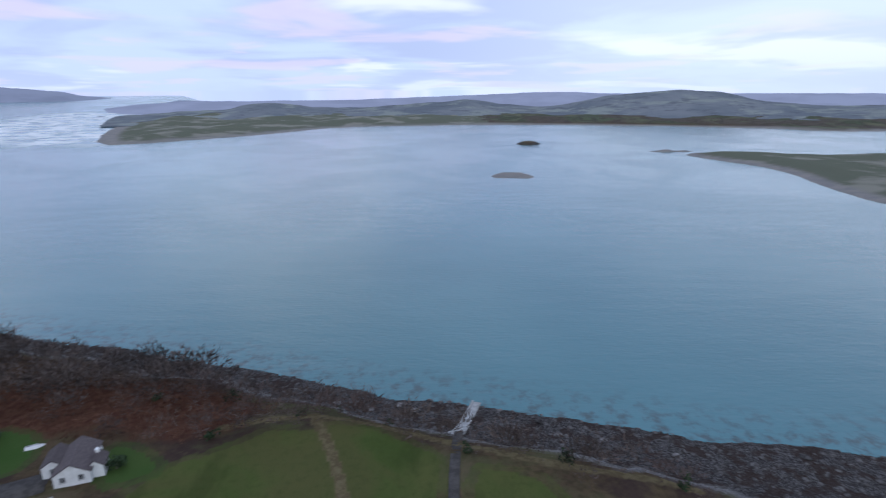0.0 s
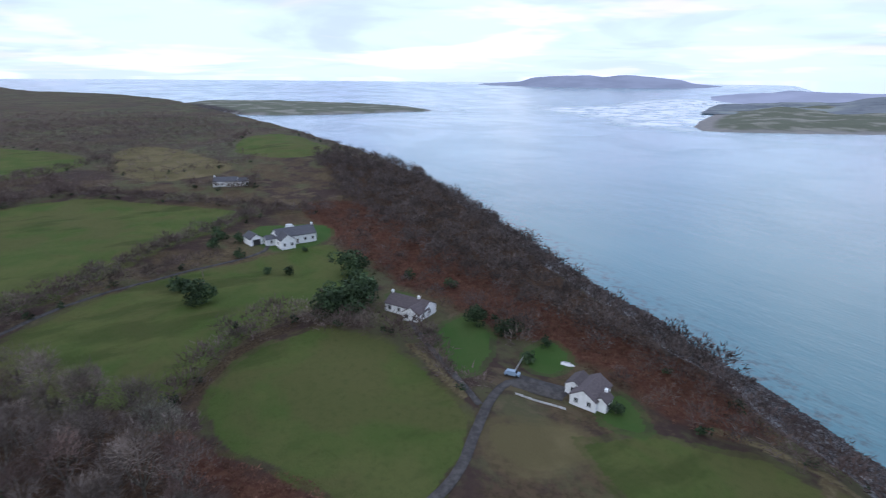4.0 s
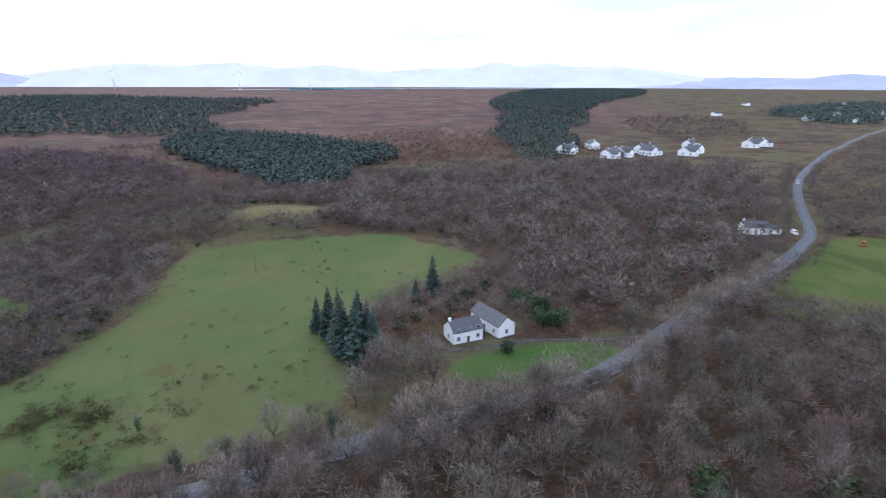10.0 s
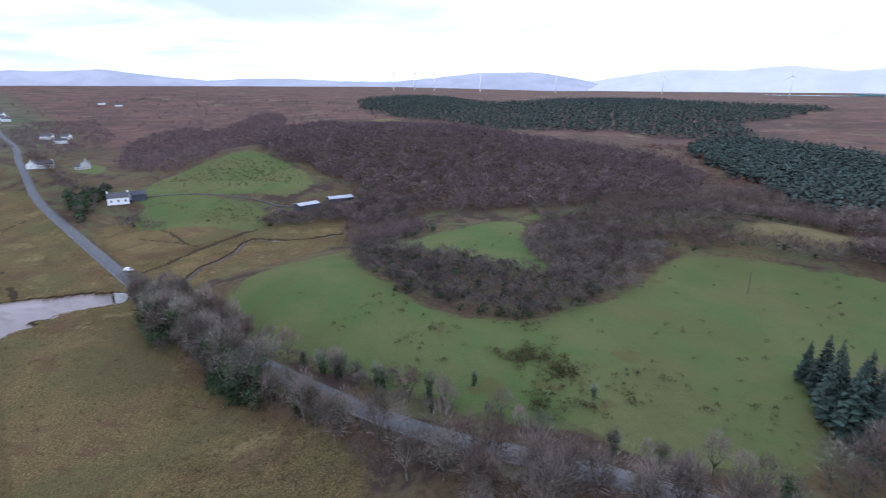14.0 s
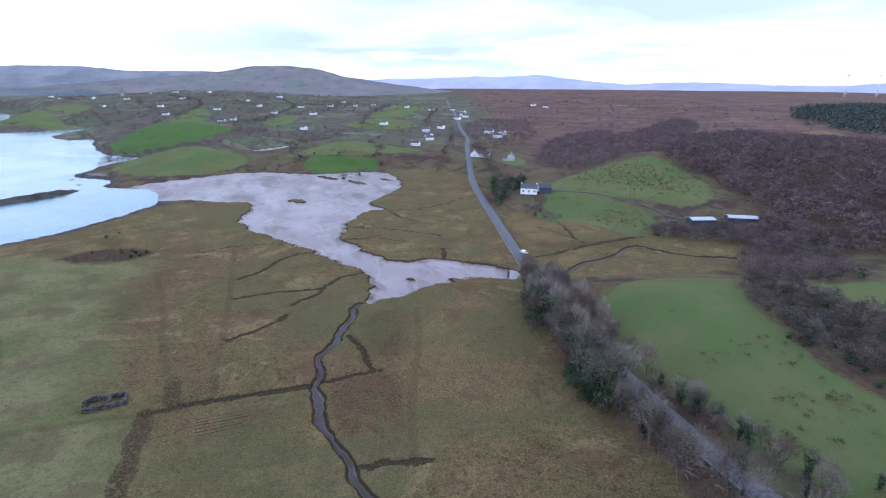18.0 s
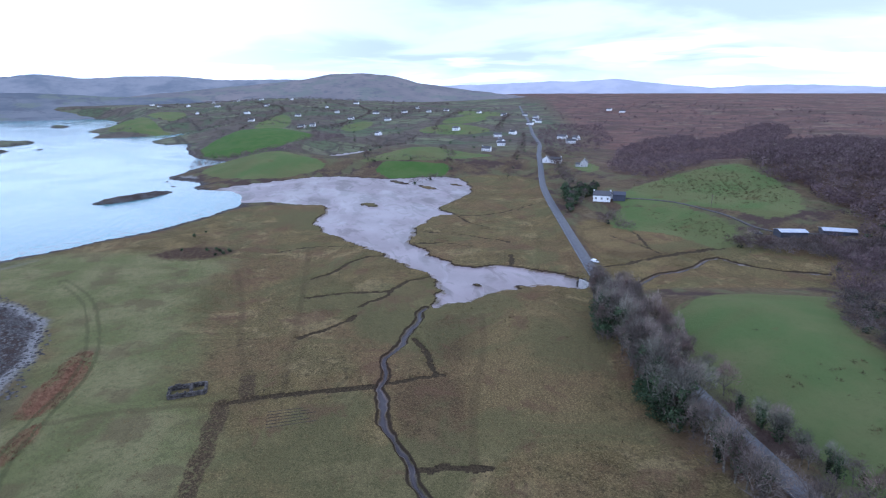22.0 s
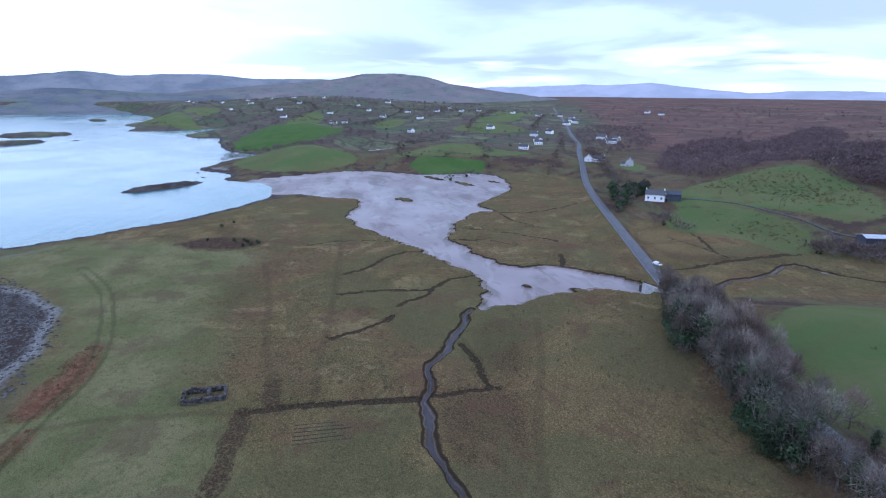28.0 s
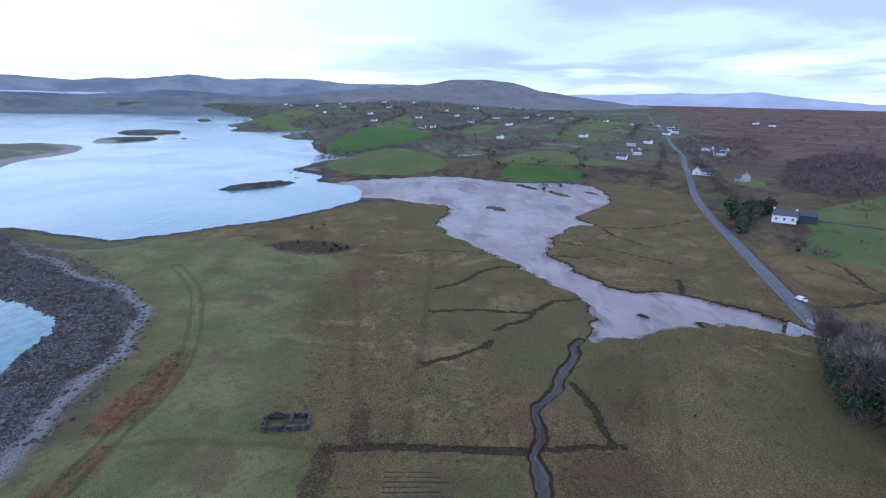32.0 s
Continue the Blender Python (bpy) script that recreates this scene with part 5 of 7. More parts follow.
# ---- roads and lanes ----
def ribbon(line, half, lift, gap=3.0, times=2, crown=0.0, off=0.0, lo=0.0, hi=1.0, skirt=0.25):
    """A strip with thickness that follows the ground along a plan line."""
    p = rounded(line, times, False)
    d = np.r_[0, np.cumsum(np.hypot(*np.diff(p, axis=0).T))]
    s = np.linspace(d[-1] * lo, d[-1] * hi, max(int(d[-1] * (hi - lo) / gap), 2))
    c = np.stack([np.interp(s, d, p[:, 0]), np.interp(s, d, p[:, 1])], 1)
    t = np.gradient(c, axis=0)
    t /= np.linalg.norm(t, axis=1)[:, None]
    nrm = np.stack([-t[:, 1], t[:, 0]], 1)
    mid = ground_height(c[:, 0], c[:, 1])
    k = np.ones(5) / 5
    mid = np.convolve(np.pad(mid, 2, mode="edge"), k, "valid")
    cols = []
    for u, dz in ((-1, -skirt), (-1, 0), (0, crown), (1, 0), (1, -skirt)):
        q = c + nrm * (off + u * half)
        z = np.maximum(mid, ground_height(q[:, 0], q[:, 1])) if skirt > 0.1 else mid
        cols.append(np.stack([q[:, 0], q[:, 1], z + lift + dz], 1))
    g = np.stack(cols, 1)
    return g[..., 0], g[..., 1], g[..., 2]


def build_roads():
    g = ribbon(ROAD, 2.35, 0.12, 4.0, crown=0.06)
    tagged(new("road", grid_mesh("road", *g, ASPHALT, False)), "narrow grey asphalt country road", "road", kind="structure")
    for off in (-2.12, 2.12):
        g = ribbon(ROAD, 0.06, 0.155, 4.0, off=off, skirt=0.01)
        tagged(new("trim_road_edge_line", grid_mesh("trim_road_edge_line", *g, LINE, False)), "worn pale painted road edge line", "road line", kind="structure")
    for i, ln in enumerate(LANES):
        g = ribbon(ln, (0.5, 0.95, 0.7, 0.75, 0.9, 0.8, 2.6)[i], 0.08, 2.5)
        tagged(new("road_lane", grid_mesh("road_lane", *g, GRAVEL, False)), "narrow dark gravel farm lane", "lane", kind="structure")


build_roads()


# ---- west: houses on the headland ----
h = house(-62.9, 75.4, 111, "white rendered bungalow with brown tiled roof and gravel yard")
h.scale = (0.9, 0.9, 0.9)
block(h, 9.0, 5.8, 2.3, 1.8, roof=TILE, chimneys=(), front=0, back=3, ends=2, door=False)
block(h, 5.5, 3.6, 2.3, 1.2, x=1.6, y=3.7, roof=TILE, front=0, back=2, ends=1, door=False)
block(h, 3.6, 2.6, 2.2, 1.0, x=-1.5, y=-3.5, rot=0, roof=TILE, chimneys=(0.6,), front=2, ends=0)
h = house(-117, 64.5, 27, "white bungalow with grey tiled roof beside dark evergreens")
block(h, 12, 6.6, 2.4, 1.8, roof=TILE, chimneys=(-0.96, 0.45), front=4, back=3, ends=1)
block(h, 5.2, 4.6, 2.4, 1.5, x=3.8, y=-3.1, rot=90, roof=TILE, front=1, back=1, ends=2, door=False)
h = house(-199.5, 58.5, 92, "long white house with slate roof and gabled front wing")
block(h, 15, 7.6, 3.1, 2.4, chimneys=(0.95,), front=5, back=3, ends=1)
block(h, 7, 5.4, 3.0, 2.0, x=-5.0, y=-4.6, rot=90, front=1, back=1, ends=2, door=False)
block(h, 4.0, 4.0, 2.4, 1.0, x=-9.2, y=0.5, front=1, back=1, ends=1, door=False)
h = tagged(base("garage", -203.5, 44, 8), "small white garage with slate roof", "garage")
block(h, 7, 4.6, 2.5, 1.6, front=0, ends=0, door=False)
child("garage_door", Solid().box(-0.03, -1.4, 0, 0.06, 1.4, 2.2).mesh("garage_door", DARK_PAINT), h, at=pose(3.5, 0, 0))
h = house(-325, 58, 68, "low white house with slate roof beside rough pasture")
block(h, 13, 7, 2.8, 2.0, chimneys=(-0.9,), front=4, back=2, ends=1)
block(h, 5, 5, 2.5, 1.6, x=9.4, y=0.4, front=1, ends=1, door=False)
h = house(-847, -143, 30, "lone pale stone house on the hillside")
block(h, 12, 7, 4.2, 2.2, wall=GREY_RENDER, roof=TILE, chimneys=(-0.9, 0.9), front=3, ends=0, detail=False)
h = house(-202.5, -152, 150, "white roadside house with slate roof and flat annex")
h.scale = (0.95, 0.95, 0.95)
block(h, 10, 6.5, 3.0, 2.2, chimneys=(-0.9,), front=3, back=2, ends=1)
block(h, 6, 5, 2.6, 0.9, x=7.6, y=0.4, front=2, ends=1, door=False)

# ---- south: the cottage and its barn ----
h = house(-50.8, -107.9, 184, "two-storey white cottage with blue slate roof and gable chimney")
h.scale = (0.93, 0.93, 0.93)
block(h, 8.4, 5.6, 3.3, 2.2, chimneys=(-0.94,), front=3, back=2, ends=1, storeys=2)
h = tagged(base("barn", -59.9, -110.4, 100), "whitewashed stone barn with patched slate roof", "barn")
block(h, 11.5, 4.9, 3.1, 1.9, front=3, back=2, ends=1)
for px in (-1.2, 0.6):
    child("skylight", Solid().box(-0.4, -0.55, 0, 0.4, 0.55, 0.07).mesh("skylight", SHEET), h, at=pose(px, 1.25, 4.24, 0, 0, 0) @ pose(0, 0, 0, -38, 0, 0))

# ---- west village along the road ----
for i, (x, y, rot, L) in enumerate(((-279, -396, 20, 15), (-323, -419, 70, 13), (-298, -362, 28, 17), (-316, -367, 16, 11), (-346, -377, 15, 14), (-338, -362, 100, 10), (-371, -351, 20, 16), (-385, -358, 100, 10), (-464, -369, 30, 15), (-482, -372, 80, 10), (-410, -388, 20, 10))):
    h = house(x, y, rot, "white bungalow with dark slate roof in a hamlet", "hamlet bungalows")
    h.scale = (1.25, 1.25, 1.25)
    block(h, L, 7.5, 3.4, 2.4, chimneys=(0.6,) if i % 2 else (-0.9, 0.5), front=4, back=4, ends=1)
    if i % 3 != 1:
        block(h, 6, 5.5, 3.0, 1.9, x=L * 0.25, y=4.6, rot=90, front=1, ends=2, door=False)
for i, (x, y) in enumerate(((-760, -520), (-800, -480), (-880, -560), (-905, -500), (-980, -560), (-1010, -640), (-1090, -600), (-700, -620), (-1150, -720), (-1250, -660), (-930, -760))):
    h = house(x, y, 25 * i, "distant white house with dark roof", "distant western houses")
    block(h, 14, 8, 3.6, 2.6, chimneys=(0.9,), front=4, back=4, ends=0, door=False)

# ---- east: farm, sheds and the scattered village ----
h = house(287, -163.5, 60, "white farmhouse with slate roof among dark trees")
block(h, 10, 6, 3.2, 2.2, chimneys=(-0.94, 0.94), front=3, back=3, ends=1)
block(h, 5, 4.5, 2.8, 1.9, x=-4.5, y=-4.8, rot=90, front=1, back=1, ends=1, door=False)
h = tagged(base("shed", 284, -173, 62), "dark corrugated farm shed", "shed")
block(h, 7, 5.5, 3.0, 1.5, wall=BLUE_WALL, roof=BLUE_WALL, front=0, ends=0, door=False)
for x, y, rot, L, wl_, lab in ((199, -212, 74, 12, BLUE_WALL, "long dark blue farm shed with pale sheet roof"), (190.5, -229, 60, 13.5, BLUE_WALL, "long low dark farm shed with pale sheet roof")):
    h = tagged(base("shed", x, y, rot), lab, "shed")
    block(h, L, 6.5, 2.2 if L < 13 else 1.3, 0.8, wall=wl_, roof=SHEET, front=0, ends=0, door=False)
    for i in range(3):
        child("shed_door", Solid().box(-1.0, -0.03, 0, 1.0, 0.05, 1.2).mesh("shed_door", DARK_PAINT), h, at=pose(-L / 3 + i * L / 3, 3.25, 0))
h = house(415, -216, 60, "tall pale grey house with slate roof")
h.scale = (0.72, 0.72, 0.72)
block(h, 12, 8, 5.2, 3.4, rot=90, wall=GREY_RENDER, chimneys=(-0.9, 0.9), front=4, back=4, ends=2, storeys=2)
block(h, 6, 5, 2.8, 1.8, x=6.2, y=3.0, wall=GREY_RENDER, front=2, back=1, ends=1, door=False)
EAST = ((442, -203, 60, 11), (447, -196, 150, 8), (653, -305, 40, 14), (603, -293, 70, 13), (640, -318, 20, 10), (550, -172, 60, 11), (600, -205, 70, 11), (623, -212, 30, 9), (690, -230, 75, 12), (777, -195, 40, 13),
        (760, -80, 20, 12), (889, 26, 60, 13), (930, 10, 80, 10), (1150, 40, 70, 14), (1220, -40, 30, 13), (1187, -120, 80, 16), (1177, -180, 60, 14), (1160, -230, 20, 14), (1500, -100, 60, 16), (1600, 70, 30, 14),
        (1700, 160, 70, 14), (1219, 145, 50, 14), (1560, 330, 30, 15), (1650, 420, 70, 15), (1800, 480, 50, 15), (1109, -655, 60, 15), (1172, -658, 20, 14), (830, -330, 40, 12), (870, -360, 80, 12), (920, -375, 60, 12),
        (980, -400, 30, 12), (1020, -350, 50, 13), (1090, -420, 70, 13), (1300, -300, 70, 14), (1420, -250, 30, 14), (1260, 250, 20, 14), (1050, -60, 40, 15), (980, -120, 60, 13), (1400, 120, 60, 15), (1900, 250, 20, 16),
        (1340, -20, 10, 15), (1060, 120, 75, 13), (1750, 300, 15, 15), (1450, 240, 65, 14), (1120, -330, 15, 13), (720, -262, 35, 11))
for i, (x, y, rot, L) in enumerate(EAST):
    h = house(x, y, rot, "white house with dark slate roof on the estuary hillside", "estuary village houses")
    h.scale = (0.84, 0.84, 0.84)
    near = x < 900
    block(h, L, 7.5, 3.6, 2.6, chimneys=(0.9,) if i % 2 else (-0.9,), front=4, back=4 if near else 0, ends=1 if near else 0, door=near, detail=x < 1300)
    if i % 3 == 0:
        block(h, 6, 5.5, 3.0, 1.9, x=L * 0.25, y=-4.6, rot=90, front=1, ends=1, door=False, detail=near)

# ---- the roofless croft on the marsh ----
r = tagged(base("ruin", 121, 32.6, -84), "low roofless stone croft ruin on rough grass", "ruin")
rng = np.random.RandomState(5)
for ax, ay, bx, by in ((-4, -2.1, 4, -2.1), (-4, 2.1, 4, 2.1), (-4, -2.1, -4, 2.1), (4, -2.1, 4, 2.1), (0.8, -2.1, 0.8, 2.1)):
    n = max(int(math.hypot(bx - ax, by - ay) / 0.55), 2)
    for i in range(n):
        f = (i + 0.5) / n
        px, py, hh = ax + (bx - ax) * f, ay + (by - ay) * f, rng.uniform(0.8, 1.15)
        for z in np.arange(-0.2, hh, 0.32):
            a, b = rng.uniform(0.24, 0.36, 2)
            child("stone", Solid().box(px - a, py - b, z, px + a, py + b, z + 0.31, 0.04).mesh("stone", STONE), r)

# ---- bridge, slipway, walls ----
b = tagged(base("bridge", 162.5, -96.7, 18.5, 0, 0.4), "small concrete road bridge with pale parapets over the tidal creek", "bridge")
for s in (-1, 1):
    child("parapet", Solid().box(-7.5, s * 3.55 - 0.2, -0.8, 7.5, s * 3.55 + 0.2, 3.1, 0.03).mesh("parapet", CONCRETE), b)
    child("abutment", Solid().box(-9 if s < 0 else 4.2, -3.3, -1.2, -4.2 if s < 0 else 9, 3.3, 1.9).mesh("abutment", STONE), b)
s = tagged(base("slipway", 2.5, 101, 0, 0, 0.0), "pale concrete boat slipway running into the sea", "slipway")
for nm, half, off, lift in (("ramp", 0.95, 0.0, 0.3), ("kerb", 0.15, 1.1, 0.5)):
    g = ribbon([(0, 90), (1.5, 97), (5.5, 111.5)], half, lift, 1.5, 1, off=off, skirt=0.9)
    child(nm, grid_mesh(nm, g[0] - 2.5, g[1] - 101, g[2], CONCRETE, False), s)


def wall_along(line, hh, tt, material, label):
    p = rounded(line, 0, False)
    ob = tagged(base("garden_wall", *p[0]), label, "wall")
    z0 = ob.location.z
    for (ax, ay), (bx, by) in zip(p[:-1], p[1:]):
        n = max(int(math.hypot(bx - ax, by - ay) / 1.5), 1)
        a = math.atan2(by - ay, bx - ax)
        for i in range(n):
            f, w = (i + 0.5) / n, math.hypot(bx - ax, by - ay) / n / 2
            qx, qy = ax + (bx - ax) * f, ay + (by - ay) * f
            child("wall_panel", Solid().box(-w, -tt, -0.4, w, tt, hh, 0.03).mesh("wall_panel", material), ob, at=pose(qx - p[0][0], qy - p[0][1], one_height(qx, qy) - z0, 0, 0, math.degrees(a)))


wall_along([(-71.5, 63.4), (-62.6, 68.6)], 0.4, 0.08, GREY_RENDER, "low pale rendered garden wall beside the lane")
wall_along([(-78.5, 69.2), (-82.4, 74.8)], 0.4, 0.08, GREY_RENDER, "low pale rendered garden wall beside the lawn")


# ---- vehicles ----
def vehicle(name, x, y, rot, L, W, H, paint, label, cat, van=False):
    ob = tagged(base(name, x, y, rot, -0.12, None, 1 / PLAN), label, cat)
    s = Solid()
    s.box(-L / 2, -W / 2, 0.28, L / 2, W / 2, H * 0.58, 0.06)
    body = child("body", s.mesh("body", paint), ob)
    if van:
        c0, c1 = -L * 0.48, L * 0.28
    else:
        c0, c1 = -L * 0.42, L * 0.22
    child("cabin", Solid().add([(c0, -W / 2 + 0.08, H * 0.56), (c1 + 0.45, -W / 2 + 0.08, H * 0.56), (c1 + 0.45, W / 2 - 0.08, H * 0.56), (c0, W / 2 - 0.08, H * 0.56), (c0 + 0.25, -W / 2 + 0.22, H), (c1 - 0.15, -W / 2 + 0.22, H), (c1 - 0.15, W / 2 - 0.22, H), (c0 + 0.25, W / 2 - 0.22, H)],
                              [(3, 2, 1, 0), (4, 5, 6, 7), (0, 1, 5, 4), (1, 2, 6, 5), (2, 3, 7, 6), (3, 0, 4, 7)]).mesh("cabin", paint), ob)
    child("windscreen", Solid().add([(c1 + 0.40, -W / 2 + 0.2, H * 0.62), (c1 + 0.40, W / 2 - 0.2, H * 0.62), (c1 - 0.08, W / 2 - 0.3, H * 0.96), (c1 - 0.08, -W / 2 + 0.3, H * 0.96), (c1 + 0.46, -W / 2 + 0.2, H * 0.62), (c1 + 0.46, W / 2 - 0.2, H * 0.62), (c1 - 0.02, W / 2 - 0.3, H * 0.97), (c1 - 0.02, -W / 2 + 0.3, H * 0.97)],
                                   [(3, 2, 1, 0), (4, 5, 6, 7), (0, 1, 5, 4), (1, 2, 6, 5), (2, 3, 7, 6), (3, 0, 4, 7)]).mesh("windscreen", PANE), ob)
    wheel = Solid().tube((0, -0.1, 0), (0, 0.1, 0), 0.32, 0.32, 12).mesh("wheel", BLACK)
    for px in (-L * 0.31, L * 0.31):
        for py in (-W / 2 + 0.08, W / 2 - 0.08):
            child("wheel", wheel, ob, at=pose(px, py, 0.32))
    return ob


vehicle("car", -77.2, 67.2, 40, 4.2, 1.75, 1.45, BLUE_PAINT, "pale blue car parked where the lane bends", "car")
vehicle("car", -192.5, 51.5, 10, 4.3, 1.8, 1.5, WHITE_PAINT, "white car parked before the long house", "car")
vehicle("car", 187.5, -107.2, 198, 4.3, 1.8, 1.5, WHITE_PAINT, "white car on the marsh road", "car")
vehicle("van", -331, -224.5, 36, 5.2, 2.0, 2.3, WHITE_PAINT, "white van on the country road", "van", True)
vehicle("van", -214.5, -143, 60, 5.0, 1.9, 2.1, WHITE_PAINT, "white van parked on the verge", "van", True)
vehicle("car", 207, -202, 70, 4.4, 1.8, 1.5, DARK_PAINT, "dark car parked on the farm track", "car")
vehicle("tractor", -222, -121, 20, 3.6, 1.9, 2.5, ORANGE, "orange tractor standing in the big field", "tractor", True)
vehicle("trailer", -236, -143.5, 55, 5.0, 2.1, 1.6, TIMBER, "brown farm trailer beside the hedge", "trailer", True)
dinghy = tagged(base("dinghy", -75.1, 81.3, 30), "small white dinghy turned over on the grass", "boat")
child("hull", Solid().add([(-1.5, -0.5, 0), (-1.5, 0.5, 0), (0.4, 0.62, 0), (1.7, 0, 0.05), (0.4, -0.62, 0), (-1.4, -0.3, 0.45), (-1.4, 0.3, 0.45), (0.4, 0.36, 0.5), (1.2, 0, 0.42), (0.4, -0.36, 0.5)],
                          [(0, 4, 9, 5), (4, 3, 8, 9), (3, 2, 7, 8), (2, 1, 6, 7), (1, 0, 5, 6), (5, 9, 7, 6), (9, 8, 7), (4, 0, 1, 2, 3)]).mesh("hull", WHITE_PAINT), dinghy)
child("keel", Solid().box(-1.3, -0.04, 0.42, 1.1, 0.04, 0.56).mesh("keel", TIMBER), dinghy)
vehicle("caravan", -217, 62, 70, 4.6, 2.1, 2.3, WHITE_PAINT, "white caravan behind the long house", "caravan", True)


# ---- poles and turbines ----
def pole(x, y, rot, hh=8.5):
    ob = tagged(base("utility_pole", x, y, rot, 0, None, 0.8), "weathered wooden utility pole with crossarm", "utility pole", "utility poles")
    child("post", POLE[0], ob)
    child("crossarm", POLE[1], ob)
    for q in (-0.75, 0, 0.75):
        child("insulator", POLE[2], ob, at=pose(q, 0, 8.42))


POLE = (Solid().tube((0, 0, -0.5), (0, 0, 8.6), 0.16, 0.11, 8).mesh("post", TIMBER), Solid().box(-0.95, -0.06, 8.1, 0.95, 0.06, 8.24).mesh("crossarm", TIMBER), Solid().tube((0, 0, -0.2), (0, 0, 0.05), 0.05, 0.07, 8).mesh("insulator", CONCRETE))
for x, y, rot in ((188.7, -182, 30), (246, -206, 40), (96, -153, 20), (22, -240, 20), (330, -238, 40), (-8, -175, 20), (-128, 44, 60), (-161, 20, 60), (380, -205, 70)):
    pole(x, y, rot)
TOWER = (Solid().tube((0, 0, -1), (0, 0, 70), 2.1, 1.2, 12).mesh("tower", RENDER, True), Solid().box(-2.2, -1.5, 69.5, 5.0, 1.5, 72.5, 0.3).mesh("nacelle", RENDER),
         Solid().add([(-2.6, -0.9, 0), (-2.4, 0.9, 0), (-2.2, 1.2, 8), (-2.5, -1.3, 8), (-2.4, 0.25, 37), (-2.5, -0.25, 37)], [(0, 1, 2, 3), (3, 2, 4, 5), (1, 0, 3, 2), (2, 3, 5, 4)]).mesh("blade", RENDER))
for i, yaw in enumerate((214.3, 212.2, 210.2, 205.5, 198.0, 188.0, 177.6, 171.0)):
    rr = 2350 + 90 * (i % 3)
    ob = tagged(base("wind_turbine", -rr * math.sin(radians(yaw)), rr * math.cos(radians(yaw)), 60), "white three-bladed wind turbine on the bog", "wind turbine", "wind farm")
    child("tower", TOWER[0], ob)
    child("nacelle", TOWER[1], ob)
    for q in range(3):
        child("blade", TOWER[2], ob, at=pose(0, 0, 71, 20 * i + 120 * q, 0, 0))


# ---- woods ----
GREY_TREES = [bare_tree(100 + i, 10.5 + 1.2 * (i % 3), 3.6 + 0.5 * (i % 2), (TWIG, TWIG_RED, TWIG, TWIG_PALE, TWIG)[i]) for i in range(5)]
SHELTER = [bare_tree(150 + i, 11.0, 3.8, COAST_TWIG) for i in range(2)]
IVY = [ivy_tree(200 + i, 8.5 + i) for i in range(3)]
SPRUCES = [spruce(300 + i, 16.0, 3.7) for i in range(3)]
rngs = np.random.RandomState(77)
SHRUBS = [tri_mesh("crown", leaf_crown(np.random.RandomState(400 + i), 420, 1.7, 2.1, 1.7, 0.30, 8), m) for i, m in enumerate((DARKLEAF, DARKLEAF, LEAF))]
STEM = Solid().tube((0, 0, -0.3), (0.1, 0, 1.4), 0.16, 0.09, 6).mesh("trunk", BARK)


def fuzz(seed, n, rx, rz, length, width, cz=None):
    return twig_crown(np.random.RandomState(seed), n, cz or rz * 0.9, rx, rz, length, width)


SCRUB = [fuzz(500 + i, 130, 2.6, 2.2, 1.0, 0.10) for i in range(5)]
LOOSE = [fuzz(510 + i, 60, 2.7, 2.3, 1.3, 0.18) for i in range(4)]
CLUMP = [leaf_crown(np.random.RandomState(530 + i), 62, 1.9, 2.6, 1.9, 0.34, 7) for i in range(5)]
BILLOW = [leaf_crown(np.random.RandomState(535 + i), 80, 2.8, 3.0, 2.6, 0.50, 8) for i in range(4)]
SPARSE = [fuzz(515 + i, 30, 2.8, 2.3, 1.5, 0.26) for i in range(4)]
DOME = [fuzz(525 + i, 210, 3.6, 3.0, 1.0, 0.26) for i in range(4)]
WIDE = [fuzz(520 + i, 120, 3.6, 3.2, 1.1, 0.16) for i in range(5)]


def tree(k, x, y, scale, label, group, z=None):
    plant("tree", (("trunk", GREY_TREES[k % 5][0]), ("crown", GREY_TREES[k % 5][1])), x, y, rngs.uniform(0, 360), scale, label, "tree", group, z)


def trees_at(x, y, lo, hi, label, group):
    z = ground_height(x, y)
    for i in range(len(x)):
        tree(rngs.randint(0, 5), x[i], y[i], rngs.uniform(lo, hi), label, group, z[i])


BUSHY = [tri_mesh("crown", leaf_crown(np.random.RandomState(410 + i), 1500, 4.4, 5.0, 4.0, 0.40, 13), m) for i, m in enumerate((DARKLEAF, DARKLEAF, LEAF))]


def shrub(k, x, y, scale, label, group="evergreen shrubs"):
    big = scale > 1.45
    scale = scale / 2.7 if big else scale
    plant("shrub", (("trunk", STEM), ("crown", (BUSHY if big else SHRUBS)[k % 3])), x, y, rngs.uniform(0, 360), scale, label, "shrub", group)


x, y = scatter(WOODS["near_wood"], 5.2, 1)
ok = (np.hypot(x, y) > 60) & (np.hypot(x, y) < 122)
trees_at(x[ok][::2], y[ok][::2], 0.62, 0.98, "leafless grey-brown woodland tree in winter", "near woodland trees")
CANOPY = [np.concatenate([twig_crown(np.random.RandomState(700 + i), 330, 5.6 + 0.5 * (i % 2), 3.0, 3.4, 1.05, 0.075), twig_crown(np.random.RandomState(720 + i), 30, 2.2, 0.5, 1.8, 2.4, 0.22)]) for i in range(4)]
rest = np.ones(len(x), bool)
rest[np.flatnonzero(ok)[::2]] = False
stuff("woodland_canopy", strew(CANOPY, x[rest], y[rest], 6, 0.75, 1.2), TWIG, "grey-brown leafless canopy of the near wood", "woodland")
x, y = scatter(WOODS["near_wood"], 8.0, 7)
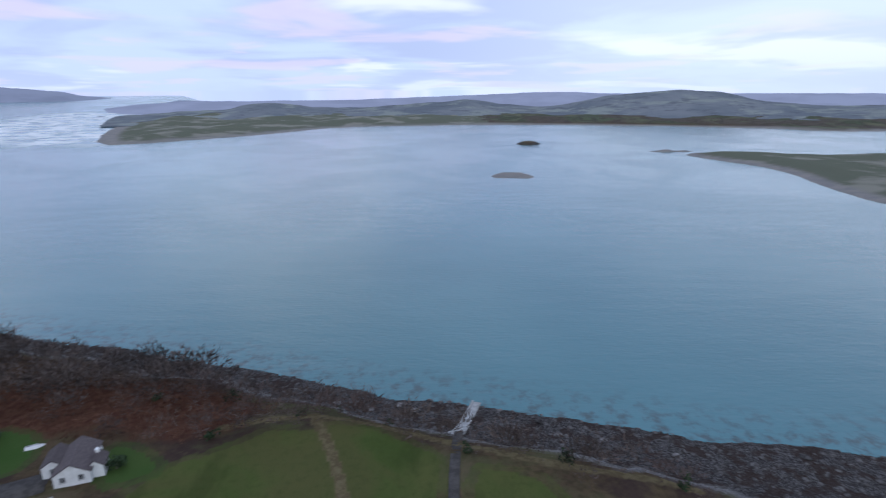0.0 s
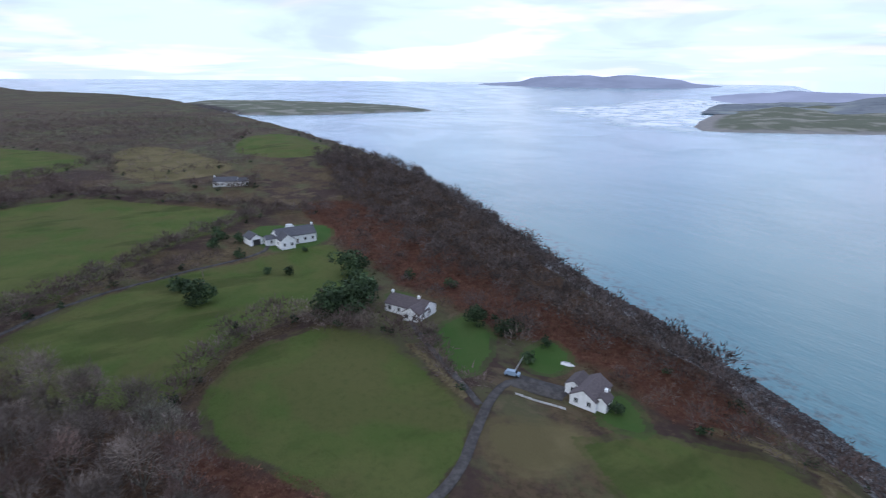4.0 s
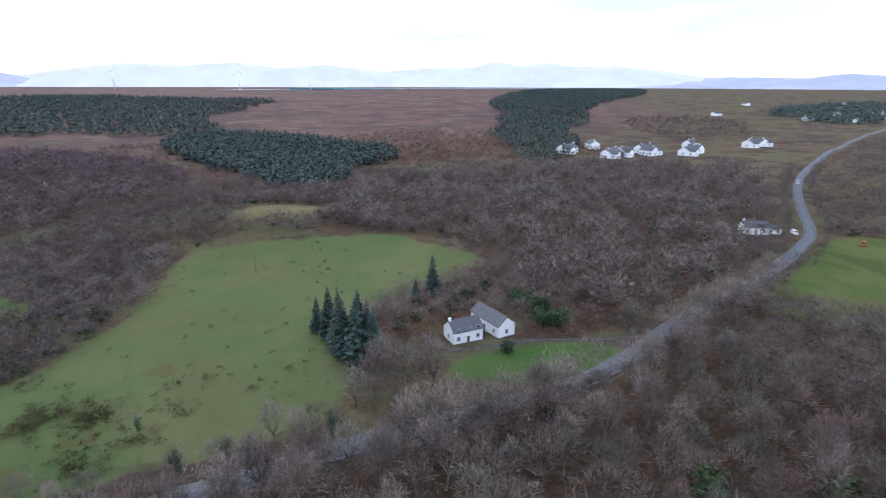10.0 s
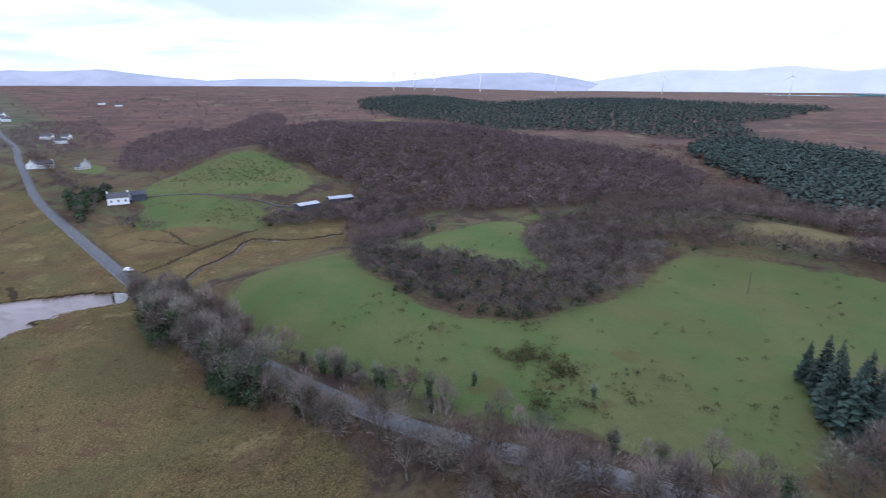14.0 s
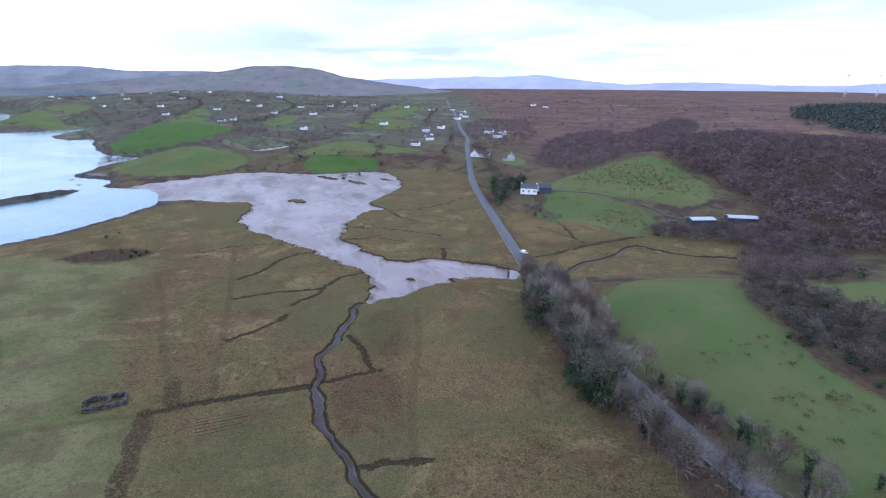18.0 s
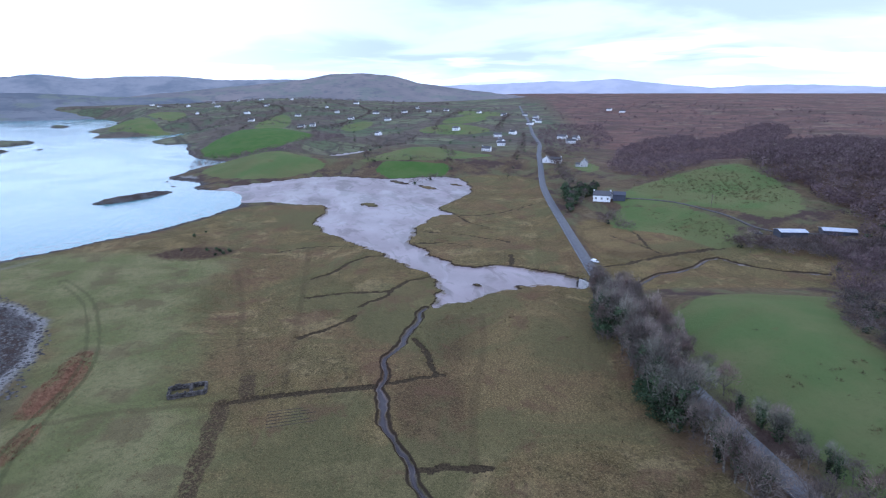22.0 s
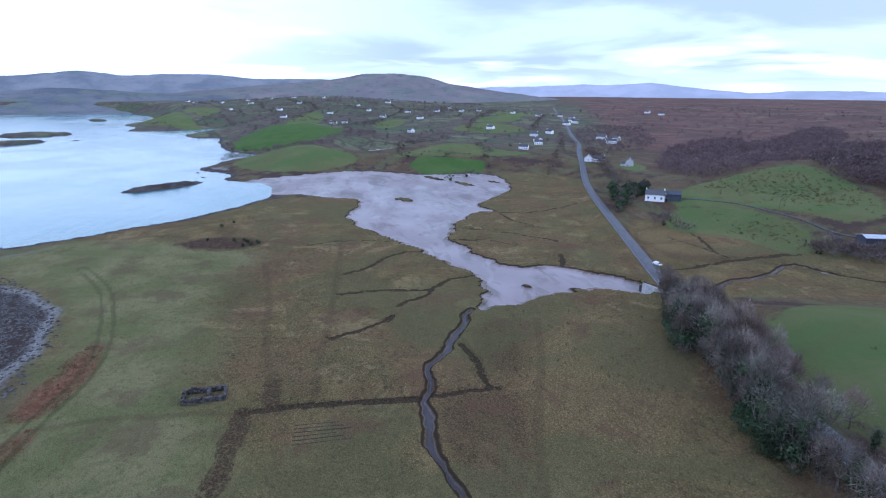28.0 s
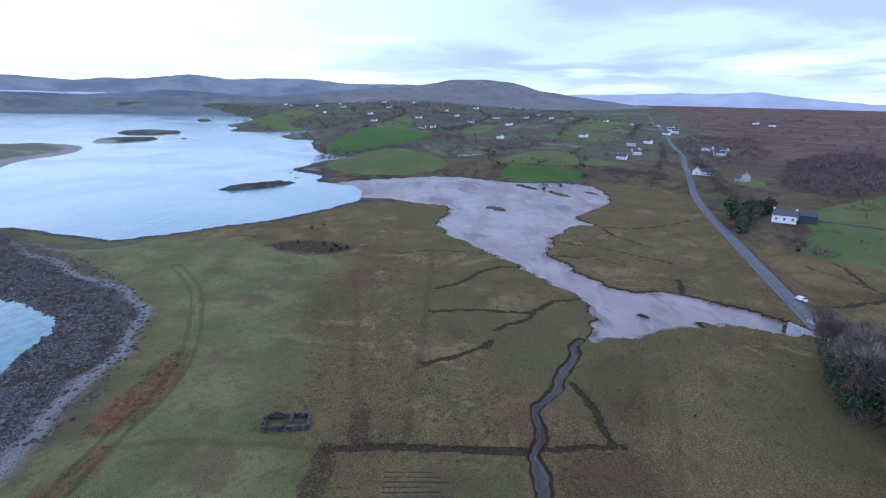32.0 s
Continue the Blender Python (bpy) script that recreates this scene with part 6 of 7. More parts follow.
stuff("woodland_birches", strew(CANOPY, x, y, 8, 0.6, 1.0), TWIG_RED, "purple-brown birches within the near wood", "woodland")
x, y = along([(152, -88), (126, -80.5), (98, -75), (76, -72.5), (52, -71), (23, -70), (0, -71), (-30, -72.5)], 3.3, 1.2, 2)
trees_at(x, y, 0.6, 0.95, "leafless roadside tree with pale twigs", "roadside trees")
x, y = along([(140, -85), (112, -77), (76, -72), (40, -69), (0, -69), (-36, -71), (-60, -73)], 2.2, 2.2, 9)
stuff("roadside_thicket", strew(SCRUB, x, y, 10, 0.7, 1.4), TWIG_FAR, "dark leafless thicket along the road", "thicket")
x, y = along([(158, -92.2), (140, -87.2), (126, -83.8), (112, -81.0), (98, -78.2), (84, -76.6)], 2.4, 0.6, 40, clear=False)
trees_at(x, y, 0.72, 1.02, "dense leafless tree overhanging the marsh road", "roadside trees")
x, y = along([(154, -98.2), (138, -93.6), (126, -90.8), (112, -87.8), (98, -85.4)], 2.8, 0.5, 46, clear=False)
trees_at(x, y, 0.55, 0.85, "dense leafless tree overhanging the marsh road", "roadside trees")
x, y = along([(160, -92.5), (140, -86.5), (126, -82.5), (112, -79.4), (98, -76.5), (86, -74.8)], 2.5, 1.1, 39)
trees_at(x, y, 0.7, 1.05, "spreading leafless tree overhanging the marsh road", "roadside trees")
x, y = along([(152, -99), (138, -94.5), (126, -91.5), (100, -86.6), (84, -84), (66, -83)], 3.6, 0.9, 36)
trees_at(x, y, 0.42, 0.75, "leafless roadside tree by the pasture", "roadside trees")
x, y = along([(152, -99), (126, -91.5), (100, -86.6), (76, -83.5), (40, -82)], 1.9, 1.1, 37)
stuff("roadside_thicket", strew(SCRUB, x, y, 38, 0.45, 0.95), RED_FAR, "brown bramble thicket on the field side of the road", "thicket")
x, y = along([(60, -71), (20, -69), (-20, -70), (-60, -73)], 2.6, 1.8, 11)
stuff("roadside_canopy", strew(CANOPY, x, y, 12, 0.85, 1.3), TWIG, "pale leafless roadside canopy", "woodland")
x, y = along([(-22, -86), (-32, -88), (-40, -92), (-52, -84), (-66, -83), (-84, -90), (-92, -98)], 5.2, 1.2, 3)
trees_at(x, y, 0.55, 0.85, "leafless roadside tree with pale twigs", "roadside trees")
x, y = along([(110, -90), (84, -85), (60, -84), (30, -83), (4, -82), (-18, -84)], 5.0, 1.4, 4)
trees_at(x, y, 0.35, 0.65, "small leafless thorn tree in the hedge", "hedge thorns")
x, y = along([(-24, -71), (-50, -73), (-63, -74.6), (-84, -80.8), (-104, -89.5), (-128, -97), (-149, -103.5)], 2.2, 0.8, 34)
stuff("roadside_canopy", strew(CANOPY, x, y, 35, 1.0, 1.4), TWIG, "leafless trees hiding the road below the cottage", "woodland")
wx, wy = along([(-84, -92), (-110, -103), (-150, -116), (-200, -136), (-240, -166), (-300, -212), (-380, -264)], 3.4, 1.6, 31)
ex, ey = along([(-128, -97), (-150, -102), (-204, -124), (-230, -139), (-262, -165), (-330, -217), (-400, -258)], 4.0, 1.3, 32)
stuff("lane_canopy", strew(CANOPY, np.r_[wx, ex], np.r_[wy, ey], 33, 0.5, 0.95), TWIG, "leafless trees lining the country road", "woodland")
x, y = np.array([-27.0, -31, -36, -24, -20]), np.array([-94.0, -91, -90, -90, -88])
trees_at(x, y, 0.85, 1.05, "spreading leafless ash beside the spruces", "ash trees")
for x, y, k, s in ((127, -81, 0, 1.3), (119, -80, 2, 1.35), (108, -77.5, 1, 1.3), (104, -75.5, 0, 1.2), (98, -74.5, 2, 1.3), (94, -73, 1, 1.35), (88, -72.5, 0, 1.3), (84, -72.5, 2, 1.2), (147, -88, 1, 1.0), (71, -71.5, 2, 0.9), (67, -72, 1, 1.0), (61, -72, 0, 0.95), (113, -94, 1, 0.4), (122, -95, 2, 0.5), (81, -84, 0, 0.6), (76, -84.5, 2, 0.62), (71, -84, 1, 0.65), (61, -85.5, 2, 0.6), (116, -80, 0, 1.25), (123, -81, 1, 1.3), (136, -82.5, 0, 1.2), (130, -81, 2, 1.3), (110, -77, 1, 1.1), (142, -86, 2, 1.0), (91, -71, 2, 1.15), (86, -70, 1, 1.0), (80, -73, 2, 0.85), (75, -74, 0, 0.95), (74.5, -84, 1, 0.62), (70, -84, 2, 0.6), (66, -85, 0, 0.55), (59, -85, 1, 0.6), (48, -86, 2, 0.62),
                   (45, -82, 0, 0.45), (10, -82, 1, 0.55), (3, -82, 2, 0.5), (-1, -83, 0, 0.5), (-14, -80, 1, 0.75), (124, -95, 0, 0.45), (112, -89, 1, 0.45), (104, -88, 2, 0.4), (40.6, -92, 0, 0.42), (17, -96, 1, 0.4)):
    t = plant("tree", (("trunk", IVY[k][0]), ("crown", IVY[k][1]), ("ivy", IVY[k][2])), x, y, rngs.uniform(0, 360), s, "leafless tree clad in dark ivy", "tree", "ivy-clad trees")
for x, y, s, k in ((-22, -108, 0.9, 2), (-27, -106, 0.85, 1), (-21, -119, 0.85, 0), (-22, -112, 0.95, 1), (-24, -104, 1.0, 2), (-27, -101, 0.9, 0), (-25.5, -108, 1.0, 1), (-53.5, -135, 0.85, 2), (-19, -124, 0.6, 0), (-47, -131, 0.55, 1)):
    plant("tree", (("trunk", SPRUCES[k][0]), ("crown", SPRUCES[k][1])), x, y, rngs.uniform(0, 360), s, "tall dark spruce beside the cottage", "tree", "spruce group")
for x, y, s, k in ((-154.6, 63.1, 2.6, 0), (-152.6, 16.5, 2.3, 0), (-166, 13.6, 1.3, 1), (-122.5, 44.4, 2.4, 1), (-124.4, 51, 2.9, 0), (-130, 55, 2.5, 1), (-135.9, 59.7, 1.6, 0), (-128, 47, 2.2, 0), (-101.2, 75.3, 1.6, 1), (-92, 78, 1.5, 0), (-98.9, 60, 0.9, 0), (-140.5, 77, 0.8, 1), (-126, 83, 0.9, 1), (-84, 83, 0.7, 0), (-79.5, 74, 0.75, 0), 
                   (-208, 40, 1.1, 0), (-214, 34, 1.3, 1), (-204, 30, 1.2, 0), (-190, 36, 0.9, 1), (-73, -108, 1.5, 2), (-76, -106, 1.3, 2), (-75, -112, 1.4, 0), (-72, -122, 1.5, 2), (-75, -118, 1.0, 2), (-80, -124, 1.1, 0), (-60, -128, 1.1, 0), (-56, -126, 1.0, 1), (-65, -131, 0.9, 0), (-70, -134, 1.0, 1),
                   (-57, -97, 0.9, 0), (-57, 76, 0.7, 1), (-42, -79, 1.1, 2), (-52, -72, 1.2, 2), (-70, -22, 2.8, 2), (-64, -15, 2.4, 2), (-60, -28, 2.6, 0), (-58, -20, 2.2, 2), (-76, -30, 2.6, 2), (-82, -22, 2.2, 0), (-62, -44, 2.4, 2), (-82, -40, 1.0, 0), (126, -79, 1.9, 0), (133, -81, 1.7, 1), (139, -83, 1.6, 0), (95, -71, 1.8, 1), (88, -69.5, 1.7, 0), (83, -71, 1.5, 1), (247, 47, 0.42, 0), (243, 41, 0.46, 1), (244, 45, 0.4, 0), (240, 43, 0.36, 1), (249, 62, 0.34, 0), (247, 51, 0.4, 1), (238, 46, 0.35, 0), (275, 62, 0.4, 1), (282, 58, 0.3, 0), (-164, 46, 0.8, 0), (-168, 40, 0.7, 0), (-186, 58, 0.5, 1)):
    shrub(k, x, y, s, "dense bright green evergreen shrub" if k == 2 else "dense dark evergreen shrub on rough grass")
for x, y, s, k in ((281, -140, 1.5, 0), (287, -143, 1.9, 1), (293, -148, 2.1, 0), (300, -150, 2.2, 1), (307, -152, 2.2, 0), (314, -155, 2.0, 1), (322, -158, 1.9, 0), (330, -161, 1.8, 1), (338, -163, 1.5, 0), (297, -157, 1.9, 0), (305, -160, 2.2, 1), (313, -163, 2.1, 0), (322, -167, 1.8, 1),
                   (308, -168, 1.9, 0), (316, -173, 1.7, 1), (302, -165, 1.5, 0), (290, -152, 1.3, 1), (276, -138, 1.0, 0), (284, -148, 1.2, 1)):
    if (x + y) % 2 > 0.6:
        plant("tree", (("trunk", STEM), ("crown", SHRUBS[k])), x, y, rngs.uniform(0, 360), s, "dark evergreen shelter tree by the farm", "tree", "farm shelter belt")
    else:
        plant("tree", (("trunk", SHELTER[k][0]), ("crown", SHELTER[k][1])), x, y, rngs.uniform(0, 360), 0.36 * s, "dark leafless shelter tree by the farm", "tree", "farm shelter belt")


# ---- farther woods, hedges, rough growth ----
FIRS = []
for i in range(3):
    rr = np.random.RandomState(540 + i)
    t = []
    for j in range(17):
        z = rr.uniform(0.05, 1.0)
        a, rad = rr.uniform(0, 6.283), 3.1 * (1 - z) ** 0.7 + 0.2
        foot, tip = np.array([0, 0, 9 * z + 0.6]), np.array([rad * math.cos(a), rad * math.sin(a), 9 * z - 0.4])
        sd = np.array([-math.sin(a), math.cos(a), 0]) * rad * 0.72
        t.append((foot, tip - sd, tip + sd))
    FIRS.append(np.array(t))
x, y = scatter(WOODS["south_wood"], 5.4, 11)
stuff("winter_wood", strew(WIDE, x, y, 12, 0.4, 1.0), TWIG_FAR, "leafless grey-brown winter woodland canopy", "woodland")
x, y = scatter(WOODS["south_wood"], 8.6, 133)
stuff("winter_wood", strew(DOME, x, y, 134, 0.7, 1.9), TWIG_SOUTH, "taller pale grey trees over the winter wood", "woodland")
x, y = scatter(WOODS["south_wood"], 19.0, 131)
stuff("wood_evergreens", strew(BILLOW, x, y, 132, 0.4, 1.0), DARKLEAF, "dark holly and ivy among the bare wood", "woodland")
x, y = scatter(WOODS["south_wood"], 9.0, 13)
stuff("birch_thicket", strew(SCRUB, x, y, 14, 1.0, 1.7), RED_FAR, "purple-brown birch thicket in winter", "woodland")
x, y = scatter(WOODS["birch_hill"], 5.6, 15, rag=16)
stuff("birch_hill_wood", np.concatenate([strew(CLUMP, x, y, 16, 0.7, 1.7), strew(LOOSE, x[::3], y[::3], 17, 1.0, 2.0)]), RED_FAR, "dark purple-brown birch wood on a hillside", "woodland")
x, y = scatter(WOODS["birch_hill"], 13.0, 152, rag=16)
stuff("hill_thorns", strew(DOME, x, y, 162, 0.6, 1.2), RED_FAR, "rounded dark birches among the hillside wood", "woodland")
x, y = scatter(WOODS["birch_hill"], 11.0, 151, rag=16)
stuff("hill_thorns", strew(LOOSE + CLUMP, x, y, 161, 0.8, 1.6), TWIG_FAR, "paler thorns among the hillside birches", "woodland")
x, y = scatter(WOODS["coast_wood"], 6.2, 17)
stuff("coast_scrub", strew(DOME, x, y, 18, 0.6, 1.45), COAST_TWIG, "dark rounded leafless thorns along the coast", "scrub")
x, y = scatter(WOODS["coast_wood"], 8.5, 19)
stuff("coast_scrub", strew(SCRUB, x, y, 24, 0.35, 0.9), TWIG_FAR, "low leafless undergrowth along the coast", "scrub")
x, y = scatter(BRACKEN[0], 15.0, 25)
stuff("coast_scrub", strew(DOME, x, y, 26, 0.45, 1.0), COAST_TWIG, "dark rounded thorns standing in the bracken", "scrub")
COPSE = [(118, -156), (99, -154), (79, -159), (59, -162), (38, -158), (30, -153), (36, -136), (42, -125), (52, -122), (64, -119), (76, -120), (85, -129), (98, -133)]
COPSE_UPPER = [(71, -198), (67, -219), (55, -229), (23, -213), (20, -199), (26, -169), (31, -159), (41, -170), (52, -170)]
SHED_COPSE = [(205, -190), (206, -203), (180, -232), (150, -236), (140, -214), (164, -212), (182, -202), (194, -183)]
x, y = scatter(COPSE, 3.6, 19)
stuff("gorse_copse", strew(DOME, x, y, 20, 0.35, 0.85), COAST_TWIG, "brown thorn and gorse copse in the pasture", "scrub")
x, y = scatter(COPSE, 5.0, 21)
for i, poly in enumerate((COPSE_UPPER, SHED_COPSE)):
    sx, sy = scatter(poly, 3.4, 26 + i)
    stuff("thorn_copse", strew(DOME, sx, sy, 28 + i, 0.35, 0.85), COAST_TWIG, "dark leafless thorn copse beside the pasture" if i == 0 else "dark leafless thicket before the farm sheds", "scrub")
SPRAY = [leaf_crown(np.random.RandomState(560 + i), 90, 1.0, 1.2, 1.0, 0.26, 5) for i in range(4)]
stuff("gorse", strew(SPRAY, x, y, 22, 0.6, 1.3), DARKLEAF, "dark green gorse bushes among thorn", "gorse")
SOUTH_SCRUB = [[(30, -212), (0, -210), (-50, -214), (-45, -260), (0, -290), (60, -290), (90, -245), (70, -225), (50, -180), (36, -165)], [(112, -165), (130, -165), (150, -185), (185, -235), (140, -205), (110, -200)],
               [(-25, -126), (-40, -142), (-58, -146), (-80, -158), (-95, -140), (-85, -112), (-70, -112), (-60, -122), (-40, -118)], [(190, -215), (180, -245), (160, -240), (150, -215), (170, -205)], [(-45, -262), (-140, -335), (-60, -362), (20, -335), (50, -305), (0, -292)], [(-84, -190), (-70, -212), (-40, -222), (-30, -262), (-50, -216)]]
for i, poly in enumerate(SOUTH_SCRUB):
    x, y = scatter(poly, 2.9, 30 + i)
    stuff("thorn_scrub", strew(SCRUB if i == 2 else LOOSE, x, y, 40 + i, 0.6, 1.3), TWIG_FAR if i % 2 == 0 else RED_FAR, "tangled leafless thorn scrub on the slope", "scrub")
    x, y = scatter(poly, 11.0, 50 + i)
    stuff("gorse", strew(SPRAY, x, y, 60 + i, 0.7, 1.5), DARKLEAF, "dark gorse bushes among leafless scrub", "gorse")
MID_BRUSH = [[(-69, -541), (-214, -597), (-290, -521), (-225, -416), (-133, -372), (-121, -418)], [(-260, -330), (-150, -335), (-60, -360), (-40, -420), (-150, -480), (-330, -470), (-330, -400)], [(10, -335), (30, -420), (110, -530), (0, -560), (-120, -480), (-30, -420), (-20, -350)],
             [(420, -430), (480, -560), (420, -620), (250, -580)], [(-420, -420), (-560, -420), (-700, -620), (-520, -640)]]
for i, poly in enumerate(MID_BRUSH):
    x, y = scatter(poly, 8.5, 250 + i)
    stuff("bog_brush", strew(SPARSE + CLUMP, x, y, 260 + i, 0.6, 1.3), RUSTY if i < 3 else RED_FAR, "rusty brown brushwood at the edge of the bog", "scrub")
PLANTATIONS = [[(-37, -309), (-62, -318), (-86, -385), (-122, -400), (-142, -465), (-104, -480), (-65, -562), (-6, -604), (34, -572), (48, -536), (8, -433), (-10, -372)],
               [(-222, -352), (-254, -357), (-367, -526), (-470, -624), (-600, -816), (-1012, -1105), (-1500, -1700), (-1088, -1700), (-500, -996), (-407, -734), (-293, -552), (-230, -415)],
               [(554, -758), (751, -952), (840, -1251), (704, -1285), (539, -1078), (417, -1048), (396, -1252), (254, -1400), (37, -1129), (-100, -1137), (-65, -937), (10, -832), (20, -746), (-8, -604), (73, -600), (127, -648), (247, -613), (328, -649)],
               [(-729, -521), (-778, -428), (-1421, -800), (-865, -675)]]
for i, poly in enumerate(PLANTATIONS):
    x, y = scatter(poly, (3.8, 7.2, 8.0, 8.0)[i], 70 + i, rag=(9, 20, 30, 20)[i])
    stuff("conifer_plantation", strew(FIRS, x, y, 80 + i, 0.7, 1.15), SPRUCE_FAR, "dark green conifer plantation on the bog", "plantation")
HEDGES = [[(197, -182), (193, -194), (184, -206), (172, -216), (152, -222)], [(199, -184), (196, -196), (188, -208), (174, -219)], [(262, -160), (250, -144), (236, -152)], [(474, -108), (456, -117), (410, -70)], [(492, -36), (476, -110)], [(-102, 4), (-116, 14), (-128, 24), (-134, 36)], [(-150, -36), (-172, -18), (-184, 4), (-186, 30)], [(-156, -38), (-166, -38), (-182, -14), (-214, 16), (-232, 42), (-256, 60)], [(-128, -96), (-152, -66), (-163, -42)],
          [(-340, -18), (-290, 34), (-258, 60), (-236, 82)], [(-228, -139), (-252, -118), (-297, -78), (-340, -18)], [(-345, -100), (-372, -140), (-590, -190)], [(-348, -98), (-385, -84), (-412, -32), (-470, 4)],
          [(-640, -140), (-566, -54), (-470, 4), (-400, 6)], [(-106, 56), (-96, 66), (-86, 74)], [(-122, 40), (-112, 52), (-92, 56), (-76, 56)], [(-126, 36), (-120, 22)], [(-44, 86), (-30, 92), (-18, 94), (-6, 88), (16, 80), (40, 76)],
          [(-100, 62), (-92, 56)], [(-88, 80), (-98, 84), (-112, 76)], [(-60, 96), (-40, 104), (-24, 100)], [(-330, 40), (-300, 66), (-340, 76)], [(-395, 8), (-380, 80), (-400, 96)], [(-572, 170), (-480, 172), (-390, 164)], [(-580, 130), (-460, 84)],
          [(450, -60), (520, -36), (600, -70), (690, -112)], [(410, -70), (480, -124), (560, -126)], [(600, 90), (700, 66), (870, 6), (950, -60)], [(730, -180), (800, -158), (1100, -288)], [(640, 128), (760, 130), (910, 112)], [(760, -252), (1050, -372)],
          [(900, -20), (1200, -120), (1400, -100)], [(1000, 100), (1300, 60), (1500, 160)], [(420, -150), (520, -200), (700, -270)], [(340, -170), (420, -195), (520, -230)]]
hx, hy = zip(*(along(ln, 1.5 if abs(ln[0][0]) < 380 else 4.5, 2.2, 90 + i) for i, ln in enumerate(HEDGES)))
stuff("hedgerow", strew(LOOSE, np.concatenate(hx), np.concatenate(hy), 91, 0.6, 1.4), TWIG_FAR, "leafless brown hedgerows round the pastures", "hedge")
hx, hy = zip(*(along(ln, 17.0 if abs(ln[0][0]) < 380 else 22.0, 1.6, 190 + i) for i, ln in enumerate(HEDGES)))
stuff("hedge_evergreens", strew(SPRAY, np.concatenate(hx), np.concatenate(hy), 92, 0.6, 1.3), DARKLEAF, "dark green gorse and holly in the hedgerows", "hedge")
hx, hy = zip(*(along(ln, gap, wide, 97 + i) for i, (ln, gap, wide) in enumerate((([(-232, -142), (-256, -120), (-301, -80), (-345, -18)], 2.6, 3.6), ([(-340, -16), (-292, 34), (-260, 60), (-240, 80)], 3.0, 1.8),
                                                                              ([(-156, -42), (-170, -30), (-186, -10), (-216, 17), (-234, 42), (-254, 58)], 2.6, 1.3)))))
stuff("hedgerow", strew(DOME, np.concatenate(hx), np.concatenate(hy), 98, 0.35, 0.8), COAST_TWIG, "thick dark leafless hedges round the large pasture", "hedge")
WEST_ROUGH = [[(-228, -145), (-300, -80), (-345, -20), (-420, -30), (-380, -90), (-345, -100), (-370, -145), (-330, -215), (-260, -165)], [(-600, -200), (-370, -150), (-335, -215), (-380, -245), (-520, -310), (-700, -380)],
              [(-700, -150), (-640, -130), (-560, -40), (-480, 10), (-545, 50), (-580, 120), (-800, 120), (-850, 0)]]
for i, poly in enumerate(WEST_ROUGH):
    x, y = scatter(poly, (5.0, 6.5, 9.0)[i], 200 + i)
    stuff("rough_scrub", strew(SPARSE if i else LOOSE, x, y, 210 + i, 0.5, 1.4), TWIG_FAR if i != 1 else RED_FAR, "low leafless scrub on rough western ground", "scrub")
x, y = scatter([(-240, -150), (-700, -400), (-1000, -200), (-900, 150), (-580, 180), (-400, 120), (-340, 0)], 11.0, 215)
stuff("rough_scrub", strew(SPARSE, x, y, 216, 0.4, 1.3), TWIG_FAR, "low leafless scrub on rough western ground", "scrub")
EAST_ROUGH = [[(424, -247), (523, -315), (644, -467), (552, -426), (573, -478), (742, -684), (648, -650), (472, -449), (399, -351), (335, -259), (329, -223), (358, -215)], [(602, 105), (600, 42), (744, -5), (790, 10), (740, -30), (690, -20), (640, 20), (600, 30), (560, 62), (555, 89)], [(500, 110), (640, 130), (690, 140), (620, 100)],
              [(900, 60), (1300, -60), (1500, 40), (1300, 200), (950, 180)], [(629, -250), (836, -365), (851, -455), (592, -341), (485, -243), (480, -214)], [(1000, -150), (1200, -250), (1500, -260), (1400, -120)]]
for i, poly in enumerate(EAST_ROUGH):
    x, y = scatter(poly, (4.6, 5.5, 6.0, 17.0, 8.0, 15.0)[i], 220 + i, rag=8)
    stuff("rough_scrub", strew(CLUMP + LOOSE[:2] if i in (0, 4) else SPARSE, x, y, 230 + i, 0.5, 1.4), RED_FAR if i in (0, 1, 4) else TWIG_FAR, "leafless scrub and thickets above the estuary", "scrub")
x, y = scatter([(480, 100), (900, 230), (1500, 400), (1900, 300), (1600, -300), (900, -420), (600, -280), (480, -160)], 70, 240)
stuff("garden_trees", strew(BILLOW, x, y, 241, 0.3, 0.75), DARKLEAF, "dark scattered garden trees round the village", "trees")
hr = np.random.RandomState(243)
hx, hy = [], []
for i in range(95):
    sx, sy = hr.uniform(560, 2000), hr.uniform(-420, 430)
    a = radians(25 + 90 * (i % 2) + hr.normal() * 12)
    n = hr.randint(7, 20)
    s = np.arange(n) * 9.0
    hx.append(sx + s * math.cos(a) + hr.normal(size=n) * 2), hy.append(sy + s * math.sin(a) + hr.normal(size=n) * 2)
hx, hy = np.concatenate(hx), np.concatenate(hy)
ok = (inside_by(hx, hy, MAINLAND, 90) > 14) & (off_line(hx, hy, ROAD, 20) > 7) & (inside_by(hx, hy, LAGOON, 20) < -6)
stuff("hedgerow", strew(CLUMP, hx[ok], hy[ok], 244, 0.6, 1.5), TWIG_HAZED, "dark hedges between the estuary farms", "hedge")
x, y = scatter([(600, 60), (900, 200), (1400, 420), (2000, 500), (2100, -300), (1300, -520), (800, -280), (640, -200)], 34, 245, rag=40)
ok = waves(x, y, 190, 246, 3) > -0.1
stuff("farm_scrub", strew(CLUMP, x[ok], y[ok], 247, 0.6, 1.8), TWIG_HAZED, "brown scrub and copses between farms", "scrub")
x, y = scatter([(330, -300), (520, -480), (900, -420), (1500, -620), (1300, -1100), (600, -900), (420, -640)], 24, 248, rag=40)
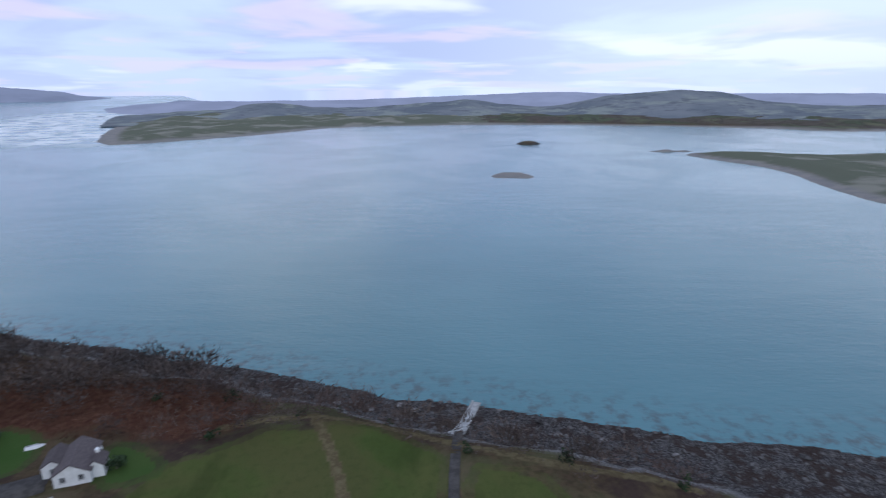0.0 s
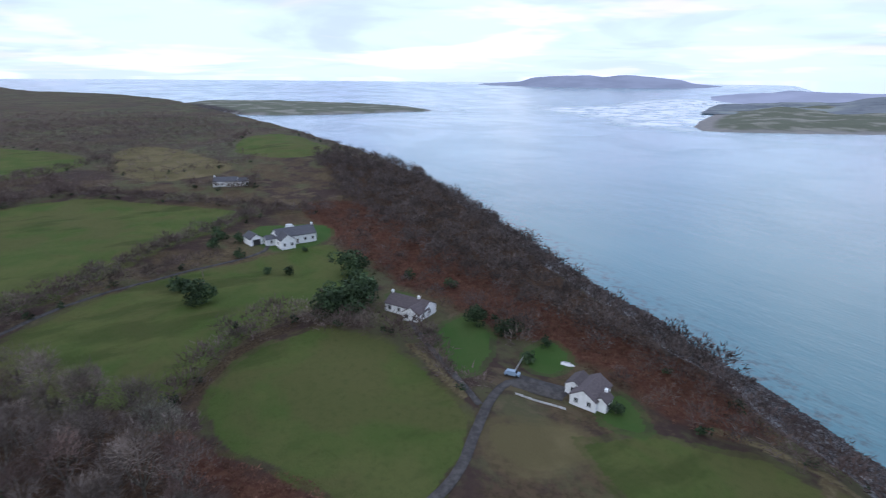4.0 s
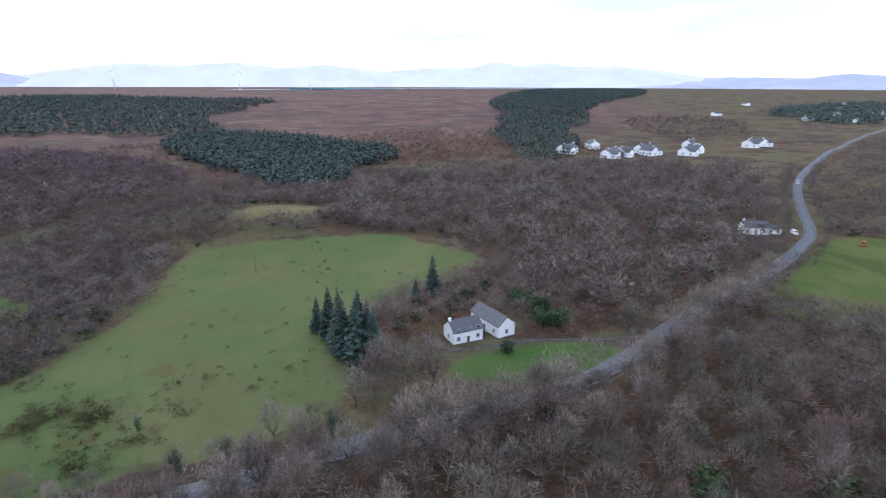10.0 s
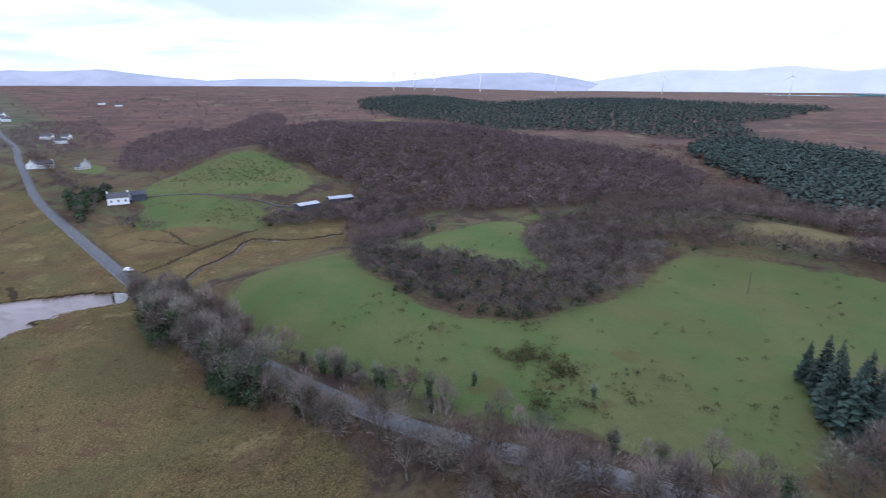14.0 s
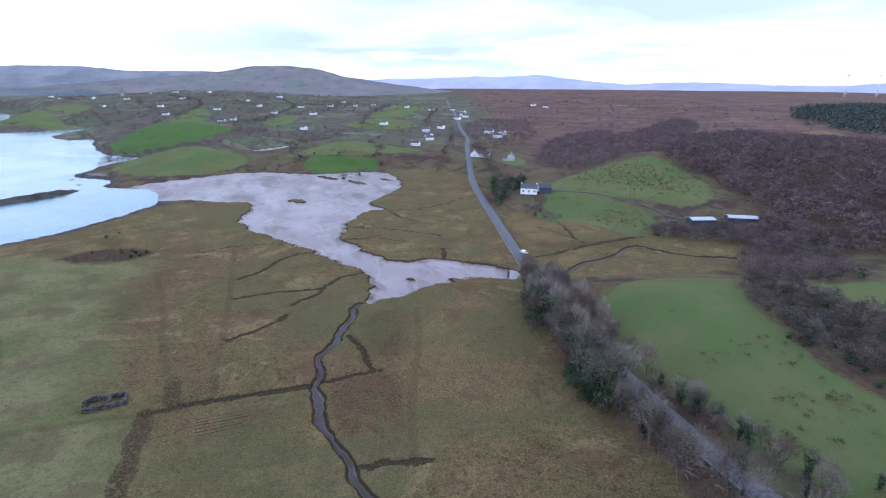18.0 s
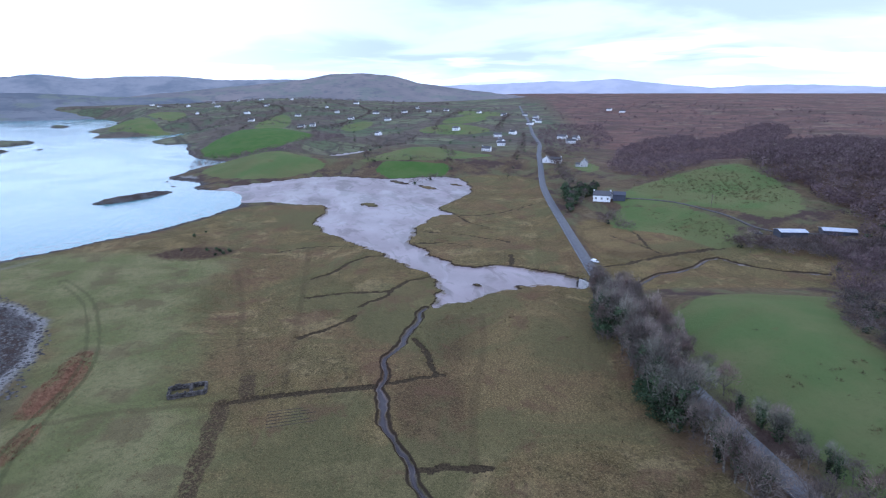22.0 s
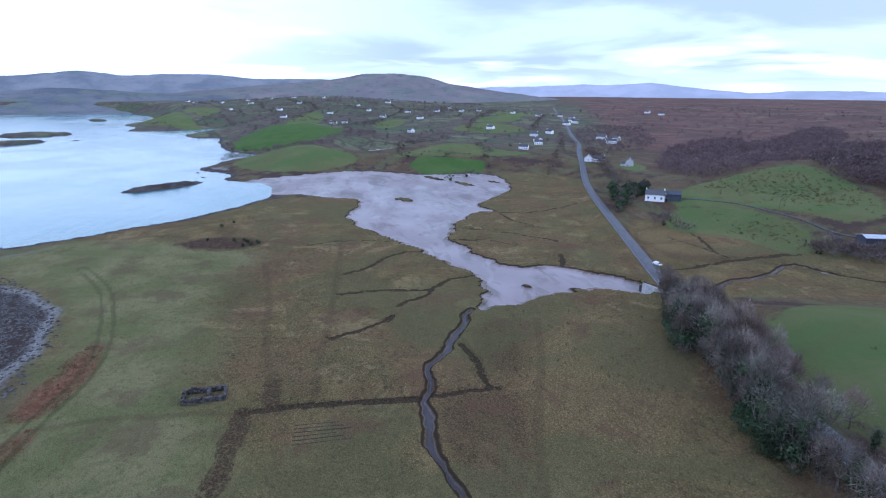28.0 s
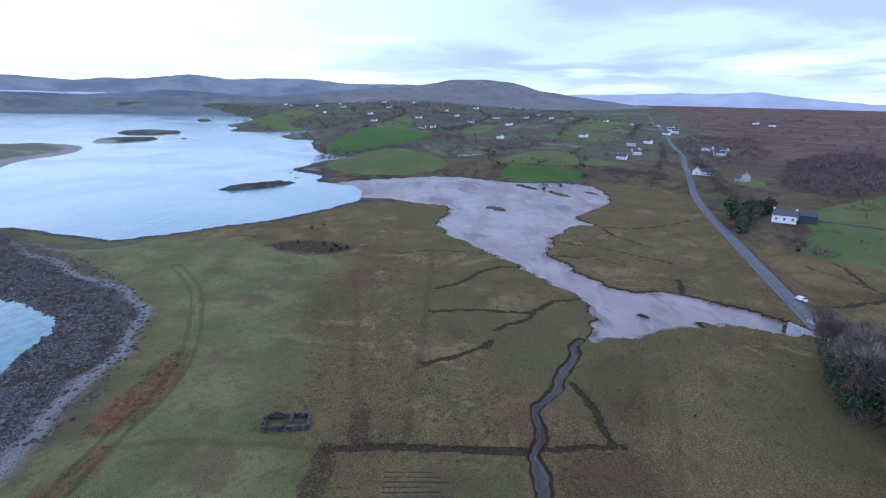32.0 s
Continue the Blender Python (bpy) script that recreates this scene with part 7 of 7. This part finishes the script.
ok = waves(x, y, 160, 249, 3) > 0.05
stuff("bog_brush", strew(CLUMP, x[ok], y[ok], 251, 0.5, 1.5), RED_FAR, "dark brushwood dotted over the open bog", "scrub")
# gorse and rush tufts in the pastures, sedge on the marsh, bracken on the bank
TUFT = [twig_crown(np.random.RandomState(600 + i), 16, 0.25, 0.45, 0.3, 0.5, 0.12) for i in range(4)]
rush = np.random.RandomState(9)
cx, cy = [], []
for qx, qy, n, sp in ((36, -104.5, 70, 3), (30, -106, 110, 4), (24, -102, 70, 3), (24.6, -91.5, 70, 3.4), (57, -89.5, 30, 2.4), (11, -102, 24, 3), (16, -93, 20, 2), (58, -104, 26, 5), (10, -110, 16, 6), (-10, -105, 22, 6), (80, -108, 30, 9), (40, -122, 26, 6), (0, -130, 24, 18), (-30, -170, 30, 20), (20, -180, 20, 15), (85, -190, 22, 10), (292, -245, 260, 22), (262, -238, 220, 16), (300, -215, 90, 14), (228, -185, 90, 12), (260, -225, 60, 18), (240, -190, 30, 10), (-150, 66, 14, 6)):
    cx.append(qx + rush.normal(size=n) * sp), cy.append(qy + rush.normal(size=n) * sp * 0.7)
stuff("rush_tufts", strew(TUFT, np.concatenate(cx), np.concatenate(cy), 601, 0.6, 1.7), RUSH, "dark rush and gorse tufts dotted over pasture", "rushes")
BLADES = [twig_crown(np.random.RandomState(620 + i), 7, 0.1, 0.35, 0.15, 0.42, 0.09, 1.0) for i in range(4)]
x, y = scatter([(66, -68), (100, -74), (150, -86), (160, -60), (158, -36), (130, -20), (115, -30), (60, -40)], 2.3, 630)
stuff("marsh_sedge", strew(BLADES, x, y, 631, 0.5, 1.6), SEDGE, "straw-coloured dead sedge tussocks on the marsh", "sedge")
x, y = scatter([(66, 60), (150, 60), (240, 90), (240, -5), (150, -15), (100, -5), (60, -10)], 2.1, 632)
stuff("marsh_grass", strew(BLADES, x, y, 633, 0.5, 1.1), SEDGE, "dead grass tufts over the marsh", "grass")
x, y = scatter([(-24, -124), (-38, -142), (-62, -146), (-96, -150), (-100, -112), (-86, -96), (-72, -102), (-44, -106), (-34, -98), (-26, -104)], 1.5, 641)
away = (np.hypot(x + 50.8, y + 107.9) > 7) & (np.hypot(x + 59.9, y + 110.4) > 7.5)
stuff("bracken_bed", strew(TUFT, x[away], y[away], 642, 0.7, 1.7), FERN, "brown dead bracken round the cottage", "bracken")
x, y = x[away][::9], y[away][::9]
stuff("garden_thorns", strew(SCRUB, x, y, 643, 0.35, 0.95), TWIG_FAR, "leafless shrubs round the cottage yard", "scrub")
x, y = scatter(BRACKEN[0], 8.5, 645)
stuff("bank_thorns", strew(SCRUB, x, y, 646, 0.5, 1.3), TWIG_FAR, "scattered leafless thorns in the bracken", "scrub")
x, y = scatter([(-134, 38), (-116, 40), (-110, 50), (-124, 58)], 3.0, 647)
stuff("garden_thorns", strew(SCRUB, x, y, 648, 0.6, 1.1), TWIG, "leafless shrubs beside the bungalow", "scrub")
x, y = along([(150, -93), (126, -83), (98, -77), (76, -74)], 2.0, 2.6, 649)
stuff("roadside_thicket", strew(SCRUB, x, y, 650, 0.9, 1.8), TWIG_FAR, "dark leafless thicket along the marsh road", "thicket")
for i, poly in enumerate(BRACKEN):
    x, y = scatter(poly, 1.6 if i < 2 else 0.9, 640 + i)
    stuff("bracken_bed", strew(TUFT, x, y, 650 + i, 0.8, 1.6) if i < 2 else strew(TUFT, x, y, 650 + i, 0.5, 1.0), FERN if i < 2 else RUST_FERN, "rust-red dead bracken on the bank", "bracken")
# ---- shore stones ----
LUMPS = []
for i in range(5):
    rr = np.random.RandomState(700 + i)
    bm = bmesh.new()
    bmesh.ops.create_icosphere(bm, subdivisions=1, radius=0.5)
    for v in bm.verts:
        v.co *= rr.uniform(0.7, 1.25)
        v.co.z *= 0.55
    LUMPS.append(np.array([[tuple(v.co) for v in f.verts] for f in bm.faces]))
    bm.free()
SHORE = COAST_WEST[7:] + COAST_BAY[:9]
px, py = along(SHORE, 0.16, 0.0, 710)
rr = np.random.RandomState(711)
nx, ny = px + rr.normal(size=len(px)) * 3.5 + 1.0, py + rr.uniform(-15, 1.5, len(py))
d = inside_by(nx, ny, MAINLAND, 30)
ok = (d > -2.5) & (d < 17)
stuff("shore_stones", strew(LUMPS, nx[ok], ny[ok], 712, 0.35, 1.5, 0.08), ROCK, "dark and pale stones strewn along the shore", "stones")
COVE = [(112, 72), (130, 73), (150, 77), (166, 81), (190, 99), (212, 121), (240, 165), (258, 198), (225, 190), (186, 135), (166, 103), (139, 98), (110, 97)]
nx, ny = scatter(COVE, 1.45, 713)
stuff("shore_stones", strew(LUMPS, nx, ny, 714, 0.3, 1.5, 0.08), ROCK, "grey and pale cobbles strewn over the cove", "stones")
me = [tri_mesh("boulder", t, ROCK) for t in LUMPS]
for i in range(70):
    j = rr.randint(0, len(px))
    bx, by = px[j] + rr.normal() * 2.5, py[j] + rr.uniform(-9, 2.5)
    ob = tagged(new("boulder", me[i % 5]), "large weathered boulder on the stony shore", "boulder", "shore boulders")
    ob.matrix_basis = Matrix.LocRotScale((bx, by, one_height(bx, by) + 0.15), Euler((0, 0, rr.uniform(0, 6.28))), (rr.uniform(1.4, 2.8), rr.uniform(1.2, 2.2), rr.uniform(1.0, 1.8)))

# ---- old ridged beds on the marsh, seen as dark furrows ----
bed = tagged(base("furrow_bed", 93, 8, 0, 0, 0.0), "old cultivation ridges with dark furrows on the marsh", "furrows")
for i in range(6):
    g = ribbon([(102.2 + 1.2 * i, 13.5), (102.6 + 1.1 * i, 3 + 1.4 * (i % 3))], 0.12, 0.03, 1.2, 1, skirt=0.08)
    child("furrow", grid_mesh("furrow", g[0] - 93, g[1] - 8, g[2], PEATY, False), bed)


# ---- from the plan to metres ----
for ob in list(scene.objects):
    if ob.parent is None and ob.type in ("MESH", "EMPTY"):
        ob.matrix_basis = Matrix.Diagonal((PLAN, PLAN, PLAN, 1)) @ ob.matrix_basis
